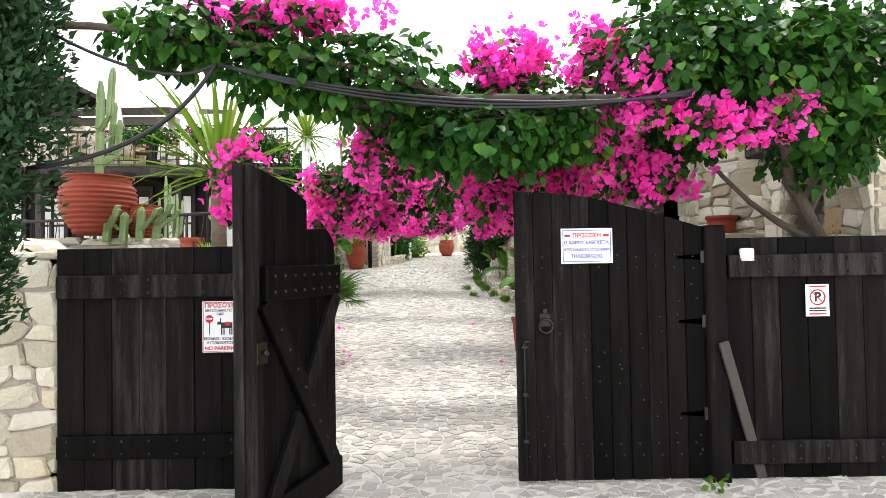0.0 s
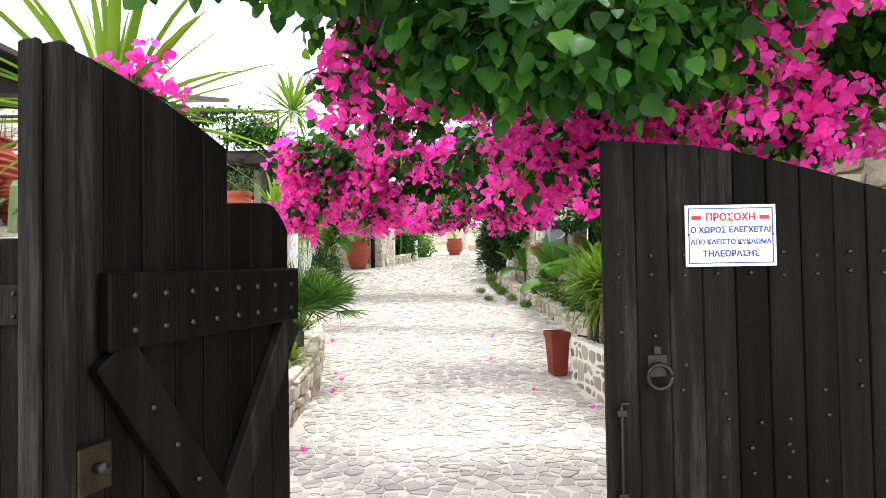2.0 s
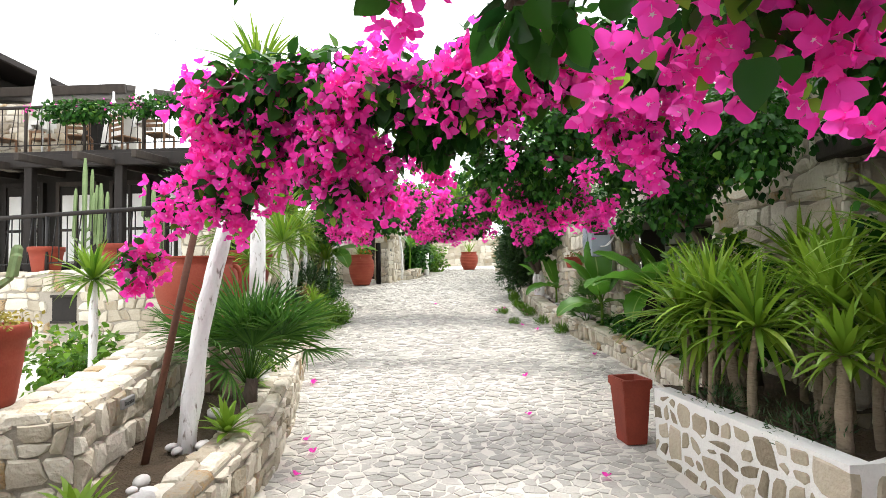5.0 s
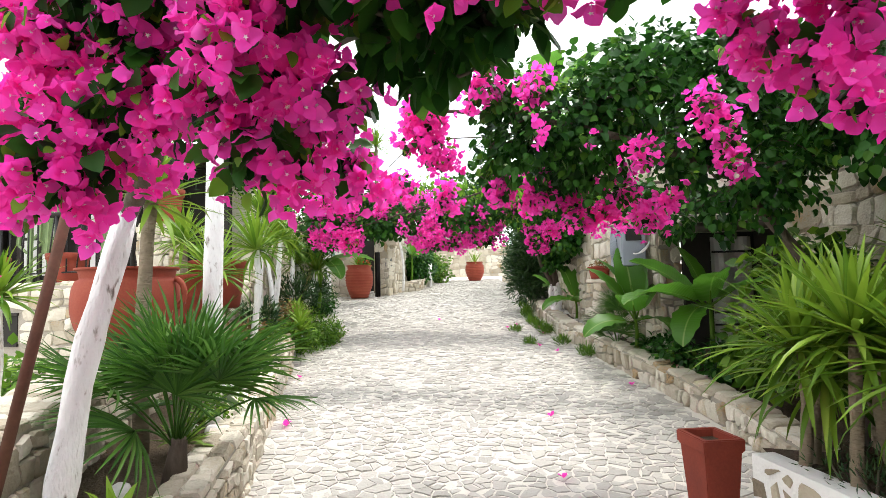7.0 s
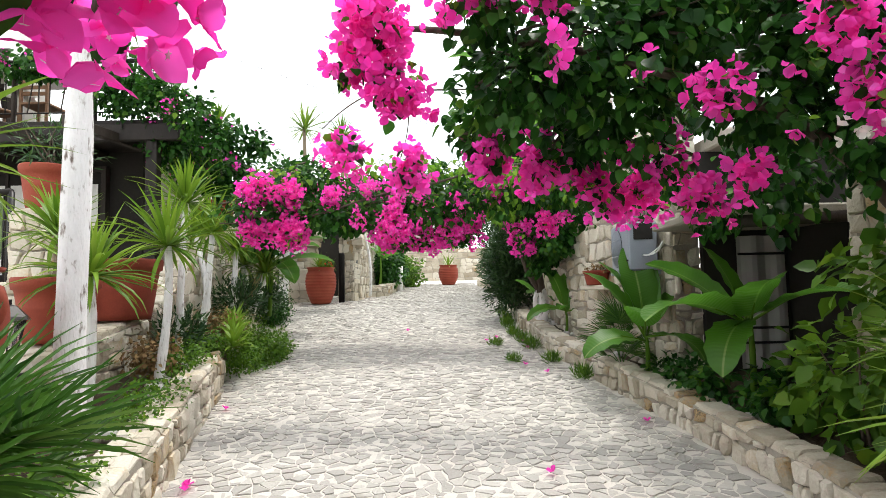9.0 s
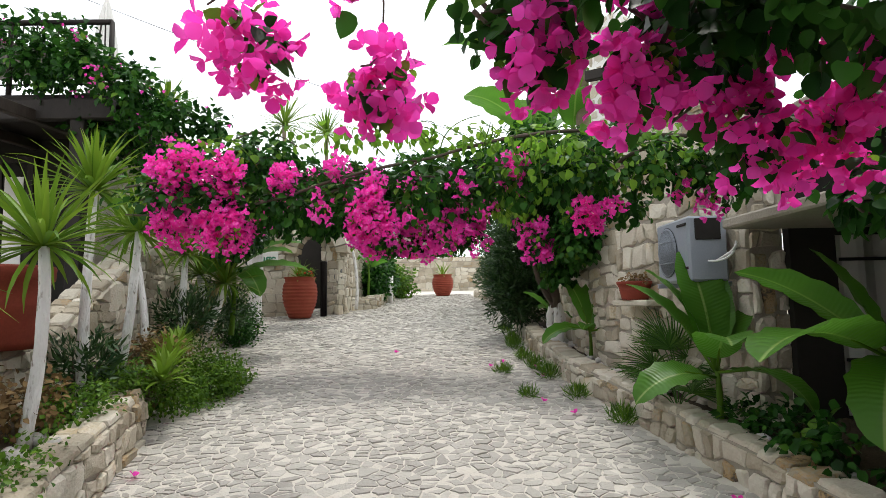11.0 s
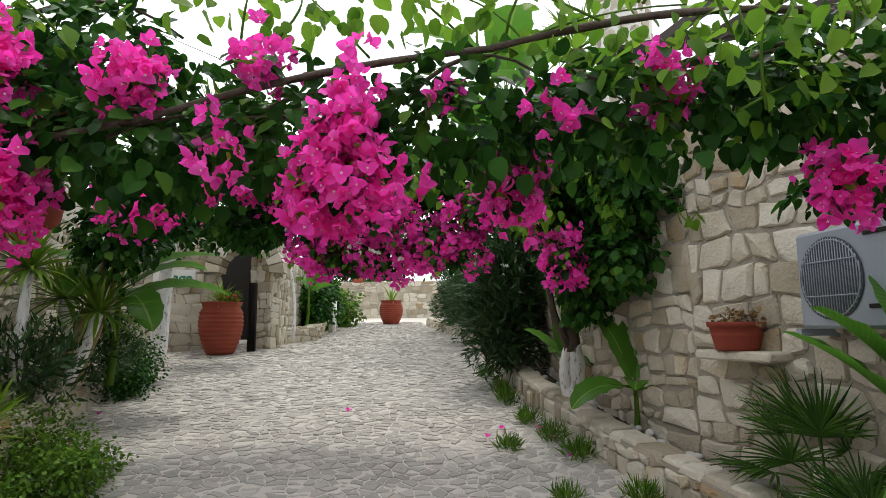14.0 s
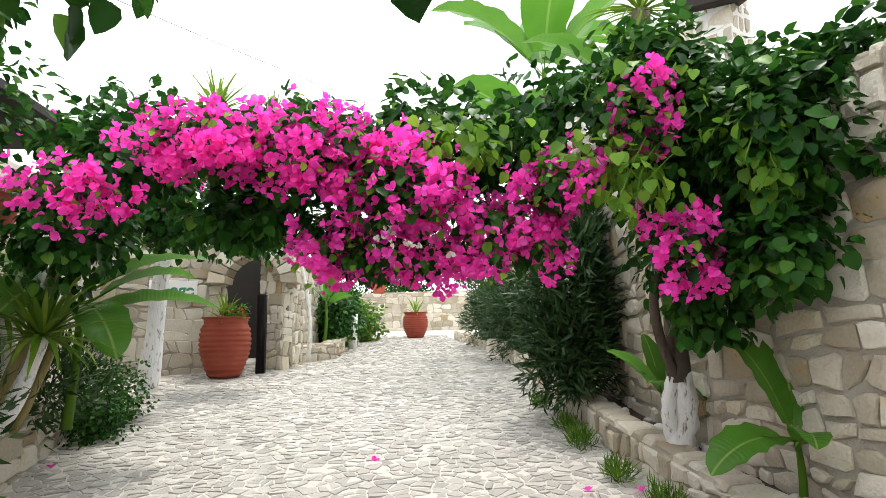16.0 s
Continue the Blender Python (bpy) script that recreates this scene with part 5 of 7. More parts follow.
def shrub(name, label, category, clumps, per, size, mat, seed, shape=(LEAF_V, LEAF_F), droop=0.3, stems=True, flowers=0, flower_mat=None, kind=""):
    p = thing(name, Matrix.Identity(4), label, category, kind=kind)
    rng = random.Random(seed)
    if stems:
        for x, y, z, rx, ry, rz in clumps[:6]:
            for i in range(4):
                q = (x + rng.uniform(-0.6, 0.6) * rx, y + rng.uniform(-0.6, 0.6) * ry, z + 0.5 * rz)
                b = (x + rng.uniform(-0.15, 0.15) * rx, y + rng.uniform(-0.15, 0.15) * ry, z - rz * 0.98)
                part("branch", tube_mesh("branch", bend(b, q, (rng.uniform(-0.05, 0.05), 0, 0), 5), [0.012, 0.011, 0.01, 0.008, 0.006, 0.004], 5), BARK, p)
    tagged(part("foliage", leaves_mesh("foliage", clumps, per, size, seed, shape, droop, 0.75), mat, p), kind="stuff")
    if flowers:
        tagged(part("blossom", bracts_mesh("blossom", clumps, flowers, 0.03, seed + 5, 0.1), flower_mat, p), kind="stuff")
    return p


def rosette(x, y, z, r, label, seed=0, n=26):
    p = thing("aloe", pose(x, y, z), label, "succulent", "aloes in the bed")
    rng = random.Random(seed)
    for i in range(n):
        ob = new("leaf", BLADES[rng.randrange(3)])
        ob.parent = p
        k = r * rng.uniform(0.75, 1.1)
        ob.matrix_basis = pose(0, 0, 0, 0, -(5 + 75 * (i / n) + rng.uniform(-6, 6)), i * 137.5) @ Matrix.Diagonal((k, 1.2, k, 1))
    return p


CACTUS_SKIN = surface("pale_cactus_skin", [(0.2, (0.10, 0.16, 0.07)), (0.6, (0.22, 0.30, 0.13)), (0.9, (0.40, 0.43, 0.26))], 0.7, 8, 50, 0.6, 0.006)


def cactus(x, y, z, h, seed, arms=4, label="pale green branching column cactus in a pot"):
    p = thing("cactus", pose(x, y, z), label, "cactus", "column cacti")
    rng = random.Random(seed)
    mat = CACTUS_SKIN
    def column(p0, p1, r):
        n, sides = 8, 10
        vs, fs = [], []
        for i in range(n + 1):
            t = i / n
            c = Vector(p0).lerp(Vector(p1), t)
            for k in range(sides):
                rr = r * (1.15 if k % 2 else 0.75) * (1 if t < 0.9 else 0.5)
                a = 2 * math.pi * k / sides
                vs.append((c.x + rr * math.cos(a), c.y + rr * math.sin(a), c.z))
        for i in range(n):
            for k in range(sides):
                k2 = (k + 1) % sides
                fs.append((i * sides + k, i * sides + k2, (i + 1) * sides + k2, (i + 1) * sides + k))
        fs.append(tuple(n * sides + k for k in range(sides)))
        return raw("column", vs, fs)
    part("stem", column((0, 0, -0.05), (0.02, 0, h), 0.034), mat, p)
    for i in range(arms):
        a = rng.uniform(0, 6.28)
        z0 = h * rng.uniform(0.15, 0.6)
        o = Vector((math.cos(a) * 0.16, math.sin(a) * 0.16, z0 + 0.12))
        part("arm", column((0.02 * math.cos(a), 0.02 * math.sin(a), z0), o, 0.024), mat, p)
        part("arm", column(o, o + Vector((0.03, 0, h * rng.uniform(0.25, 0.5))), 0.026), mat, p)
    return p


# soil in the beds
def bed(name, line, width, z_add, rise, label, side=-1):
    vs, fs = [], []
    for i, (x, y) in enumerate(line):
        for k in range(5):
            t = k / 4
            vs.append((x + side * width * t, y, ground_z(y) + z_add + rise * t + 0.02 * math.sin(i * 1.7 + k * 2.3)))
    for i in range(len(line) - 1):
        for k in range(4):
            a = i * 5 + k
            fs.append((a, a + 1, a + 6, a + 5))
    return tagged(part(name, raw(name, vs, fs, True), SOIL), label, "soil", kind="structure")


def dense(line, n=20):
    ys = np.linspace(line[0][1], line[-1][1], n)
    return [(float(np.interp(y, [p[1] for p in line], [p[0] for p in line])), float(y)) for y in ys]


bed("soil_bed_left", dense([(-1.85, 6.1), (-1.7, 6.6), (-1.74, 8.2), (-1.92, 9.3), (-2.2, 10.6), (-2.78, 13.2)]), 0.9, 0.34, 0.08, "dark planting soil behind low stone wall")
bed("soil_bed_left_far", dense([(-2.6, 13.2), (-3.0, 14.2), (-3.3, 15.5), (-3.9, 18.6)]), 1.4, 0.33, 0.3, "dark planting soil under shrubs")
bed("soil_bed_right", dense([(2.05, 8.6), (2.08, 10.2), (1.92, 11.7), (1.74, 12.8), (1.38, 15), (1.3, 17), (1.46, 20), (1.7, 24), (1.45, 29)]), 1.1, 0.16, 0.08, "dark planting soil behind kerb wall", 1)
bed("soil_planter", dense([(1.64, 6.75), (1.36, 8.5)]), 0.7, 0.5, 0.0, "dark soil in whitewashed planter", 1)


# ---- bougainvillea ----
def bougainvillea(label, leaf_clumps, bract_clumps, seed, leaf_n=520, bract_n=460, white=(), young=(), leaf_size=0.085, bract_size=0.047, stems=(), fine=False):
    b = thing("bougainvillea", Matrix.Identity(4), label, "climbing plant", "bougainvilleas over the lane")
    rng = random.Random(seed)
    for pts, r0, r1, mat in stems:
        n = len(pts)
        part("trunk" if r0 > 0.03 else "branch", tube_mesh("stem", pts, [r0 + (r1 - r0) * i / (n - 1) for i in range(n)], 8, 0.2, rng), mat, b)
    if leaf_clumps:
        tagged(part("foliage", leaves_mesh("foliage", leaf_clumps, leaf_n, leaf_size, seed, (HEART_V, HEART_F)), LEAF, b), kind="stuff")
        # twigs inside the leaves
        for x, y, z, rx, ry, rz in leaf_clumps:
            for i in range(3):
                p0 = (x - rx * rng.uniform(0.5, 0.9), y + ry * rng.uniform(-0.5, 0.5), z + rz * rng.uniform(-0.4, 0.4))
                p1 = (x + rx * rng.uniform(0.5, 0.9), y + ry * rng.uniform(-0.5, 0.5), z + rz * rng.uniform(-0.4, 0.4))
                part("twig", tube_mesh("twig", bend(p0, p1, (0, 0, rng.uniform(-0.1, 0.15)), 7), [0.008] * 4 + [0.005] * 4, 5), BARK, b)
    if bract_clumps:
        tagged(part("blossom", bracts_mesh("blossom", bract_clumps, bract_n, bract_size, seed + 1, shape=(FINE_V, FINE_F) if fine else None), BRACT, b, "bright magenta papery bracts"), kind="stuff")
        if fine:
            tagged(part("floret", bracts_mesh("floret", bract_clumps, bract_n, bract_size, seed + 1, shape=(STAR_V, STAR_F)), BRACT_WHITE, b, "tiny white tubular florets"), kind="stuff")
        tagged(part("young_foliage", leaves_mesh("young_foliage", bract_clumps, bract_n * 0.15, leaf_size * 0.62, seed + 2, (HEART_V, HEART_F), shell=0.3), LEAF_LIGHT, b, "light green young leaves"), kind="stuff")
        tagged(part("inner_foliage", leaves_mesh("inner_foliage", [(x, y, z, rx * 0.75, ry * 0.75, rz * 0.75) for x, y, z, rx, ry, rz in bract_clumps], leaf_n * 0.8, leaf_size * 0.9, seed + 4, (HEART_V, HEART_F)), LEAF, b), kind="stuff")
    if young:
        for x, y, z, rx, ry, rz in young:
            for i in range(4):
                p0 = (x + rx * rng.uniform(-0.9, 0.9), y + ry * rng.uniform(-0.8, 0.8), z - rz * rng.uniform(0.6, 1.0))
                p1 = (x + rx * rng.uniform(-0.9, 0.9), y + ry * rng.uniform(-0.8, 0.8), z + rz * rng.uniform(0.4, 1.1))
                part("shoot", tube_mesh("shoot", bend(p0, p1, (rng.uniform(-0.06, 0.06), 0, 0.04), 7), [0.0045] * 4 + [0.003] * 4, 5), COVER_LEAF, b)
        tagged(part("new_growth", leaves_mesh("new_growth", young, 110, leaf_size, seed + 6, (HEART_V, HEART_F), 1.0), LEAF_LIGHT, b, "light green young shoots"), kind="stuff")
    if white:
        tagged(part("white_blossom", bracts_mesh("white_blossom", white, 90, bract_size * 0.75, seed + 3), BRACT_WHITE, b, "white papery bracts"), kind="stuff")
    return b


# over the gate
bougainvillea("leafy bougainvillea with magenta sprays trained over the gate beam",
              [(-1.6, 3.6, 2.95, 0.45, 0.3, 0.2), (-1.0, 3.7, 2.8, 0.4, 0.3, 0.28), (-0.45, 3.7, 2.7, 0.45, 0.3, 0.28), (0.02, 3.9, 2.34, 0.36, 0.3, 0.22), (0.4, 3.8, 2.34, 0.46, 0.3, 0.26), (0.8, 3.9, 2.45, 0.35, 0.3, 0.25),
               (1.65, 3.8, 2.9, 0.5, 0.4, 0.42), (2.25, 3.8, 2.8, 0.55, 0.4, 0.5), (2.9, 3.9, 2.75, 0.45, 0.4, 0.5), (0.6, 4.6, 2.5, 0.6, 0.35, 0.22), (2.0, 4.4, 2.75, 0.7, 0.4, 0.42), (2.9, 4.4, 2.45, 0.45, 0.4, 0.4), (-0.1, 4.2, 2.6, 0.6, 0.3, 0.2)],
              [(0.5, 4.0, 2.85, 0.35, 0.22, 0.2), (1.12, 4.1, 2.85, 0.24, 0.2, 0.38), (1.2, 4.2, 2.4, 0.26, 0.24, 0.28), (1.5, 4.4, 2.12, 0.42, 0.25, 0.16), (1.3, 3.62, 2.5, 0.16, 0.1, 0.2), (1.75, 3.6, 2.32, 0.3, 0.12, 0.13), (2.2, 3.6, 2.36, 0.26, 0.12, 0.14), (-0.5, 4.1, 2.3, 0.22, 0.15, 0.2), (-1.0, 3.6, 3.1, 0.5, 0.2, 0.08), (-1.45, 4.2, 2.1, 0.22, 0.15, 0.3)], 200, 480, 420,
              stems=[(bend((3.25, 4.75, 0.0), (2.7, 4.5, 2.1), (0.2, 0, 0.1)), 0.065, 0.045, BARK), (bend((2.7, 4.5, 2.1), (2.0, 3.9, 2.85), (0.1, 0, 0)), 0.045, 0.02, BARK), (bend((2.85, 4.6, 1.75), (3.5, 4.4, 2.6), (0, 0, 0.15)), 0.04, 0.02, BARK), (bend((3.1, 4.6, 1.6), (2.1, 4.5, 2.25), (0, 0, -0.12)), 0.03, 0.015, BARK), (bend((-2.4, 3.5, 3.0), (0.2, 3.6, 2.5), (0, 0, 0.1)), 0.025, 0.02, BARK)])
bougainvillea("hanging magenta bougainvillea just inside the gate", [(0.2, 4.9, 2.62, 0.6, 0.3, 0.16), (-0.49, 5.1, 2.4, 0.11, 0.11, 0.11), (-0.26, 5.1, 2.36, 0.11, 0.11, 0.11), (0.01, 5.3, 2.17, 0.12, 0.12, 0.12), (0.9, 4.9, 2.6, 0.5, 0.3, 0.18), (1.9, 4.9, 2.6, 0.5, 0.4, 0.35)],
              [(0.42, 5.0, 2.1, 0.3, 0.25, 0.28), (0.85, 5.0, 2.25, 0.34, 0.25, 0.26), (1.3, 4.9, 2.35, 0.3, 0.25, 0.25), (-0.1, 4.9, 2.5, 0.36, 0.25, 0.2), (-0.6, 5.0, 2.55, 0.25, 0.2, 0.12), (0.25, 4.6, 2.35, 0.25, 0.15, 0.12), (-0.76, 5.1, 2.32, 0.07, 0.07, 0.07), (-0.61, 5.1, 2.2, 0.06, 0.06, 0.06), (-0.46, 5, 2.25, 0.09, 0.09, 0.09), (-0.33, 5, 2.14, 0.07, 0.07, 0.07), (-0.87, 5.1, 2.38, 0.04, 0.04, 0.04)], 205, 380, 380, fine=True)
# arch with the limewashed trunk
bougainvillea("dense magenta bougainvillea arching from a limewashed trunk", [(-0.9, 6.85, 2.5, 0.6, 0.3, 0.16), (-0.28, 6.6, 2.36, 0.24, 0.22, 0.16), (0.1, 6.5, 2.5, 0.35, 0.3, 0.16), (0.6, 6.6, 2.55, 0.4, 0.3, 0.14), (-1.3, 7.3, 2.45, 0.3, 0.3, 0.2), (-0.42, 6.75, 2.25, 0.10, 0.10, 0.10), (-0.25, 6.7, 2.22, 0.12, 0.12, 0.12), (-0.12, 6.6, 2.22, 0.08, 0.08, 0.08), (-0.32, 6.8, 2.13, 0.06, 0.06, 0.06)],
              [(-1.54, 7, 2.41, 0.19, 0.19, 0.19), (-1.43, 6.9, 1.99, 0.20, 0.20, 0.20), (-1.2, 6.9, 2.17, 0.20, 0.20, 0.20), (-0.82, 6.7, 2.16, 0.17, 0.17, 0.17), (-0.78, 6.8, 1.97, 0.16, 0.16, 0.16), (-0.59, 6.8, 2.1, 0.12, 0.12, 0.12), (-0.66, 7.2, 2.01, 0.12, 0.12, 0.12), (-1.76, 7.1, 1.93, 0.13, 0.13, 0.13), (-1.11, 7.5, 2.17, 0.08, 0.08, 0.08), (-0.97, 7.9, 2.36, 0.05, 0.05, 0.05), (-0.89, 7.9, 2.15, 0.04, 0.04, 0.04), (-0.82, 7.9, 2.27, 0.03, 0.03, 0.03), (-1.15, 6.95, 2.4, 0.35, 0.30, 0.20), (-0.55, 6.6, 2.4, 0.30, 0.25, 0.15), (-0.1, 6.35, 2.3, 0.22, 0.20, 0.16), (0.2, 6.35, 2.4, 0.20, 0.20, 0.14), (-1.95, 7, 1.62, 0.10, 0.10, 0.14)], 210, 520, 520, fine=True,
              white=[(0.8, 6.95, 2.45, 0.14, 0.1, 0.12)],
              stems=[(bend((-1.97, 7.6, 0.38), (-1.80, 7.85, 1.95), (-0.05, 0, 0), 8), 0.066, 0.05, LIMEBARK), (bend((-1.80, 7.85, 1.93), (-0.6, 6.6, 2.5), (0, 0, 0.12)), 0.045, 0.02, BARK)])
bougainvillea("magenta sprays of bougainvillea hanging from the house wall", [(1.3, 6.6, 2.75, 0.5, 0.3, 0.25), (1.9, 6.7, 2.6, 0.4, 0.35, 0.35), (2.4, 7.2, 2.7, 0.4, 0.5, 0.4)],
              [(0.58, 6.8, 2.23, 0.08, 0.08, 0.08), (0.65, 6.7, 2.1, 0.07, 0.07, 0.07), (0.73, 6.6, 1.99, 0.07, 0.07, 0.07), (0.77, 6.7, 2.22, 0.09, 0.09, 0.09)], 215, 480, 700, fine=True,
              stems=[(bend((2.6, 6.6, 2.9), (0.6, 6.7, 2.3), (0, 0, 0.12)), 0.016, 0.008, BARK)])
# leafy mass
bougainvillea("leafy bougainvillea mass hanging over the lane", [(0.44, 9.3, 2.76, 0.38, 0.30, 0.38), (0.15, 9.4, 2.58, 0.27, 0.27, 0.27), (0.73, 9.5, 2.54, 0.31, 0.30, 0.31), (0.91, 9.3, 2.94, 0.35, 0.30, 0.35), (0.54, 9.8, 2.42, 0.24, 0.24, 0.24), (0.01, 9.8, 2.5, 0.17, 0.17, 0.17), (1.6, 9.2, 2.88, 0.40, 0.30, 0.40), (1.85, 9.2, 2.3, 0.37, 0.30, 0.37), (1.39, 9.4, 2.52, 0.31, 0.30, 0.31), (0.01, 9.1, 2.84, 0.17, 0.17, 0.17), (2.3, 9.6, 2.9, 0.50, 0.70, 0.50), (2.3, 8.8, 2.7, 0.40, 0.60, 0.50), (1.3, 9.6, 3.2, 0.60, 0.50, 0.25)],
              [(-0.47, 9, 2.72, 0.14, 0.14, 0.14), (-0.39, 9, 2.46, 0.11, 0.11, 0.11), (-0.56, 9, 2.52, 0.09, 0.09, 0.09), (-0.06, 8.9, 2.86, 0.12, 0.12, 0.12), (0.26, 8.9, 2.82, 0.10, 0.10, 0.10), (-0.72, 9.8, 2.39, 0.10, 0.10, 0.10), (-0.38, 9.9, 2.28, 0.10, 0.10, 0.10), (0.07, 9.7, 2.33, 0.14, 0.14, 0.14), (0.34, 9.7, 2.23, 0.09, 0.09, 0.09), (0.7, 9.8, 2.1, 0.12, 0.12, 0.12), (0.98, 9.6, 2.24, 0.12, 0.12, 0.12), (1.13, 9.6, 2.03, 0.11, 0.11, 0.11), (0.97, 8.9, 2.38, 0.09, 0.09, 0.09), (1.12, 9.2, 2.14, 0.06, 0.06, 0.06), (1.29, 8.7, 2.63, 0.09, 0.09, 0.09), (1.37, 8.7, 2.43, 0.09, 0.09, 0.09), (1.41, 8.7, 2.28, 0.07, 0.07, 0.07), (1.15, 8.8, 2.21, 0.05, 0.05, 0.05), (0.21, 8.8, 2.52, 0.05, 0.05, 0.05), (0.58, 8.8, 2.46, 0.05, 0.05, 0.05), (1.15, 8.7, 2.41, 0.05, 0.05, 0.05)], 220, 480, 520, leaf_size=0.07,
              white=[(1.31, 8.7, 2.17, 0.06, 0.06, 0.06), (1.22, 8.6, 2.47, 0.05, 0.05, 0.05), (1.4, 8.7, 2.21, 0.05, 0.05, 0.05)],
              stems=[(bend((2.5, 9.3, 0.4), (1.4, 9.3, 2.4), (0.2, 0, 0.2)), 0.05, 0.03, BARK), (bend((1.4, 9.3, 2.4), (-0.6, 9.2, 2.8), (0, 0, 0.1)), 0.028, 0.012, BARK)])
bougainvillea("magenta bougainvillea sprays beside the canopy", [(1.58, 10.5, 2.77, 0.13, 0.13, 0.13), (1.49, 10.9, 2.41, 0.16, 0.16, 0.16), (1.82, 10.9, 2.13, 0.18, 0.18, 0.18), (2.2, 10.7, 2.4, 0.35, 0.40, 0.40)],
              [(-0.83, 9.8, 2.42, 0.04, 0.04, 0.04), (-0.8, 9.8, 2.32, 0.03, 0.03, 0.03), (-0.65, 9.8, 2.36, 0.02, 0.02, 0.02), (-0.42, 10.3, 2.48, 0.04, 0.04, 0.04), (-0.49, 10.1, 2.65, 0.03, 0.03, 0.03), (-0.01, 9.8, 2.37, 0.05, 0.05, 0.05), (0.15, 9.8, 2.34, 0.05, 0.05, 0.05), (0.34, 9.8, 2.34, 0.06, 0.06, 0.06), (0.44, 9.8, 2.4, 0.05, 0.05, 0.05), (0.53, 9.8, 2.19, 0.04, 0.04, 0.04), (0.67, 9.8, 2.18, 0.06, 0.06, 0.06), (0.8, 9.8, 2.4, 0.05, 0.05, 0.05), (0.9, 9.8, 2.17, 0.06, 0.06, 0.06), (1.03, 9.9, 2.04, 0.05, 0.05, 0.05), (0.88, 10, 2.03, 0.03, 0.03, 0.03), (0.93, 9.9, 2.11, 0.05, 0.05, 0.05)], 225, 260, 620, fine=True, bract_size=0.042,
              stems=[(bend((1.6, 10.4, 2.75), (-0.4, 10.2, 2.85), (0, 0, 0.06)), 0.010, 0.005, BARK), (bend((-0.4, 10.2, 2.85), (-0.85, 9.8, 2.5), (0, 0, 0.08)), 0.006, 0.003, BARK), (bend((-0.4, 10.2, 2.85), (-0.45, 10.3, 2.45), (0.03, 0, 0)), 0.004, 0.003, BARK)])
# arch with the big cluster
bougainvillea("bougainvillea arch with one large magenta flower cluster", [(-1.9, 12.2, 2.42, 0.45, 0.22, 0.2), (-1.3, 12.25, 2.36, 0.4, 0.22, 0.2), (-0.75, 12.25, 2.4, 0.35, 0.22, 0.2), (-0.2, 12.2, 2.44, 0.4, 0.22, 0.2), (0.3, 12.1, 2.48, 0.36, 0.2, 0.18), (0.75, 12.0, 2.5, 0.32, 0.2, 0.2), (1.2, 11.85, 2.5, 0.34, 0.2, 0.2), (1.65, 11.7, 2.5, 0.36, 0.22, 0.24), (1.1, 12.2, 2.28, 0.2, 0.15, 0.12), (-1.5, 12.5, 2.75, 0.35, 0.2, 0.22), (-1.1, 12.6, 2.55, 0.3, 0.2, 0.2)],
              [(-0.63, 12, 2.48, 0.03, 0.03, 0.04), (-0.63, 12, 2.37, 0.06, 0.05, 0.06), (-0.63, 12, 2.26, 0.10, 0.08, 0.06), (-0.64, 12, 2.17, 0.14, 0.10, 0.05), (-1.91, 12.1, 2.56, 0.13, 0.13, 0.13), (-1.61, 12.1, 2.54, 0.09, 0.09, 0.09), (-1.21, 12.1, 2.53, 0.06, 0.06, 0.06), (-1.97, 12.1, 2.21, 0.08, 0.08, 0.08), (-1.74, 12.1, 2.2, 0.06, 0.06, 0.06), (-1.59, 12.1, 2.13, 0.11, 0.11, 0.11), (-0.94, 12, 2.29, 0.03, 0.03, 0.03), (-0.85, 12.1, 2.56, 0.04, 0.04, 0.04), (-0.35, 12, 2.46, 0.04, 0.04, 0.04), (-0.11, 12.2, 2.21, 0.06, 0.06, 0.06), (-0.02, 12, 2.42, 0.03, 0.03, 0.03), (0.29, 12, 2.53, 0.04, 0.04, 0.04), (0.78, 11.9, 2.19, 0.06, 0.06, 0.06), (0.92, 11.8, 2.25, 0.04, 0.04, 0.04), (1.32, 11.7, 2.33, 0.03, 0.03, 0.03), (1.48, 11.7, 2.24, 0.04, 0.04, 0.04)], 230, 560, 2300, fine=True, leaf_size=0.06, bract_size=0.033,
              young=[(-1.7, 12.2, 2.7, 0.4, 0.2, 0.1), (-0.26, 11.7, 2.69, 0.08, 0.08, 0.08), (0.07, 11.7, 2.66, 0.09, 0.09, 0.09), (0.35, 11.6, 2.58, 0.09, 0.09, 0.09), (0.63, 11.6, 2.55, 0.09, 0.09, 0.09), (-0.7, 12.2, 2.82, 0.6, 0.2, 0.12), (0.1, 12.1, 2.76, 0.5, 0.2, 0.12), (0.9, 12.0, 2.72, 0.5, 0.2, 0.12), (0.5, 11.9, 2.5, 0.45, 0.22, 0.16), (1.2, 11.75, 2.55, 0.4, 0.25, 0.2)],
              stems=[(bend((-2.3, 12.15, 2.28), (-1.2, 12.1, 2.38), (0, 0, -0.04)), 0.008, 0.010, BARK), (bend((-1.2, 12.1, 2.38), (-0.2, 12.05, 2.62), (0, 0, 0.03)), 0.010, 0.011, BARK), (bend((-0.2, 12.05, 2.62), (0.8, 12.0, 2.78), (0, 0, 0.04)), 0.011, 0.013, BARK), (bend((0.8, 12.0, 2.78), (2.1, 11.85, 2.7), (0, 0, -0.03)), 0.013, 0.018, BARK)])
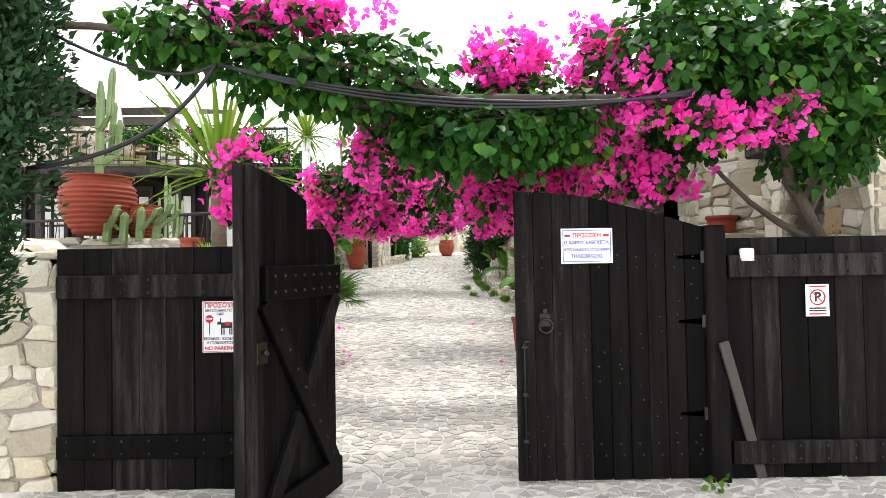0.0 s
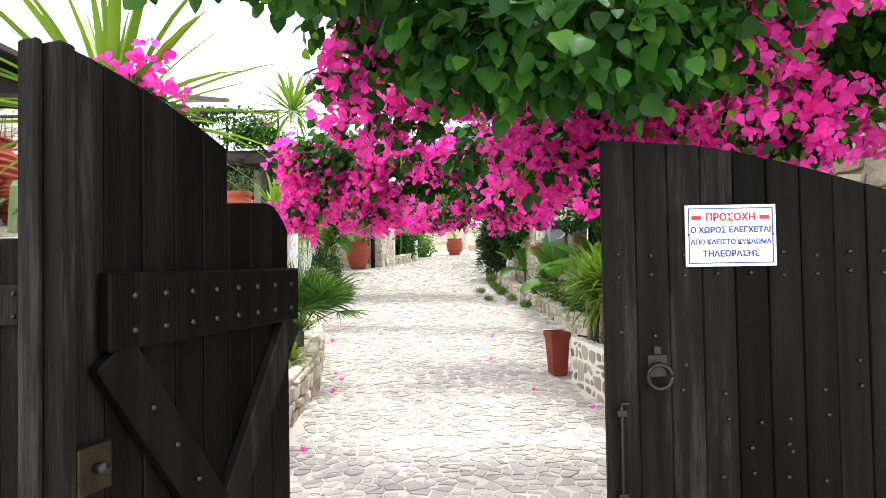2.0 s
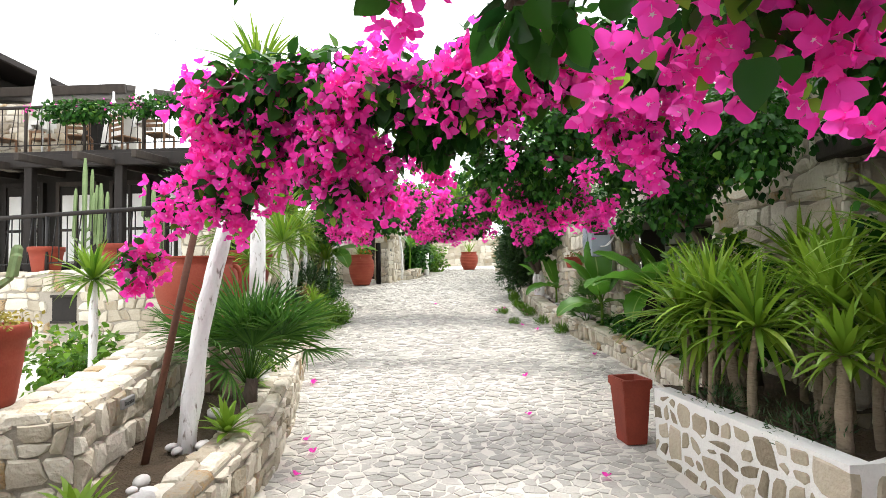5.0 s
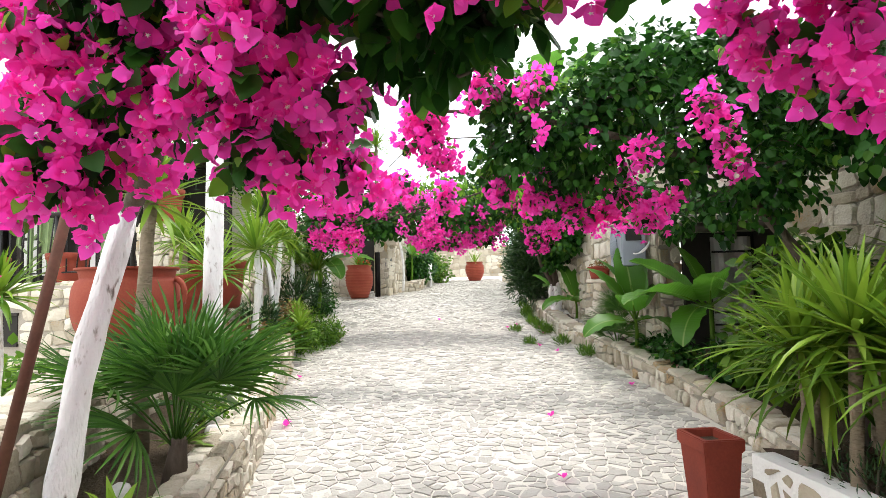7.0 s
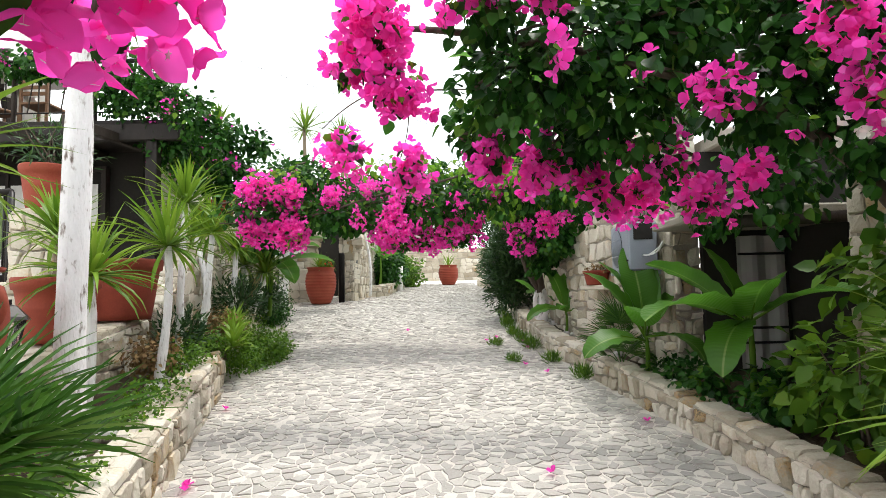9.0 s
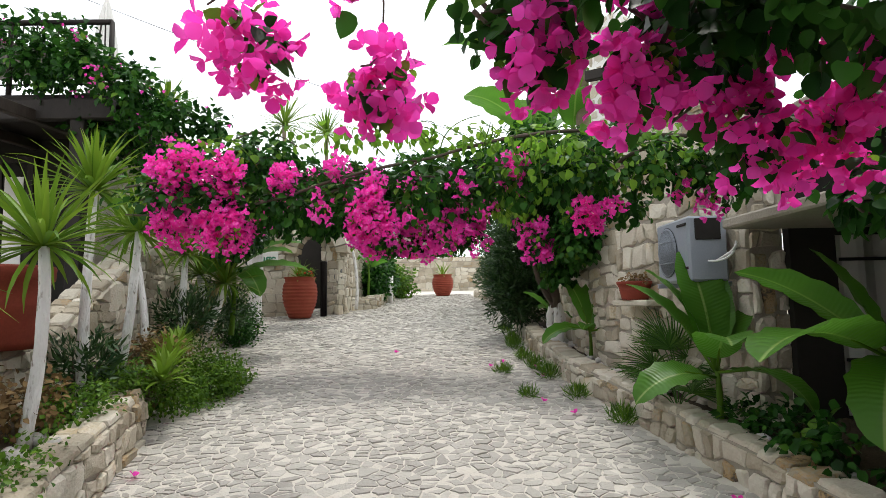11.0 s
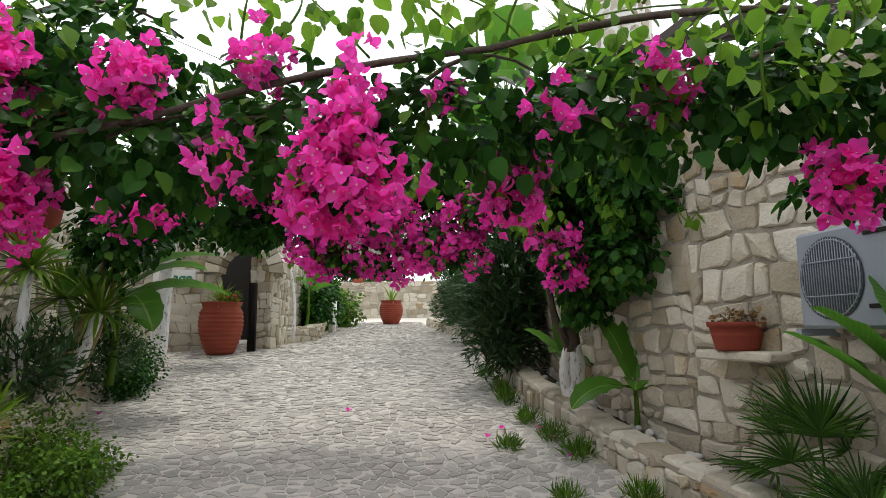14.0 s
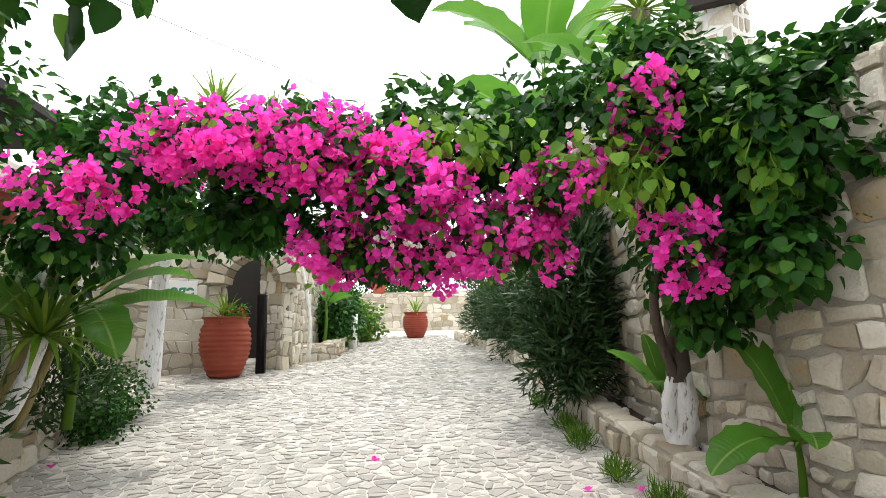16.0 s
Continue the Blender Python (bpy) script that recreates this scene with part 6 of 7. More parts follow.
# big one with the twisted trunk
bougainvillea("large bougainvillea growing from a twisted limewashed trunk", [(-2.4, 15.8, 3.1, 0.5, 0.35, 0.28), (-1.3, 15.8, 3.15, 0.7, 0.5, 0.34), (-1.65, 15.9, 2.72, 0.4, 0.3, 0.2), (-0.95, 16.0, 2.68, 0.35, 0.3, 0.18), (-0.2, 15.8, 3.2, 0.7, 0.5, 0.38), (0.7, 15.6, 3.3, 0.55, 0.55, 0.45), (1.35, 15.4, 3.2, 0.5, 0.5, 0.6), (1.35, 15.5, 2.5, 0.42, 0.4, 0.5), (1.35, 15.4, 2.05, 0.22, 0.25, 0.25), (1.5, 14.85, 3.0, 0.34, 0.4, 0.5), (1.45, 14.9, 2.35, 0.26, 0.35, 0.35), (-2.9, 16.2, 2.7, 0.45, 0.4, 0.4), (1.48, 15.1, 3.15, 0.38, 0.30, 0.38), (1.75, 14.8, 3.25, 0.22, 0.22, 0.22), (1.75, 14.5, 2.75, 0.10, 0.10, 0.10), (1.75, 15.2, 2.58, 0.32, 0.30, 0.32), (1.8, 15.6, 2.31, 0.28, 0.28, 0.28), (1.76, 15, 2.28, 0.17, 0.17, 0.17), (1.06, 15.3, 3.59, 0.33, 0.30, 0.33), (1.74, 15.6, 2.75, 0.32, 0.30, 0.32)],
              [(-2.5, 15.3, 2.75, 0.28, 0.22, 0.22), (-1.75, 15.3, 3.05, 0.35, 0.28, 0.22), (-1.1, 15.2, 3.0, 0.4, 0.3, 0.25), (-0.6, 15.2, 2.75, 0.42, 0.34, 0.3), (-0.7, 15.6, 2.42, 0.55, 0.4, 0.2), (0.05, 15.4, 2.5, 0.45, 0.34, 0.25), (0.35, 15.2, 2.8, 0.25, 0.25, 0.2), (0.8, 15.0, 3.15, 0.18, 0.18, 0.22), (1.0, 15.0, 2.35, 0.2, 0.16, 0.2)], 240, 480, 380,
              white=[(0.3, 15.0, 3.0, 0.3, 0.06, 0.06), (-0.5, 15.1, 2.4, 0.3, 0.06, 0.05)], young=[(1.72, 14.3, 2.57, 0.06, 0.06, 0.06), (1.62, 14.8, 2.69, 0.10, 0.10, 0.10), (0.6, 15.1, 2.9, 0.4, 0.15, 0.25), (1.3, 14.8, 2.95, 0.2, 0.3, 0.25), (0.9, 15.2, 3.3, 0.4, 0.4, 0.3), (1.35, 14.7, 2.7, 0.14, 0.2, 0.16), (0.7, 14.95, 2.75, 0.3, 0.15, 0.25), (-0.2, 15.1, 3.0, 0.4, 0.15, 0.2)],
              stems=[(bend((1.36, 16.15, 0.9), (1.42, 16.0, 1.6), (0.09, 0, 0)), 0.10, 0.075, LIMEBARK), (bend((1.52, 16.2, 0.9), (1.38, 16.0, 1.58), (-0.08, 0, 0)), 0.07, 0.05, LIMEBARK), (bend((1.42, 16.0, 1.58), (0.8, 15.5, 3.0), (0.1, 0, 0.1)), 0.07, 0.03, BARK), (bend((1.4, 16.0, 1.55), (1.5, 15.4, 3.0), (-0.1, 0.1, 0)), 0.06, 0.03, BARK), (bend((1.4, 16.0, 1.58), (1.05, 15.3, 2.5), (-0.12, 0, 0)), 0.04, 0.02, BARK)])

# ---- gate surroundings ----
b = thing("gate_beam", Matrix.Identity(4), "rough round timber beam above the gate", "beam")
part("log", tube_mesh("log", bend((-0.7, 3.62, 2.5), (1.5, 3.66, 2.5), (0, 0, 0.03), 12), [0.034] * 13, 9, 0.12, random.Random(1)), DARKWOOD, b)
for i in range(3):
    c = thing("cable", Matrix.Identity(4), "black cable slung along the gate beam", "cable", "cables along the beam")
    part("wire", tube_mesh("wire", bend((-1.35, 3.45, 2.72), (1.55, 3.5, 2.5 + 0.015 * i), (0, 0, -0.12 - 0.03 * i), 14), [0.010] * 15, 6), CABLE, c)
c = thing("cable", Matrix.Identity(4), "thick black cable sagging towards the wall", "cable", "cables along the beam")
part("wire", tube_mesh("wire", bend((-2.45, 3.4, 2.1), (-1.35, 3.45, 2.72), (0.12, 0, -0.12), 12), [0.014] * 13, 6), CABLE, c)
c = thing("cable", Matrix.Identity(4), "thin black cable crossing in front of the tavern", "cable", "cables along the beam")
part("wire", tube_mesh("wire", bend((-2.3, 3.4, 2.9), (-1.35, 3.45, 2.72), (0.1, 0, -0.14), 12), [0.010] * 13, 6), CABLE, c)

shrub("cypress", "dense dark green cypress tree beside the gate", "conifer", [(-2.6, 3.3, 2.6, 0.38, 0.36, 0.85), (-2.8, 3.3, 1.6, 0.28, 0.3, 0.7), (-2.65, 3.3, 3.4, 0.36, 0.34, 0.8)], 2900, 0.065, leafy("cypress_leaf", (0.012, 0.035, 0.014), (0.035, 0.085, 0.03)), 300, (LONG_V * np.array((2.4, 1, 1)), LONG_F), -0.6)
part("trunk", tube_mesh("trunk", [(-2.75, 3.3, -0.1), (-2.65, 3.3, 3.2)], [0.08, 0.03], 8), BARK, bpy.data.objects["cypress"])
jar(-3.1, 5.2, 1.8, 0.52, 0.31, "large ribbed terracotta jar on the parapet")
cactus(-3.1, 5.2, 2.25, 0.95, 4, 6)
jar(-2.75, 5.3, 1.77, 0.3, 0.16, "small terracotta jar on the parapet")
for i in range(4):
    cactus(-2.95 + 0.13 * i, 5.05 + 0.03 * i, 1.78, 0.16 + 0.05 * (i % 3), 20 + i, 2, "small pale cactus on the parapet")
yucca(-1.72, 4.45, 0.0, 2.2, 0.95, (0, 0), "large yucca with long arching leaves behind the fence", n=64, thick=0.06, seed=2, droop=0.22, low=-30)
shrub("weed", "small green weed at the foot of the gate", "weed", [(1.8, 3.85, 0.0, 0.1, 0.06, 0.06)], 260, 0.05, COVER_LEAF, 310, stems=False)

# ---- whitewashed planter and its yuccas ----
square_pot(1.17, 8.72, ground_z(8.72), 0.52, 0.24, 8, "tall square terracotta pot at the planter's end", 0.3)
pot(2.32, 6.62, 0.0, 0.66, 0.27, "large round terracotta pot beside the planter")
yucca(1.72, 7.95, 0.6, 1.18, 0.5, (-0.06, 0), seed=1, n=64, split=True)
yucca(1.9, 7.35, 0.6, 1.28, 0.52, (0.08, 0.0), seed=2, n=64, split=True)
yucca(2.0, 8.5, 0.5, 1.25, 0.55, (-0.05, 0), seed=3, n=70, split=True)
yucca(1.75, 6.95, 0.6, 1.05, 0.42, (0.05, 0.05), seed=4, n=50, split=True)
yucca(2.32, 6.62, 0.6, 1.6, 0.62, (-0.15, 0.3), seed=5, n=80, thick=0.045, split=True)
yucca(2.4, 7.9, 0.5, 1.5, 0.55, (0, 0), seed=6, n=70, split=True)
for i, (x, y, h) in enumerate(((1.56, 8.3, 1.02), (2.1, 7.75, 1.35), (1.9, 8.85, 1.2), (2.2, 9.4, 1.3), (1.72, 8.55, 1.3), (2.05, 7.1, 1.12), (2.5, 8.6, 1.55), (1.42, 8.25, 1.2), (1.5, 7.95, 1.3), (1.62, 7.6, 1.15))):
    yucca(x, y, 0.5, h, 0.58, (0.04, 0), 'yucca with upright green leaves in the planter', seed=60 + i, n=70, thick=0.026, droop=0.28, low=-50)
shrub("rosemary", "low grey-green rosemary trailing over the planter", "shrub", [(1.55, 7.9, 0.62, 0.16, 0.4, 0.16), (1.7, 7.2, 0.62, 0.2, 0.3, 0.14)], 900, 0.045, OLEANDER_LEAF, 320, (LONG_V, LONG_F), -0.4)
shrub("croton", "dark broad-leaved shrub behind the planter", "shrub", [(2.3, 9.0, 1.1, 0.25, 0.35, 0.4), (2.5, 9.5, 1.3, 0.3, 0.4, 0.5), (2.7, 7.9, 1.5, 0.18, 0.4, 0.5)], 260, 0.11, LEAF, 330)

# ---- right bed ----
shrub("shrub", "tangled green shrub with broad leaves against the wall", "shrub", [(2.35, 10.2, 1.0, 0.3, 0.4, 0.42), (2.4, 10.8, 0.9, 0.22, 0.35, 0.3), (2.35, 9.8, 1.65, 0.3, 0.4, 0.3)], 150, 0.13, COVER_LEAF, 340)
banana(1.85, 12.55, 0.62, 0.5, [(100, 80, 0.85, 0), (140, 58, 0.8, 0), (250, 35, 0.75, 1), (45, 55, 0.85, 1), (205, 12, 0.65, 3), (120, 66, 0.8, 0), (300, 8, 0.65, 3), (70, 74, 0.8, 2)], "banana plant with broad leaves below the air conditioner", 1, 0.028)
banana(2.3, 11.4, 0.55, 0.8, [(200, 22, 0.95, 1), (250, 35, 0.8, 0), (160, 45, 0.8, 0), (100, 60, 0.7, 2), (225, -5, 0.7, 3), (300, 30, 0.8, 1)], "banana plant with wide drooping leaves by the doorway", 2, 0.03)
banana(1.60, 15.1, 0.86, 0.42, [(125, 72, 0.6, 0), (58, 70, 0.64, 0), (200, 10, 0.55, 3), (320, 8, 0.5, 3), (250, 35, 0.4, 3)], "small young banana plant among pebbles", 3, 0.025)
banana(1.45, 16.4, 1.0, 0.45, [(170, 50, 0.45, 0), (240, 35, 0.4, 1), (90, 70, 0.45, 2), (300, 20, 0.35, 3)], "small banana plant below the bougainvillea", 4, 0.022)
fan_palm(2.0, 13.55, 0.7, 0.5, 14, 3, "low fan palm under the wall shelf", 0.8)
fan_palm(1.75, 13.0, 0.65, 0.35, 8, 4, "small fan palm in the kerb bed", 0.6)
shrub("ivy", "dark ivy spilling beneath the banana leaves", "ground cover", [(2.1, 11.9, 0.75, 0.2, 0.45, 0.2), (2.3, 11.1, 0.75, 0.22, 0.35, 0.22), (2.0, 12.5, 0.75, 0.16, 0.3, 0.14)], 420, 0.08, LEAF, 345, stems=False)
shrub("oleander", "tall oleander bush with narrow leaves and white blossom", "shrub", [(1.3, 18.0, 2.2, 0.5, 0.55, 0.95), (1.15, 17.8, 1.75, 0.46, 0.45, 0.5), (1.4, 18.2, 2.9, 0.36, 0.4, 0.4)], 900, 0.17, OLEANDER_LEAF, 350, (LONG_V, LONG_F), -0.2, flowers=2, flower_mat=BRACT_WHITE)
shrub("oleander", "dark oleander bush along the far wall", "shrub", [(1.8, 22.5, 2.3, 0.7, 1.2, 0.9), (1.9, 26, 2.5, 0.7, 1.5, 0.9)], 500, 0.18, OLEANDER_LEAF, 352, (LONG_V, LONG_F), -0.2)
for i, (x, y, h) in enumerate(((1.12, 15.1, 0.12), (1.06, 15.6, 0.14), (1.0, 16.2, 0.12), (1.0, 17.0, 0.14), (1.05, 17.6, 0.12), (1.42, 13.4, 0.12), (0.62, 15.4, 0.08), (1.22, 14.2, 0.1), (0.75, 14.3, 0.06), (1.08, 18.6, 0.13))):
    shrub("grass_tuft", "tuft of green grass in the cobbles", "grass", [(x, y, ground_z(y) + h * 0.35, 0.07 + h * 0.3, 0.1 + h * 0.5, h * 0.6)], 1500, 0.11, COVER_LEAF, 360 + i, (LONG_V * np.array((0.55, 1, 1)), LONG_F), -1.2, stems=False, kind="stuff")


# ---- left bed ----
pole = thing("rusty_pole", Matrix.Identity(4), "thin rusty iron pole propping the bougainvillea", "pole")
part("rod", tube_mesh("rod", [(-2.15, 7.38, 0.3), (-1.86, 7.55, 2.0)], [0.024, 0.022], 8), surface("rust", [(0.2, (0.05, 0.022, 0.015)), (0.8, (0.16, 0.07, 0.04))], 0.85, 9, 60, 0.5, 0.003), pole)
for i in range(5):
    rosette(-2.6 - 0.12 * i, 13.4 + 0.35 * i, 1.0 + 0.05 * i, 0.34, "spiky green rosette among the groundcover", i, 30)
rosette(-1.95, 6.5, 0.42, 0.26, "green aloe rosette in the low wall bed", 1)
rosette(-1.75, 7.7, 0.52, 0.24, "green aloe rosette beside pebbles", 2)
rosette(-2.05, 8.9, 0.6, 0.22, "green aloe rosette under the palm", 0)
fan_palm(-1.90, 8.5, 0.54, 0.66, 24, 1, "bushy green fan palm in the planting bed", 1.0)
yucca(-2.38, 10.1, 0.62, 3.75, 0.75, (0.02, 0), "tall yucca tree with a limewashed trunk", True, 90, 0.075, 11, 0.3, -40)
yucca(-2.7, 10.75, 0.75, 1.75, 0.6, (0.02, 0), "yucca with pale green leaves on a slim trunk", True, 80, 0.035, 12)
yucca(-2.75, 11.9, 0.85, 2.05, 0.65, (0.08, 0), "yucca with pale green leaves on a slim trunk", True, 80, 0.035, 13)
yucca(-3.0, 12.9, 1.0, 2.6, 0.6, (0.05, 0), "tall slim yucca on a limewashed trunk", True, 80, 0.035, 14)
yucca(-3.08, 13.6, 1.12, 2.35, 0.62, (0.14, 0), "yucca leaning over the stair wall", True, 76, 0.036, 15)
yucca(-3.5, 14.9, 1.3, 2.5, 0.55, (-0.2, 0), "leaning yucca with a limewashed trunk", True, 60, 0.036, 16)
yucca(-3.35, 16.3, 1.35, 1.95, 0.6, (0.25, 0), "yucca with drooping leaves above groundcover", True, 80, 0.05, 17)
yucca(-3.5, 16.7, 1.35, 2.1, 0.6, (-0.1, 0), "yucca with drooping leaves above groundcover", True, 80, 0.05, 18)
yucca(-3.95, 20.3, 1.2, 3.4, 0.6, (0.15, 0), "tall limewashed trunk by the archway", True, 60, 0.11, 19)
yucca(-4.0, 23.0, 1.3, 6.3, 0.95, (0, 0), "tall yucca above the bougainvillea", False, 90, 0.06, 20)
yucca(-4.1, 16.0, 1.5, 4.35, 0.5, (0.3, 0), "yucca crown above the deck corner", False, 70, 0.05, 21)
yucca(-3.1, 23.6, 1.3, 6.2, 0.9, (0.1, 0), "tall yucca above the bougainvillea", False, 80, 0.05, 22)
yucca(-3.4, 15.6, 1.2, 2.3, 0.45, (0.05, 0), "small yucca with stiff blue-green leaves on a pale trunk", True, 76, 0.04, 23)
for k, (p0, p1, r) in enumerate((((-3.5, 16.3, 1.25), (-3.05, 16.5, 3.0), 0.04), ((-3.42, 16.6, 1.3), (-3.15, 16.85, 2.8), 0.03))):
    bs = thing("banana_plant", pose(*p0), "bare leaning banana stem with a ragged tan top", "banana plant", "leaning banana stems")
    top = Vector(p1) - Vector(p0)
    part("stem", tube_mesh("stem", bend((0, 0, -0.05), top, (0.08, 0, 0), 9), [r * (1.15 - 0.045 * i) for i in range(10)], 9, 0.14, random.Random(300 + k)), STEMTAN, bs)
    part("shoot", tube_mesh("shoot", bend(top, top + Vector((0.03, 0.0, 0.32)), (0.01, 0, 0), 5), [r * 0.4, r * 0.38, r * 0.34, r * 0.28, r * 0.2, r * 0.1], 7), COVER_LEAF, bs, "green young shoot")
banana(-3.25, 17.0, 1.25, 1.05, [(5, 12, 0.95, 0), (345, 25, 0.95, 0), (30, 35, 0.8, 1), (200, 40, 0.8, 1), (275, 10, 0.85, 3), (310, -5, 0.8, 3), (350, 60, 0.6, 2)], "strelitzia with broad torn leaves near the archway", 6)
shrub("groundcover", "bright green trailing groundcover over the low wall", "ground cover", [(-2.75, 13.9, 0.85, 0.3, 0.45, 0.26), (-2.75, 14.6, 0.85, 0.32, 0.5, 0.28), (-2.95, 15.2, 0.95, 0.32, 0.4, 0.3), (-2.6, 14.3, 0.68, 0.22, 0.4, 0.1), (-2.85, 13.3, 0.95, 0.25, 0.3, 0.2), (-2.5, 14.75, 0.74, 0.2, 0.35, 0.1), (-2.6, 15.2, 0.8, 0.25, 0.35, 0.12), (-2.42, 14.6, 0.92, 0.2, 0.32, 0.22)], 1100, 0.035, COVER_LEAF, 400, stems=False)
shrub("groundcover", "green creeping groundcover under the yuccas", "ground cover", [(-2.5, 11.3, 0.8, 0.25, 0.5, 0.16), (-2.35, 10.7, 0.75, 0.2, 0.35, 0.12), (-2.75, 12.4, 0.95, 0.28, 0.45, 0.2), (-2.9, 13.2, 1.05, 0.25, 0.4, 0.16), (-2.15, 9.6, 0.7, 0.2, 0.35, 0.12)], 1000, 0.035, COVER_LEAF, 402, stems=False)
shrub("groundcover", "dry brown and green groundcover in the bed", "ground cover", [(-2.9, 12.1, 1.05, 0.25, 0.3, 0.2), (-3.1, 14.3, 1.2, 0.3, 0.4, 0.2)], 700, 0.05, DRY_LEAF, 404, stems=False)
shrub("ivy", "dark ivy cascading over the end of the wall", "ivy", [(-3.55, 18.3, 1.35, 0.38, 0.42, 0.4), (-3.4, 17.8, 1.2, 0.3, 0.35, 0.35), (-3.75, 18.7, 1.1, 0.3, 0.3, 0.25)], 1100, 0.045, LEAF, 406)
shrub("shrub", "leafy green shrub beneath the leaning yuccas", "shrub", [(-3.3, 15.6, 1.5, 0.4, 0.5, 0.35), (-3.5, 17.2, 1.6, 0.45, 0.5, 0.45), (-3.0, 13.0, 1.2, 0.25, 0.4, 0.25)], 500, 0.11, OLEANDER_LEAF, 408, (LONG_V * np.array((1.5, 1, 1)), LONG_F), -0.4)
shrub("vine", "dark green vine with magenta flowers over the deck rail", "climbing plant", [(-4.7, 14.9, 4.6, 0.6, 0.35, 0.5), (-5.9, 14.8, 4.95, 0.9, 0.3, 0.2), (-4.1, 15.2, 3.9, 0.5, 0.4, 0.5), (-3.6, 15.8, 3.5, 0.6, 0.4, 0.45), (-7.6, 14.8, 4.9, 0.9, 0.3, 0.2), (-3.63, 14.6, 4.14, 0.31, 0.30, 0.31), (-4.12, 14.6, 4.48, 0.28, 0.28, 0.28), (-3.25, 14.8, 3.83, 0.29, 0.29, 0.29), (-2.84, 15, 3.78, 0.22, 0.22, 0.22)], 420, 0.09, LEAF, 410, flowers=22, flower_mat=BRACT, stems=False)
shrub("vine", "dark vine hanging on the far side of the lane", "climbing plant", [(-2.9, 17.2, 3.6, 0.6, 0.6, 0.5), (-3.4, 19.3, 3.5, 0.7, 0.5, 0.5), (-2.6, 20.5, 3.6, 0.8, 0.5, 0.5)], 380, 0.11, LEAF, 412, flowers=14, flower_mat=BRACT, stems=False)

# behind the terrace wall
yucca(-3.92, 9.6, 0.2, 1.56, 0.5, (0.03, 0), "yucca with a full crown on a limewashed trunk", True, 80, 0.04, 33)
for i, (x, y, h) in enumerate(((-6.2, 12.9, 1.9), (-6.0, 13.0, 1.5), (-5.0, 12.75, 1.4))):
    cactus(x, y, 1.65, h, 50 + i, 4, "tall green column cactus behind the terrace rail")
shrub("shrub", "leafy green shrubs below the terrace wall", "shrub", [(-4.3, 10.2, 0.6, 0.35, 0.4, 0.45), (-4.9, 10.6, 0.6, 0.4, 0.4, 0.4), (-3.6, 9.4, 0.45, 0.25, 0.35, 0.3)], 260, 0.1, COVER_LEAF, 424)
# pots on the terrace wall
WALL_TOP = lambda y: float(np.interp(y, [6.05, 6.85, 8.2, 10.7, 13.0], [0.86, 0.86, 0.95, 1.2, 1.4]))
pot(-2.78, 6.9, 0.875, 0.43, 0.25, "terracotta pot with trailing succulents on the wall end")
shrub("succulent", "yellow-green trailing succulent spilling from its pot", "succulent", [(-2.78, 6.9, 1.32, 0.27, 0.27, 0.07)], 1500, 0.028, leafy("succulent_leaf", (0.2, 0.17, 0.03), (0.4, 0.33, 0.06)), 420, stems=False)
cactus(-2.78, 6.9, 1.25, 0.5, 7, 3, "small spiny column cactus in the wall pot")
jar(-2.78, 9.5, 1.10, 0.66, 0.38, "large terracotta jar with handles on the terrace wall", False, True)
pot(-3.2, 11.2, 1.26, 0.5, 0.30, "terracotta pot with a yucca on the wall")
yucca(-3.2, 11.2, 1.65, 2.1, 0.5, (0, 0), "yucca growing in a terracotta pot", n=60, seed=31)
pot(-3.4, 12.5, 1.37, 0.6, 0.36, "broad terracotta pot on the terrace wall")
yucca(-2.36, 8.95, 0.55, 2.16, 0.62, (0.06, 0), "yucca with long leaves on a slim scarred trunk", n=64, thick=0.045, seed=32, split=True)
pot(-4.12, 16.6, 2.66, 0.45, 0.27, "terracotta pot standing on the stair parapet")
pot(-4.28, 17.4, 2.90, 0.45, 0.27, "terracotta pot standing on the stair parapet")
line = [(-4.1, 11.9), (-3.72, 11.9)]
stone_wall("terrace_pillar", line, [0.4, 0.4], [2.42, 2.42], 0.38, 150, "square pale stone pillar at the terrace corner", 0.14, 0.2)
pot(-3.9, 12.1, 2.42, 0.42, 0.24, "banded terracotta pot on the stone pillar")
shrub("succulent", "grey branching succulent in the pillar pot", "succulent", [(-3.9, 12.1, 3.05, 0.4, 0.4, 0.25)], 260, 0.1, OLEANDER_LEAF, 422, (LONG_V, LONG_F), 0.0)
for i in range(4):
    pot(-9.6 + i * 1.35, 13.6 - 0.28 * i, 1.72, 0.42, 0.26, "terracotta pot standing behind the terrace rail")


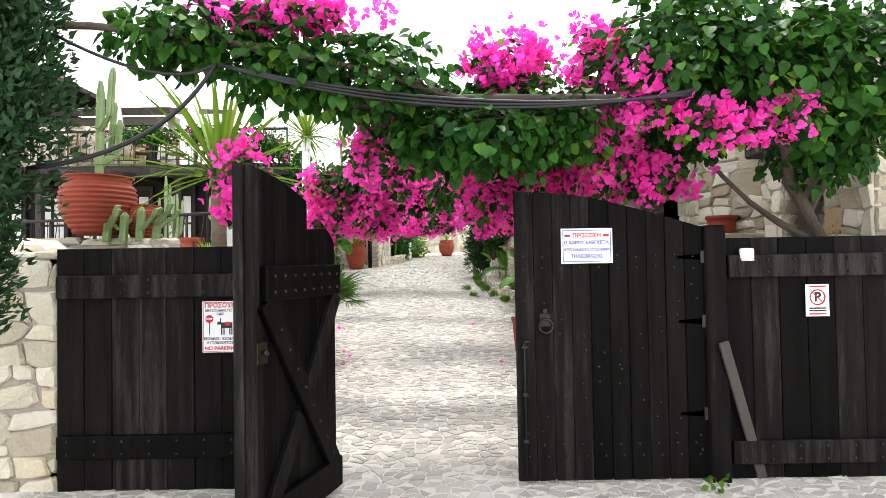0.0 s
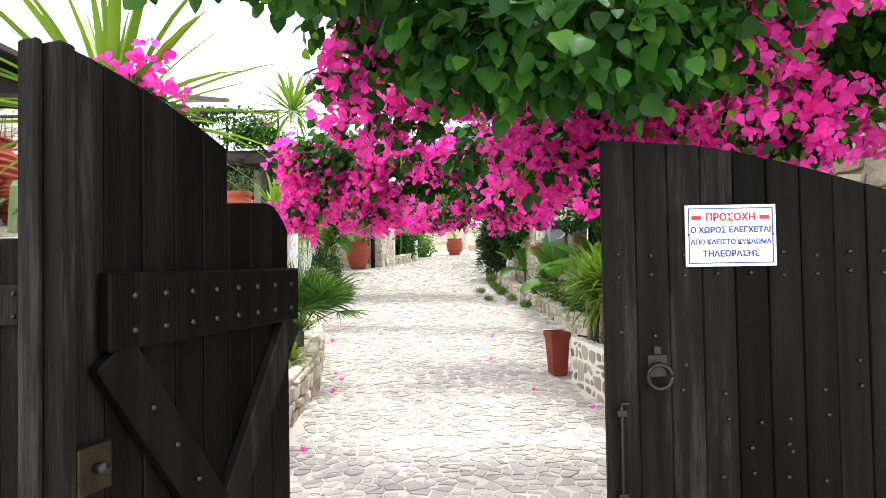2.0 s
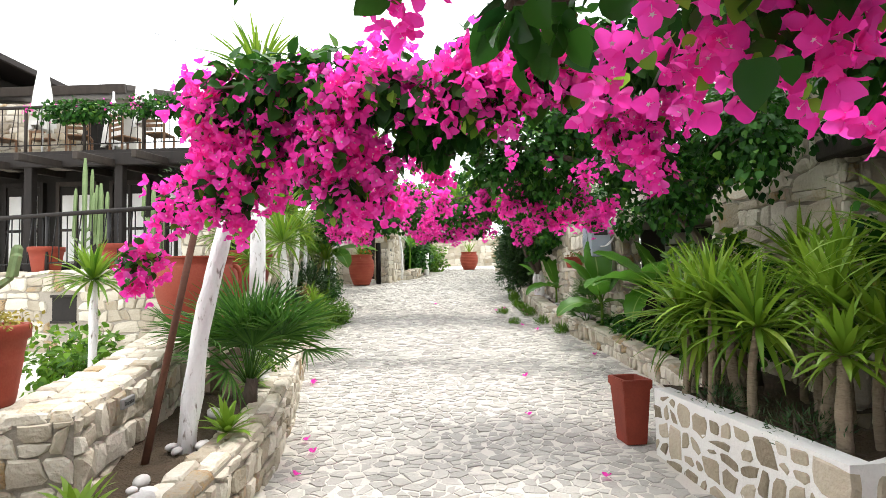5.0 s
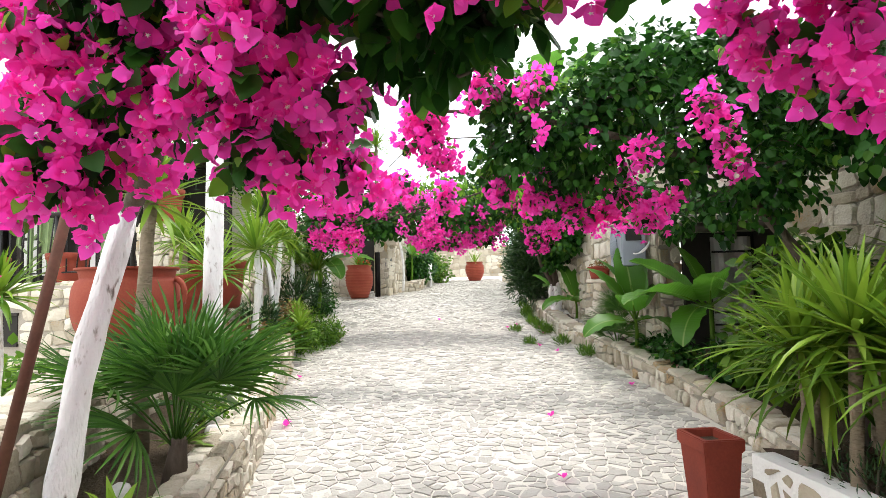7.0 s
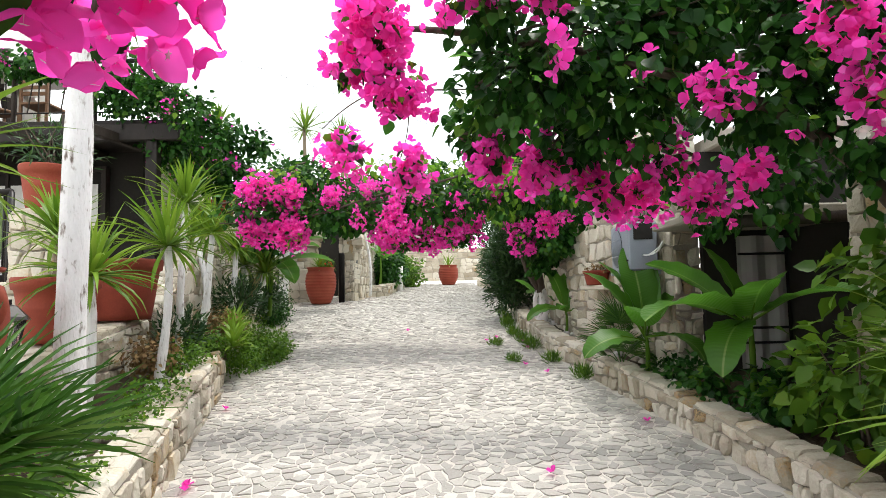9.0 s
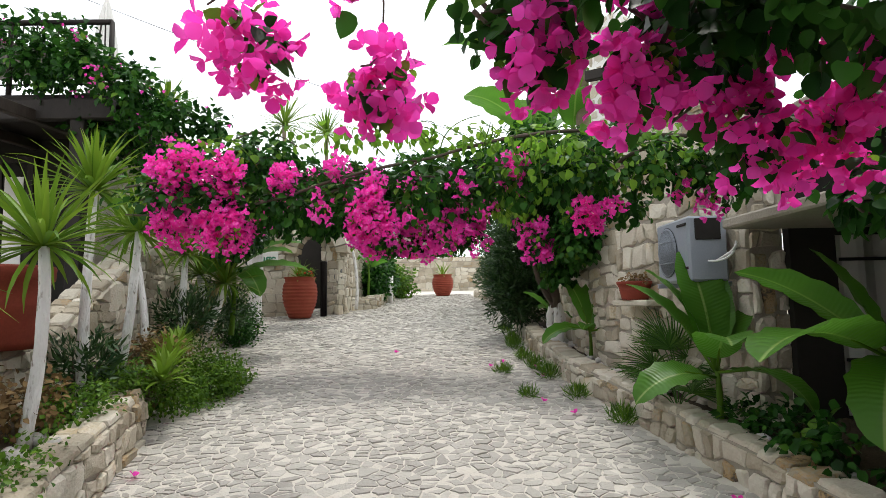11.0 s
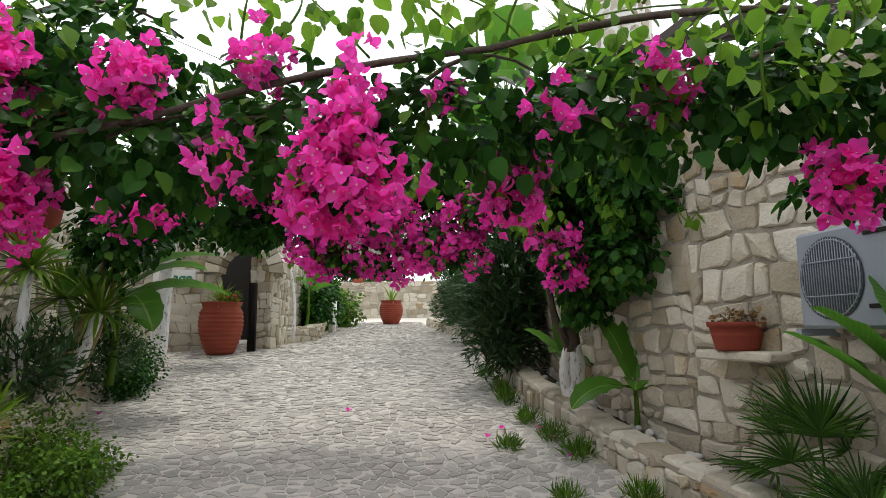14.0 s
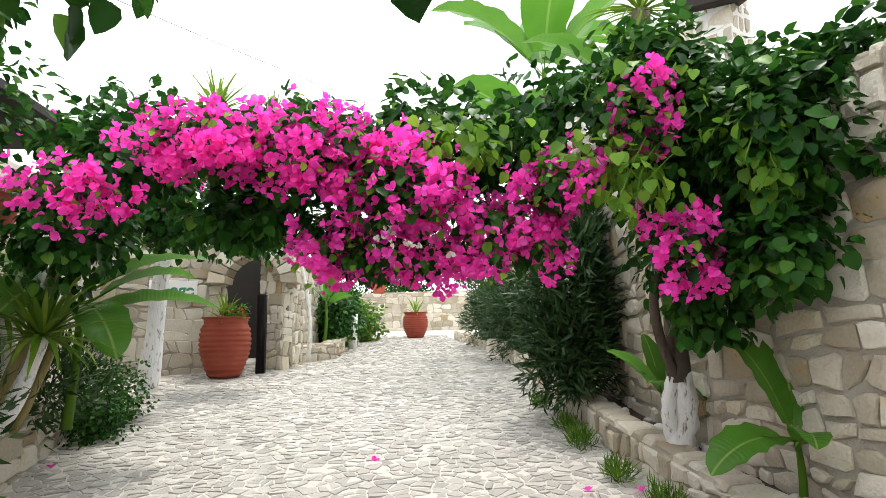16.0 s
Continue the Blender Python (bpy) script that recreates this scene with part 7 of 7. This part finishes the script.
def lantern(x, y, z):
    l = thing("lantern", pose(x, y, z), "black iron lantern on a stem on the wall", "lantern")
    part("stem", tube_mesh("stem", [(0, 0, 0), (0, 0, 0.16)], [0.018, 0.012], 8), IRON, l)
    part("foot", boxes(((-0.06, -0.06, 0), (0.06, 0.06, 0.02)), bevel=0.004), IRON, l)
    glass = bpy.data.materials.new("lantern_glass")
    glass.use_nodes = True
    b = glass.node_tree.nodes["Principled BSDF"]
    b.inputs["Transmission Weight"].default_value, b.inputs["Roughness"].default_value = 0.9, 0.1
    vs, fs = lathe([(0.05, 0.17), (0.085, 0.33)], 6)
    part("glass", raw("glass", vs, fs), glass, l, "clear glass panes")
    for k in range(6):
        a = math.pi / 3 * k
        part("rib", tube_mesh("rib", [(0.052 * math.cos(a), 0.052 * math.sin(a), 0.165), (0.09 * math.cos(a), 0.09 * math.sin(a), 0.335)], [0.005, 0.005], 4), IRON, l)
    vs, fs = lathe([(0.115, 0.33), (0.10, 0.35), (0.04, 0.41), (0.012, 0.42), (0.012, 0.45)], 6)
    part("cap", raw("cap", vs, fs), IRON, l)


lantern(-2.72, 10.05, WALL_TOP(10.05) + 0.01)


def wall_plate(x, y, z, w, h, rz, lines, label):
    s = thing("wall_plate", pose(x, y, z, 0, 0, rz), label, "sign", "stone plates on the wall")
    part("panel", boxes(((-w / 2, -0.015, -h / 2), (w / 2, 0.01, h / 2)), bevel=0.004), SLATE, s)
    for i, (t, size, dx) in enumerate(lines):
        text(s, t, size, dx, h * 0.25 - i * h * 0.5 if len(lines) > 1 else 0, -0.0155, INK_BLACK)


wall_plate(-2.68, 6.6, 0.72, 0.3, 0.13, 18.4, [("Rooms", 0.055, 0.02), ("12 - 17", 0.06, 0.0)], "grey engraved plate with room numbers")
wall_plate(-2.215, 7.35, 0.80, 0.17, 0.06, 100.5 - 180 + 180, [("Reception", 0.034, 0)], "small grey engraved reception plate")

ac = thing("air_conditioner", pose(-8.5, 13.0, 1.15), "white outdoor air conditioner unit by the terrace wall", "air conditioner", "air conditioners")
part("case", boxes(((-0.4, -0.15, 0), (0.4, 0.15, 0.55)), bevel=0.02), WHITEPAINT, ac)
vs, fs = lathe([(0.2, 0), (0.22, 0.02), (0.19, 0.03), (0.05, 0.02)], 24)
g = part("grille", raw("grille", vs, fs), METALGREY, ac, "round grey fan grille")
g.matrix_basis = pose(-0.1, -0.15, 0.28, 90)
part("stand", boxes(((-0.4, -0.15, -0.9), (0.4, 0.15, 0.0)), bevel=0.02), MORTAR, ac)

# ---- right house details ----
ac = thing("air_conditioner", pose(1.96, 13.12, 1.77, 0, 0, 88), "grey outdoor air conditioner mounted on the stone wall", "air conditioner", "air conditioners")
# local x runs along the wall, local y faces away from the lane
part("case", boxes(((-0.4, -0.155, 0), (0.28, 0.155, 0.52)), bevel=0.018), METALGREY, ac)
GRILLE = [tube_mesh("ring", [(r * math.cos(t), 0, r * math.sin(t)) for t in [2 * math.pi * i / 24 for i in range(25)]], [0.004] * 25, 4) for r in (0.05, 0.08, 0.11, 0.14, 0.17, 0.2)]
# Darker copy of the case's grey that paints shade behind the grille wires.
FAN_SHADE = surface("painted_fan_shade", [(0.2, (0.03, 0.034, 0.04)), (0.8, (0.07, 0.08, 0.09))], 0.5, 12, 60, 0.2, 0.002)
for sy in (0.166,):
    o = part("grille_ring", GRILLE[-1], METALGREY, ac)
    o.matrix_basis = pose(0.03, sy, 0.26)
    for i in range(23):
        q = -0.198 + 0.018 * i
        half = math.sqrt(0.21 ** 2 - q * q)
        part("grille_wire", tube_mesh("wire", [(0.03 + q, sy, 0.26 - half), (0.03 + q, sy, 0.26 + half)], [0.0028, 0.0028], 4), METALGREY, ac)
    for q in (-0.09, 0.09):
        part("grille_bar", tube_mesh("bar", [(-0.15, sy + 0.002, 0.26 + q), (0.21, sy + 0.002, 0.26 + q)], [0.004, 0.004], 4), METALGREY, ac)
    vs, fs = lathe([(0.215, 0), (0.215, 0.004)], 24)
    # Flat disc on the case; its dark colour is the opening's shade.
    o = part("fan_opening", raw("fan_opening", vs, fs), FAN_SHADE, ac, "flat disc painted dark as the shade in the fan opening")
    o.matrix_basis = pose(0.03, 0.160, 0.26, -90)
# Raised boxes: the shade inside slots and hatch is painted near-black.
for z in (0.1, 0.45):
    part("slot", boxes(((-0.38, 0.15, z), (-0.2, 0.165, z + 0.02)), bevel=0.002), PAINTED_SHADE, ac)
part("service_hatch", boxes(((-0.412, -0.1, 0.33), (-0.398, 0.1, 0.5)), bevel=0.004), PAINTED_SHADE, ac, "valve hatch with its recess shade painted near-black")
for i in range(2):
    part("pipe", tube_mesh("pipe", bend((-0.41, -0.05 + 0.06 * i, 0.16), (-0.5, -0.17, 0.3), (-0.10, 0, -0.05 * i), 10), [0.009] * 11, 6), WHITEPAINT, ac, "white insulated pipe")
for sx in (-0.3, 0.3):
    part("bracket", boxes(((sx - 0.02, -0.3, -0.04), (sx + 0.02, 0.16, 0.0)), bevel=0.003), METALGREY, ac)

sh = thing("wall_shelf", pose(1.82, 13.92, 1.60, 0, 0, 106), "flat stone ledge set in the wall", "shelf")
part("slab", boxes(((-0.28, -0.15, -0.03), (0.28, 0.14, 0.03)), bevel=0.012), STONE, sh)
pot(1.77, 13.92, 1.632, 0.18, 0.17, "round terracotta bowl with dry succulents on the wall ledge")
shrub("succulent", "dry trailing succulent in the wall trough", "succulent", [(1.77, 13.92, 1.83, 0.15, 0.17, 0.05)], 900, 0.035, DRY_LEAF, 430, stems=False)

dr = thing("doorway", Matrix.Identity(4), "dark open doorway with a white woven curtain", "doorway", kind="structure")
# Near-black sheets close the opening and paint the room's shade.
part("interior", boxes(((3.4, 10.9, 0.3), (3.5, 12.6, 3.0)), ((2.53, 12.62, 0.3), (3.5, 12.7, 3.0)), bevel=0.0), PAINTED_SHADE, dr, "near-black sheets painting the shade of the room behind the doorway")
cur = bmesh.new()
vs = [[cur.verts.new((2.84 + i * 0.05, 12.55 + 0.02 * math.sin(i * 1.3), z)) for i in range(11)] for z in (0.75, 1.45, 2.1)]
for a, b in zip(vs, vs[1:]):
    for i in range(10):
        cur.faces.new((a[i], a[i + 1], b[i + 1], b[i]))
bmesh.ops.solidify(cur, geom=cur.faces[:], thickness=0.006)
ct = tagged(part("curtain", cur, CLOTH), "white woven curtain with dark stripes in the doorway", "curtain")
for z in (1.0, 1.15, 1.9):
    part("stripe", boxes(((2.84, 12.522, z), (3.34, 12.528, z + 0.025)), bevel=0.0), INK_BLACK, ct)
cn = thing("door_canopy", Matrix.Identity(4), "stone slab canopy on a rough log above the doorway", "canopy")
part("slab", boxes(((2.0, 11.2, 2.16), (3.4, 12.6, 2.24)), bevel=0.015), MORTAR, cn)
part("log", tube_mesh("log", [(2.02, 11.3, 2.1), (3.4, 11.2, 2.14)], [0.055, 0.05], 9, 0.15, random.Random(4)), DARKWOOD, cn)
lt = thing("lintel", Matrix.Identity(4), "heavy dark timber lintel above the doorway", "lintel")
part("timber", boxes(((2.86, 6.95, 2.42), (3.1, 8.9, 2.6)), bevel=0.02), DARKWOOD, lt)
# Sheets behind the wall openings; the rooms' shade is put into their near-black colour.
part("dark_room", boxes(((4.6, 4.3, 0.0), (4.7, 10.8, 3.2)), ((3.36, 10.6, 0.0), (4.6, 10.7, 3.2)), ((3.72, 4.4, 0.0), (4.6, 4.5, 3.2)), bevel=0.0), PAINTED_SHADE, lt, "near-black sheets painting the shade of the rooms behind the doorways")
part("timber", boxes(((3.1, 4.7, 2.5), (3.45, 5.9, 2.62)), bevel=0.02), DARKWOOD, lt)
part("roof_slab", boxes(((2.7, 4.3, 3.2), (7.0, 10.8, 3.35)), bevel=0.03), MORTAR, lt)
pot(3.0, 6.2, 1.75, 0.2, 0.16, "small terracotta bowl on a stone ledge")
part("ledge", boxes(((2.8, 5.9, 1.66), (3.3, 6.5, 1.75)), bevel=0.015), STONE, lt)
part("ledge_pier", boxes(((2.85, 5.95, 0.0), (3.3, 6.45, 1.66)), bevel=0.03), STONE, lt)

# roof terrace above the right wall: pergola, column, bananas
line = [(2.95, 17.9), (2.45, 17.5), (2.75, 17.0)]
stone_wall("stone_column", line, [3.3, 3.3, 3.3], [6.2, 6.2, 6.2], 0.42, 160, "whitewashed stone column above the wall", 0.2, 0.22, core=WHITEWASH, cap=False, joint=0.05, proud=0.008)
pg = thing("pergola", Matrix.Identity(4), "weathered dark timber pergola above the wall", "pergola")
beam(pg, (2.3, 17.2, 5.2), (6.0, 15.0, 5.2), 0.12, 0.16)
for i in range(5):
    beam(pg, (2.4 + 0.5 * i, 12.6 + 0.3 * i, 4.3 - 0.02 * i), (2.9 + 0.6 * i, 17.2 - 0.4 * i, 5.25), 0.08, 0.12, "rafter")
for p in ((2.6, 12.9, 3.3), (5.2, 13.5, 3.3)):
    beam(pg, p, (p[0], p[1], 4.45), 0.12, 0.12, "post")
beam(pg, (2.2, 12.9, 4.4), (5.6, 13.5, 4.4), 0.1, 0.14)
part("roof_terrace", boxes(((2.6, 12.2, 3.0), (7.5, 30, 3.15)), bevel=0.02), MORTAR, pg)
for i, (x, y, s) in enumerate(((2.5, 19.0, 1.1), (2.4, 22.5, 1.7), (3.0, 25.0, 1.8))):
    banana(x, y, 3.1, (1.9, 4.0, 3.4)[i], [(200, 40, 1.3 * s, 1), (150, 55, 1.2 * s, 0), (260, 35, 1.2 * s, 1), (90, 65, 1.0 * s, 2), (310, 45, 1.2 * s, 0), (20, 50, 1.1 * s, 3)], "tall banana plant with torn leaves above the wall", 40 + i, 0.08)
yucca(2.6, 18.6, 3.2, 6.0, 0.9, (0, 0), "palm crown with drooping leaves above the column", n=90, thick=0.12, seed=41, droop=0.5, low=-60)
shrub("vine", "leafy vine along the top of the stone wall", "climbing plant", [(2.0, 14.9, 3.45, 0.3, 0.5, 0.2), (2.05, 13.9, 3.5, 0.22, 0.6, 0.2), (2.3, 12.9, 3.55, 0.22, 0.4, 0.22), (1.9, 16.4, 3.5, 0.5, 0.7, 0.4), (1.9, 18.5, 3.6, 0.5, 0.9, 0.5)], 400, 0.1, LEAF, 440, stems=False)

# ---- archway and lane end ----
ar = thing("archway", Matrix.Identity(4), "dressed stone arch over a shaded passage", "arch", kind="structure")
bm = bmesh.new()
box(bm, (-3.7, 22.3, 3.5), (-2.3, 22.7, 3.75), 0.01)
part("lintel_course", bm, MORTAR, ar)
c, r = Vector((-2.97, 22.0, 2.85)), 0.47
for i in range(11):
    a0, a1 = math.pi * i / 11, math.pi * (i + 1) / 11
    bm = bmesh.new()
    ring = []
    for y in (21.95, 22.5):
        ring.append([bm.verts.new((c.x + q * math.cos(a), y, c.z + q * math.sin(a))) for q, a in ((r, a0 + 0.02), (r + 0.28, a0 + 0.015), (r + 0.28, a1 - 0.015), (r, a1 - 0.02))])
    f, b = ring
    bm.faces.new(f)
    bm.faces.new(b[::-1])
    for k in range(4):
        bm.faces.new((f[k], b[k], b[(k + 1) % 4], f[(k + 1) % 4]))
    bmesh.ops.recalc_face_normals(bm, faces=bm.faces)
    part("voussoir", bm, STONE, ar)
# Flat sheet across the passage, coloured near-black in place of its shade.
part("passage", boxes(((-4.2, 24.5, 1.0), (-2.62, 24.6, 4.0)), bevel=0.0), PAINTED_SHADE, ar, "near-black sheet painting the shade of the passage behind the arch")
jar(-3.2, 21.3, ground_z(21.3), 0.92, 0.38, "tall ribbed terracotta jar planted with agave")
rosette(-3.2, 21.3, ground_z(21.2) + 0.85, 0.5, "grey-green agave growing in the jar", 2, 30)
shrub("geranium", "red geranium flowering in the jar", "flower", [(-3.05, 21.2, ground_z(21.2) + 1.02, 0.2, 0.2, 0.1)], 500, 0.06, COVER_LEAF, 450, stems=False, flowers=60, flower_mat=leafy("red_petal", (0.5, 0.02, 0.02), (0.7, 0.05, 0.04)))
ps = thing("dark_post", pose(-2.75, 21.75, ground_z(21.7)), "square dark timber post beside the arch", "post")
part("post", boxes(((-0.07, -0.07, -0.05), (0.07, 0.07, 1.28)), bevel=0.012), BLACKWOOD, ps)
sg = thing("village_sign", pose(-4.05, 21.80, 2.72, 0, 0, 20), "white board with green painted letters on the facade", "sign")
part("board", boxes(((-0.5, -0.02, -0.16), (0.22, 0.02, 0.16)), bevel=0.006), CLOTH, sg)
text(sg, "age", 0.26, 0.0, 0.0, -0.0215, INK_GREEN)
pt = thing("wall_plate", pose(-2.5, 22.2, 2.35, 0, 0, 23), "small grey engraved plate on the arch pier", "sign", "stone plates on the wall")
part("panel", boxes(((-0.1, -0.06, -0.12), (0.1, -0.03, 0.12)), bevel=0.004), SLATE, pt)
for i in range(4):
    part("text_line", boxes(((-0.07, -0.063, 0.06 - i * 0.04), (0.07, -0.06, 0.075 - i * 0.04)), bevel=0.0), INK_BLACK, pt)
st = thing("bare_stem", Matrix.Identity(4), "pale bare climbing stem on the arch wall", "climbing plant")
part("stem", tube_mesh("stem", bend((-2.15, 22.9, 1.5), (-2.3, 22.4, 3.5), (0.1, 0, 0), 8), [0.05, 0.045, 0.04, 0.04, 0.035, 0.03, 0.03, 0.025, 0.02], 7, 0.2, random.Random(8)), LIMEBARK, st)
banana(-2.05, 24.6, 1.8, 0.9, [(300, 60, 0.7, 0), (200, 50, 0.6, 1), (100, 60, 0.6, 2), (340, 30, 0.6, 1)], "banana plant in the far planter", 50)
shrub("shrub", "dark green shrub beside the far planter", "shrub", [(-2.0, 25.8, 2.4, 0.5, 0.8, 0.7), (-1.9, 27.5, 2.5, 0.5, 1.0, 0.8)], 420, 0.12, LEAF, 460)
shrub("shrub", "bright green shrub at the lane's bend", "shrub", [(-1.6, 30.0, 2.35, 0.7, 0.9, 0.65), (-2.2, 31, 2.6, 0.7, 0.9, 0.8)], 420, 0.12, COVER_LEAF, 462)
pst = thing("lane_post", pose(-1.55, 26.5, ground_z(26.5)), "grey limewashed stump beside the planter", "post")
part("stump", tube_mesh("stump", [(0, 0, -0.05), (0.03, 0, 0.85)], [0.09, 0.07], 9, 0.15, random.Random(6)), LIMEBARK, pst)
jar(0.2, 31.4, ground_z(31.4), 0.85, 0.42, "round ribbed terracotta jar at the lane's end")
rosette(0.2, 31.4, ground_z(31.4) + 0.75, 0.75, "agave growing in the far jar", 1, 26)
pot(-1.1, 36.2, 3.7, 0.5, 0.3, "terracotta pot on top of the far wall")
shrub("olive_tree", "grey-green olive crown above the far wall", "tree", [(1.2, 40, 6.0, 1.8, 1.5, 1.2), (-1.0, 42, 6.2, 1.6, 1.5, 1.0), (3.6, 40, 5.4, 1.6, 1.5, 1.2)], 120, 0.22, OLEANDER_LEAF, 470, (LONG_V * np.array((1.8, 1, 1)), LONG_F), -0.2)
shrub("shrub", "green shrubs behind the far wall", "shrub", [(-3, 39, 3.8, 1.5, 1, 0.8), (0, 39, 3.9, 1.5, 1, 0.7)], 160, 0.16, LEAF, 472)
for x, y0, y1, z0, z1 in ((-6, 8, 40, 6.5, 8.5),):
    w = thing("overhead_wire", Matrix.Identity(4), "thin overhead wire crossing above the lane", "wire")
    part("wire", tube_mesh("wire", bend((-9, 20, 8.8), (3, 26, 6.2), (0, 0, -0.2), 14), [0.008] * 15, 4), CABLE, w)


# ---- pebbles and petals ----
def pebble_mesh(seed):
    bm = bmesh.new()
    bmesh.ops.create_icosphere(bm, subdivisions=2, radius=0.5)
    rng = random.Random(seed)
    a, b, c = [rng.uniform(0, 9) for _ in range(3)]
    for v in bm.verts:
        k = 1 + 0.12 * math.sin(v.co.x * 4 + a) + 0.1 * math.sin(v.co.y * 5 + b) + 0.08 * math.sin(v.co.z * 6 + c)
        v.co *= k
    for f in bm.faces:
        f.smooth = True
    me = bpy.data.meshes.new("pebble")
    bm.to_mesh(me)
    bm.free()
    me.materials.append(PEBBLE)
    return me


PEBBLES = [pebble_mesh(i) for i in range(5)]


def pebbles(places, group):
    rng = random.Random(len(places) * 7)
    for x, y, z, s in places:
        ob = new("pebble", PEBBLES[rng.randrange(5)])
        ob.matrix_basis = pose(x, y, z, rng.uniform(-15, 15), rng.uniform(-15, 15), rng.uniform(0, 360)) @ Matrix.Diagonal((s, s * rng.uniform(0.6, 0.9), s * rng.uniform(0.45, 0.6), 1))
        tagged(ob, "smooth pale rounded pebble on the planting soil", "pebble", group)


rng = random.Random(77)
places = []
for i in range(46):
    y = rng.uniform(6.3, 13.0)
    x = float(np.interp(y, [6.1, 8.2, 9.3, 10.6, 13.2], [-1.9, -1.95, -2.1, -2.4, -2.95])) + rng.uniform(-0.15, 0.12)
    places.append((x, y, ground_z(y) + 0.40, rng.uniform(0.07, 0.17)))
pebbles(places, "pebbles in the left bed")
places = []
for i in range(60):
    y = rng.uniform(11.0, 17.5)
    x = float(np.interp(y, [11, 12.8, 15, 17], [2.08, 1.84, 1.48, 1.42])) + rng.uniform(-0.08, 0.2)
    places.append((x, y, ground_z(y) + 0.22, rng.uniform(0.06, 0.16)))
pebbles(places, "pebbles in the right bed")
PETAL = raw("petal", [tuple(v * 0.05) for v in BRACT_V], BRACT_F)
PETAL.materials.append(BRACT)
for i in range(26):
    y = rng.uniform(6.0, 17.0)
    x = rng.choice((rng.uniform(0.2, 1.1), rng.uniform(-1.5, 0.9), edge(RIGHT_EDGE, y) - 0.2, edge(LEFT_EDGE, y) + 0.2))
    ob = new("fallen_petal", PETAL)
    ob.matrix_basis = pose(x, y, ground_z(y) + 0.02, rng.uniform(-25, 25), rng.uniform(-25, 25), rng.uniform(0, 360))
    tagged(ob, "fallen magenta petal lying on the cobbles", "petal", "fallen petals")


# ---- the lane's flagstones ----
def flagstones():
    rng = random.Random(12)
    dx, dy = 0.115, 0.074
    y0, y1, x0, x1 = -1.5, 33.0, -4.6, 3.4
    nx, ny = int((x1 - x0) / dx), int((y1 - y0) / dy)
    seeds = {}
    for j in range(ny):
        for i in range(nx):
            if rng.random() < 0.16:
                continue
            seeds[i, j] = (x0 + (i + 0.5 * (j % 2) + rng.uniform(-0.5, 0.5)) * dx, y0 + (j + rng.uniform(-0.48, 0.48)) * dy)
    lane = thing("lane_paving", Matrix.Identity(4), "pale irregular flagstones set in mortar on the sloping lane", "paving", kind="structure")
    vs_all, fs_all = [], []
    singles = 0
    for (i, j), (sx, sy) in seeds.items():
        lo, hi = edge(LEFT_EDGE, sy) + 0.03, edge(RIGHT_EDGE, sy) - 0.03
        if not lo < sx < hi:
            continue
        poly = [(sx - 0.22, sy - 0.18), (sx + 0.22, sy - 0.18), (sx + 0.22, sy + 0.18), (sx - 0.22, sy + 0.18)]
        for dj in (-2, -1, 0, 1, 2):
            for di in (-2, -1, 0, 1, 2):
                q = seeds.get((i + di, j + dj))
                if q and (di or dj):
                    vx, vy = q[0] - sx, q[1] - sy
                    L = math.hypot(vx, vy)
                    if L > 1e-6:
                        poly = clip(poly, sx + vx * 0.5 - vx / L * 0.004, sy + vy * 0.5 - vy / L * 0.004, vx, vy)
        if len(poly) < 3:
            continue
        h = rng.uniform(-0.0035, 0.0045)
        tx, ty = rng.uniform(-0.06, 0.06), rng.uniform(-0.11, 0.03)
        n = len(poly)
        cx, cy = sum(p[0] for p in poly) / n, sum(p[1] for p in poly) / n
        worn = []
        for k in range(n):
            a, b = poly[k], poly[(k + 1) % n]
            worn.append(a)
            if sy < 17 and math.hypot(b[0] - a[0], b[1] - a[1]) > 0.05:
                f, w = rng.uniform(0.3, 0.7), rng.uniform(-0.10, 0.03)
                worn.append((a[0] + (b[0] - a[0]) * f + (b[1] - a[1]) * w, a[1] + (b[1] - a[1]) * f - (b[0] - a[0]) * w))
        poly, n = worn, len(worn)
        vs, fs = [], []
        for px, py in poly:
            vs.append((px, py, ground_z(py) - 0.010))
        for px, py in poly:
            qx, qy = cx + (px - cx) * rng.uniform(0.93, 0.985), cy + (py - cy) * rng.uniform(0.93, 0.985)
            vs.append((qx, qy, ground_z(qy) + h + (qx - cx) * tx + (qy - cy) * ty + rng.uniform(-0.002, 0.002)))
        for k in range(n):
            k2 = (k + 1) % n
            fs.append((k, k2, n + k2, n + k))
        fs.append(tuple(range(n, 2 * n)))
        if singles < 300 and 5.2 < sy < 9.6 and -1.2 < sx < 1.0:
            singles += 1
            part("flagstone", raw("flagstone", vs, fs), FLAG, lane)
        else:
            o = len(vs_all)
            vs_all += vs
            fs_all += [tuple(q + o for q in f) for f in fs]
    tagged(part("paving", raw("paving", vs_all, fs_all), FLAG_J, lane), kind="stuff")


flagstones()
finish_stones()
